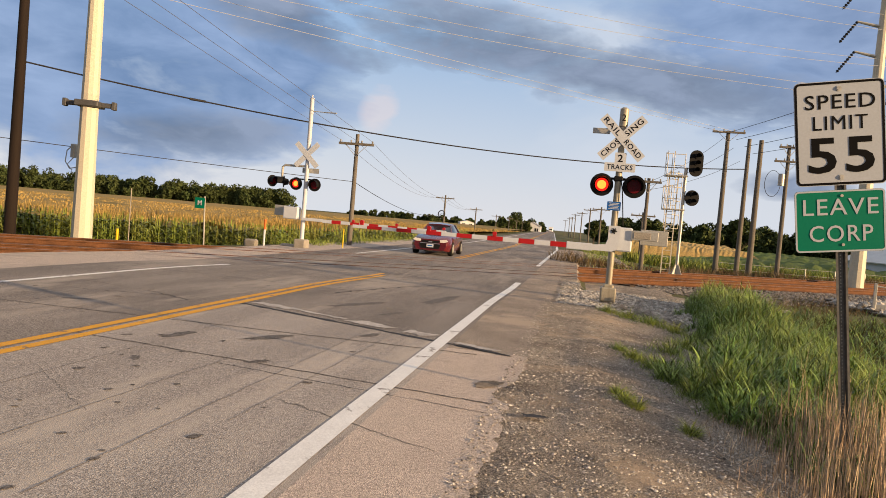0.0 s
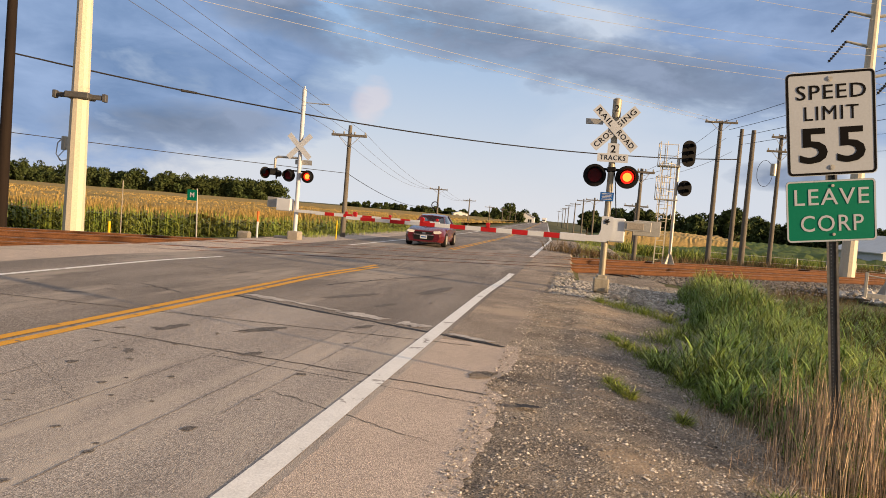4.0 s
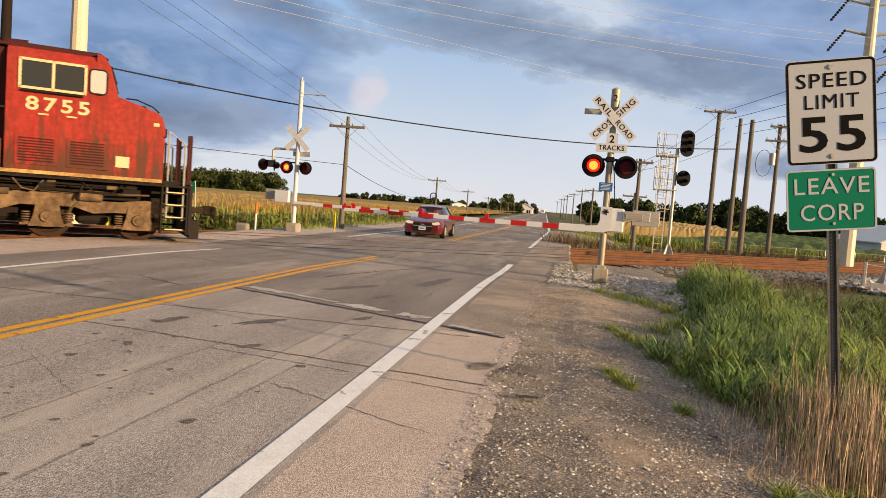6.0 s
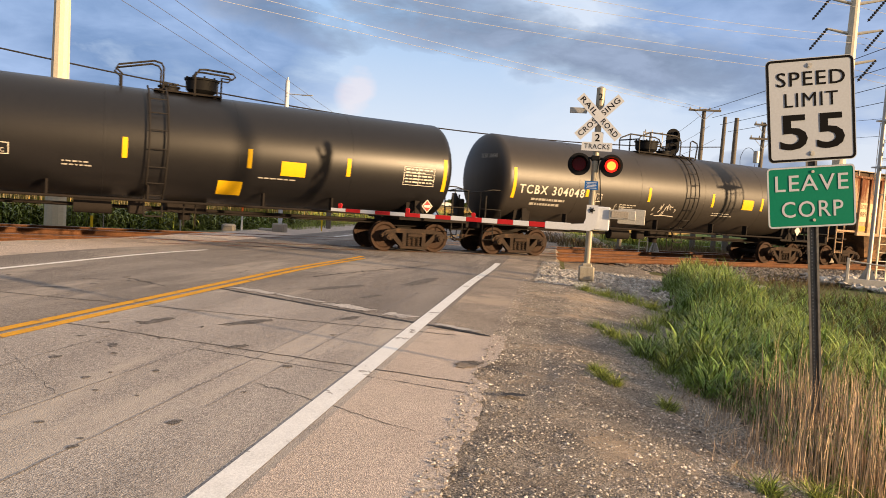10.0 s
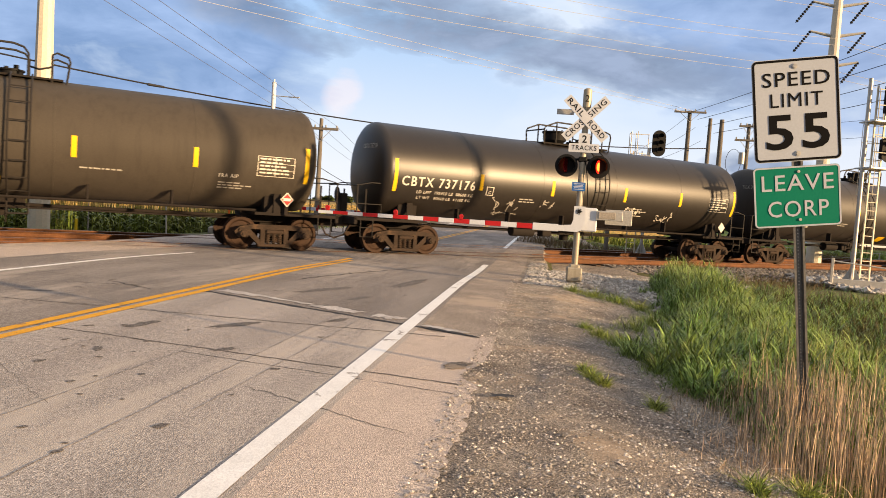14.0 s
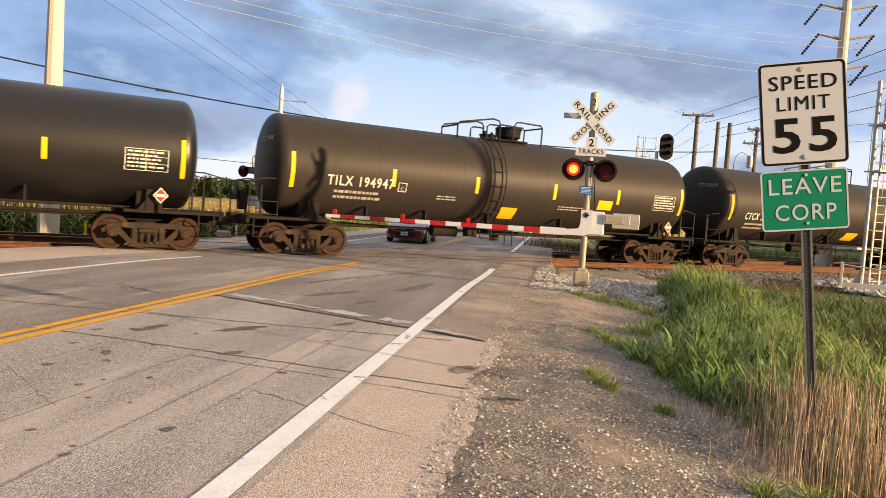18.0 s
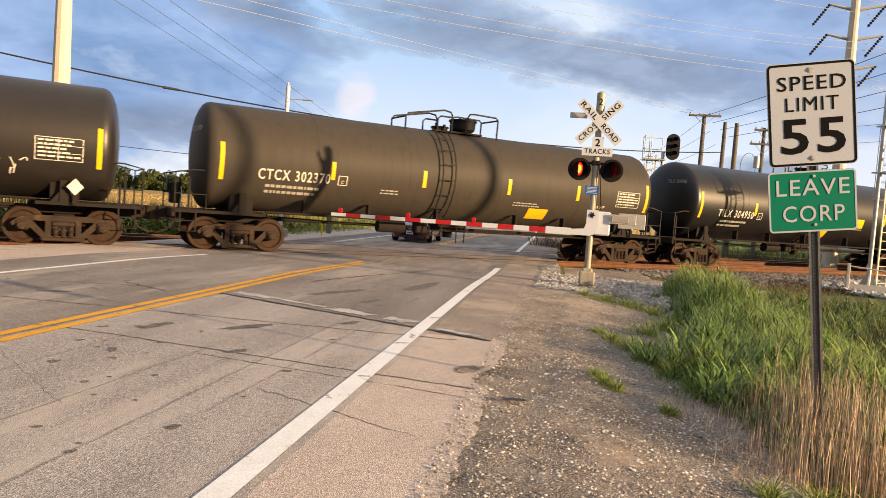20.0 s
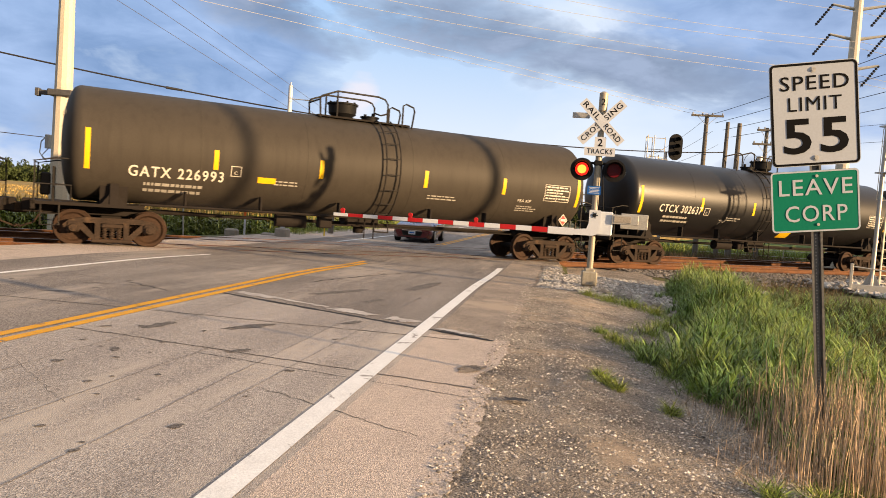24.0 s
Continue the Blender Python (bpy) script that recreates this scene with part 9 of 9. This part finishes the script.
upper = [section(1.35, [(0.0, 0.98), (0.70, 0.97), (0.74, 0.95), (0.0, 0.9)]),
         section(2.05, [(0.0, 1.40), (0.52, 1.36), (0.74, 0.98), (0.0, 0.9)]),
         section(2.5, [(0.0, 1.47), (0.56, 1.43), (0.76, 0.98), (0.0, 0.9)]),
         section(3.2, [(0.0, 1.44), (0.54, 1.40), (0.76, 1.0), (0.0, 0.9)]),
         section(4.05, [(0.0, 1.05), (0.64, 1.03), (0.72, 1.0), (0.0, 0.9)])]
body_of(upper, "cabin_glass", M["glass"], "dark windows")
roof = [section(2.02, [(0.0, 1.41), (0.52, 1.37), (0.53, 1.34), (0.0, 1.36)]), section(2.5, [(0.0, 1.485), (0.57, 1.44), (0.58, 1.40), (0.0, 1.42)]), section(3.25, [(0.0, 1.455), (0.55, 1.41), (0.56, 1.37), (0.0, 1.38)])]
body_of(roof, "roof", M["car_red"])
for sx in (-1, 1):
    part("pillar", Mesh().tube([(sx * 0.72, 1.38, 0.97), (sx * 0.535, 2.04, 1.365)], 0.035), M["car_red"], car)
    part("pillar", Mesh().tube([(sx * 0.70, 4.0, 1.03), (sx * 0.55, 3.25, 1.40)], 0.04), M["car_red"], car)
    m = Mesh()
    m.prism([(sx * 0.42, 0.70), (sx * 0.70, 0.74), (sx * 0.80, 0.66), (sx * 0.66, 0.60), (sx * 0.45, 0.60)], -0.005, 0.22)
    part("headlight", m, M["lamp_glass"], car, "clear headlight")
    m = Mesh()
    m.box((sx * 0.98, 1.55, 1.0), (0.2, 0.12, 0.14), 0.04)
    part("wing_mirror", m, M["car_red"], car)
    for y in (0.92, 3.62):
        w = Mesh()
        w.lathe([(0.2, -0.10), (0.30, -0.11), (0.325, -0.08), (0.325, 0.08), (0.30, 0.11), (0.2, 0.10)], "x", (0, 0, 0), n=24)
        ty = part("wheel", w, M["tyre"], car, "", pose(sx * 0.81, y, 0.325))
        r = Mesh()
        r.cyl((sx * 0.08, 0, 0), (sx * 0.115, 0, 0), 0.21, 0.2, n=20)
        for k in range(5):
            a = k * 1.257
            r.box((sx * 0.12, 0.1 * math.cos(a), 0.1 * math.sin(a)), (0.02, 0.05, 0.05))
        part("rim", r, M["galv"], ty, "silver rim")
m = Mesh()
m.prism([(-0.42, 0.66), (0.42, 0.66), (0.36, 0.56), (-0.36, 0.56)], -0.02, 0.05)
m.prism([(-0.48, 0.50), (0.48, 0.50), (0.40, 0.30), (-0.40, 0.30)], -0.02, 0.05)
gr = part("front_grille", m, M["black"], car, "black split grille")
m = Mesh()
m.box((0, -0.03, 0.53), (0.9, 0.03, 0.03))
m.box((0, -0.035, 0.60), (0.16, 0.02, 0.045), 0.005)
part("grille_trim", m, M["chrome"], gr, "chrome bar and badge shape")
m = Mesh()
m.box((0, -0.035, 0.43), (0.31, 0.015, 0.15))
pl = part("number_plate", m, M["white"], car, "pale number plate")
m = Mesh()
m.box((0, -0.045, 0.43), (0.22, 0.006, 0.05))
part("plate_bar", m, M["sign_blue"], pl)
# ---- the train and its motion ----
TANKS = [
    dict(shade="brown", mark="TCBX 304048", top="turned", text=(-6.0, 2.26, 2.74), box=-4.10, redplac=0, label="dark brown tank car with white scrawls, riding the near track", stickers=((3.45, 4.10, 2.18, 2.58),), tags=((-1.25, 1.95, 1.15, 0.42, 1), (-3.3, 1.85, 0.8, 0.3, 0), (5.95, 1.86, 1.0, 0.34, 1))),
    dict(shade="black", mark="TILX 191258", text=(-5.58, 2.20, 2.06), label="glossy black tank car with yellow notice panels", stickers=((0.85, 1.5, 1.42, 1.80), (2.5, 3.2, 2.05, 2.45))),
    dict(shade="black", mark="TILX 191260", label="black tank car with a diamond placard", stickers=()),
    dict(shade="brown", mark="TILX 362761", text=(-5.48, 2.22, 2.02), label="dark brown tank car with yellow strips", stickers=((3.0, 3.4, 1.90, 2.02), (1.05, 1.62, 1.28, 1.52)), tags=((2.65, 1.65, 0.95, 0.32, 0),)),
    dict(shade="dark", mark="CBTX 737176", top="turned", text=(-6.05, 2.28, 2.62), load=(("LD LMT  195400 LB  88600 KG", 2.05), ("LT WT   90600 LB  41100 KG", 1.95)), redplac=0, label="dark glossy tank car with faint scrawls", stickers=((-0.35, 0.08, 1.68, 1.82),), tags=((-4.0, 1.75, 1.2, 0.45, 0), (-2.1, 1.85, 0.7, 0.3, 0), (1.9, 1.85, 0.9, 0.26, 1), (3.6, 1.65, 1.1, 0.45, 1))),
    # dark bands across the olive cars are shadows cast by the two shade poles
    dict(shade="tan", mark="GATX 224784", top="turned", text=(-5.6, 2.17, 2.0), label="olive brown tank car with a dark sprayed band", stickers=((-0.30, 0.22, 1.50, 1.62),)),
    dict(shade="tan", mark="GATX 224809", text=(-5.28, 2.20, 2.2), box=-3.9, label="olive brown tank car with a white scrawl", stickers=((-1.6, -1.2, 1.86, 1.98), (-0.25, 0.55, 1.28, 1.60)), tags=((0.1, 2.3, 0.75, 0.5, 1), (-4.9, 1.62, 2.2, 0.28, 1))),
    dict(shade="umber", mark="CTCX 301154", text=(-5.72, 2.13, 1.94), label="brown tank car with a white scrawl and yellow panel", stickers=((0.55, 1.45, 1.38, 1.74),), tags=((-3.95, 1.95, 1.05, 0.45, 1), (5.4, 1.86, 0.9, 0.26, 1))),
    dict(shade="umber", mark="TILX 194947", text=(-5.49, 2.23, 2.1), label="brown tank car with yellow panels and a red placard", stickers=((-0.40, 0.25, 1.42, 1.80), (3.6, 4.25, 1.95, 2.28))),
    dict(shade="black", mark="TILX 304950", label="black tank car with yellow panels", stickers=((-0.04, 0.62, 1.45, 1.84), (2.25, 2.92, 2.02, 2.42))),
    dict(shade="olive", mark="CTCX 302370", label="olive brown tank car with a dark sprayed band", stickers=((2.6, 3.4, 1.45, 1.8),)),
    dict(shade="dark", mark="CBTX 737120", top="turned", text=(-6.1, 2.28, 2.55), load=(("LD LMT  195500 LB  88700 KG", 2.05), ("LT WT   90500 LB  41000 KG", 1.95)), redplac=0, label="dark glossy tank car covered in white scrawls", stickers=((-0.58, -0.10, 1.58, 1.70),), tags=((-4.95, 1.85, 0.9, 0.36, 1), (-3.95, 1.85, 1.5, 0.36, 1), (-2.1, 1.92, 0.8, 0.36, 1), (-1.15, 1.84, 0.65, 0.3, 1), (1.75, 2.40, 0.7, 0.55, 1), (3.85, 1.82, 1.1, 0.42, 1), (5.3, 1.9, 0.8, 0.4, 1))),
    dict(shade="umber", mark="TCBX 304081", top="long", text=(-5.95, 2.20, 2.7), box=-4.15, label="dark brown tank car with scrawls and yellow panels", stickers=((0.30, 0.98, 1.60, 2.08), (3.25, 3.95, 2.22, 2.58)), tags=((-4.3, 1.85, 0.75, 0.5, 1), (-3.3, 1.92, 0.85, 0.36, 0), (-2.4, 1.80, 1.1, 0.46, 1), (1.35, 1.9, 0.75, 0.5, 0), (2.2, 1.92, 0.8, 0.36, 0))),
    dict(shade="black", mark="CTCX 302637", text=(-5.52, 2.18, 2.2), label="glossy black tank car with yellow panels", stickers=((0.75, 1.42, 1.36, 1.72), (2.34, 3.04, 2.05, 2.45)), tags=((-3.3, 1.9, 0.45, 0.35, 0),)),
    dict(shade="olive", mark="GATX 226993", top="turned", text=(-5.45, 1.98, 2.36), box=-4.1, label="olive brown tank car with dark sprayed bands", stickers=((-3.36, -2.86, 1.92, 2.08),)),
    dict(shade="umber", mark="TILX 304960", label="brown tank car at the tail of the view", stickers=()),
]
train = [locomotive(), hopper_car()] + [tank_car(sp, k + 1) for k, sp in enumerate(TANKS)]
# metres along the track of each car's middle at seven seconds, front to back
PLACES = [-7.69, -27.45]
for k in range(len(TANKS)):
    PLACES.append(-45.5 - 18.12 * k + (0.05, 0.3, 0.3, 0.2, 0.42, 0.5, 0.5, 0.54, 0.55, 0.5, 0.5, 0.43, 0.42, 0.38, 0.32, 0.3)[k])
# how far the train has run since seven seconds
RUN = [(0.0, -106.0), (5.0, -31.2), (6.0, -16.1), (7.0, 0.0), (8.0, 16.4), (9.0, 33.3), (10.0, 50.1), (13.0, 101.9), (14.0, 118.33), (15.0, 135.4), (16.0, 152.6), (17.0, 169.8), (18.0, 187.25), (18.5, 195.75), (20.5, 230.1), (21.0, 238.75), (22.0, 255.85), (23.0, 273.95), (24.0, 290.8)]


def motions():
    for car, s0 in zip(train, PLACES):
        rows = []
        for t, d in RUN:
            p = on_track(s0 + d)
            rows.append((t, pose(p.x, p.y, p.z, 0, 0, PHI)))
        walk(car, rows)
    # wheels roll while their car is near the crossing
    ts, ds = [t for t, d in RUN], [d for t, d in RUN]
    for axle, x, r in WHEELSETS:
        s0 = PLACES[train.index(axle.parent.parent)]
        rows, k, first = [(0.0, pose(x, 0, r))], 0, None
        while k * 0.038 < 23.9:
            t = k * 0.038
            d = float(np.interp(t, ts, ds))
            if t > 0 and -36 < s0 + d < 48:
                first = d if first is None else first
                rows.append((t, pose(x, 0, r, 0, math.degrees((d - first) / r) % 360.0, 0)))
            k += 1
        rows.append((24.0, rows[-1][1]))
        walk(axle, rows)
    # crossing lights: each lens turns over at every change of the flash
    period, start = 1.194, -0.34
    for ob, (x, y, z), which in LENSES:
        shift = start - (0.08 if which >= 2 else 0.0)
        half = period / 2
        k0 = int(math.floor((0.0 - shift) / half))
        lit = (k0 % 2 == 0) == (which % 2 == 0)
        angle = 0.0 if lit else 180.0
        rows = [(0.0, pose(x, y, z, 0, 0, angle))]
        t = shift + (k0 + 1) * half
        while t < 23.9:
            if t > 0.1:
                for dt, da in ((-0.034, 0), (0.0, 60), (0.034, 120), (0.067, 180)):
                    rows.append((t + dt, pose(x, y, z, 0, 0, angle + da)))
                angle += 180
            t += half
        rows.append((24.0, pose(x, y, z, 0, 0, angle)))
        walk(ob, rows)


motions()
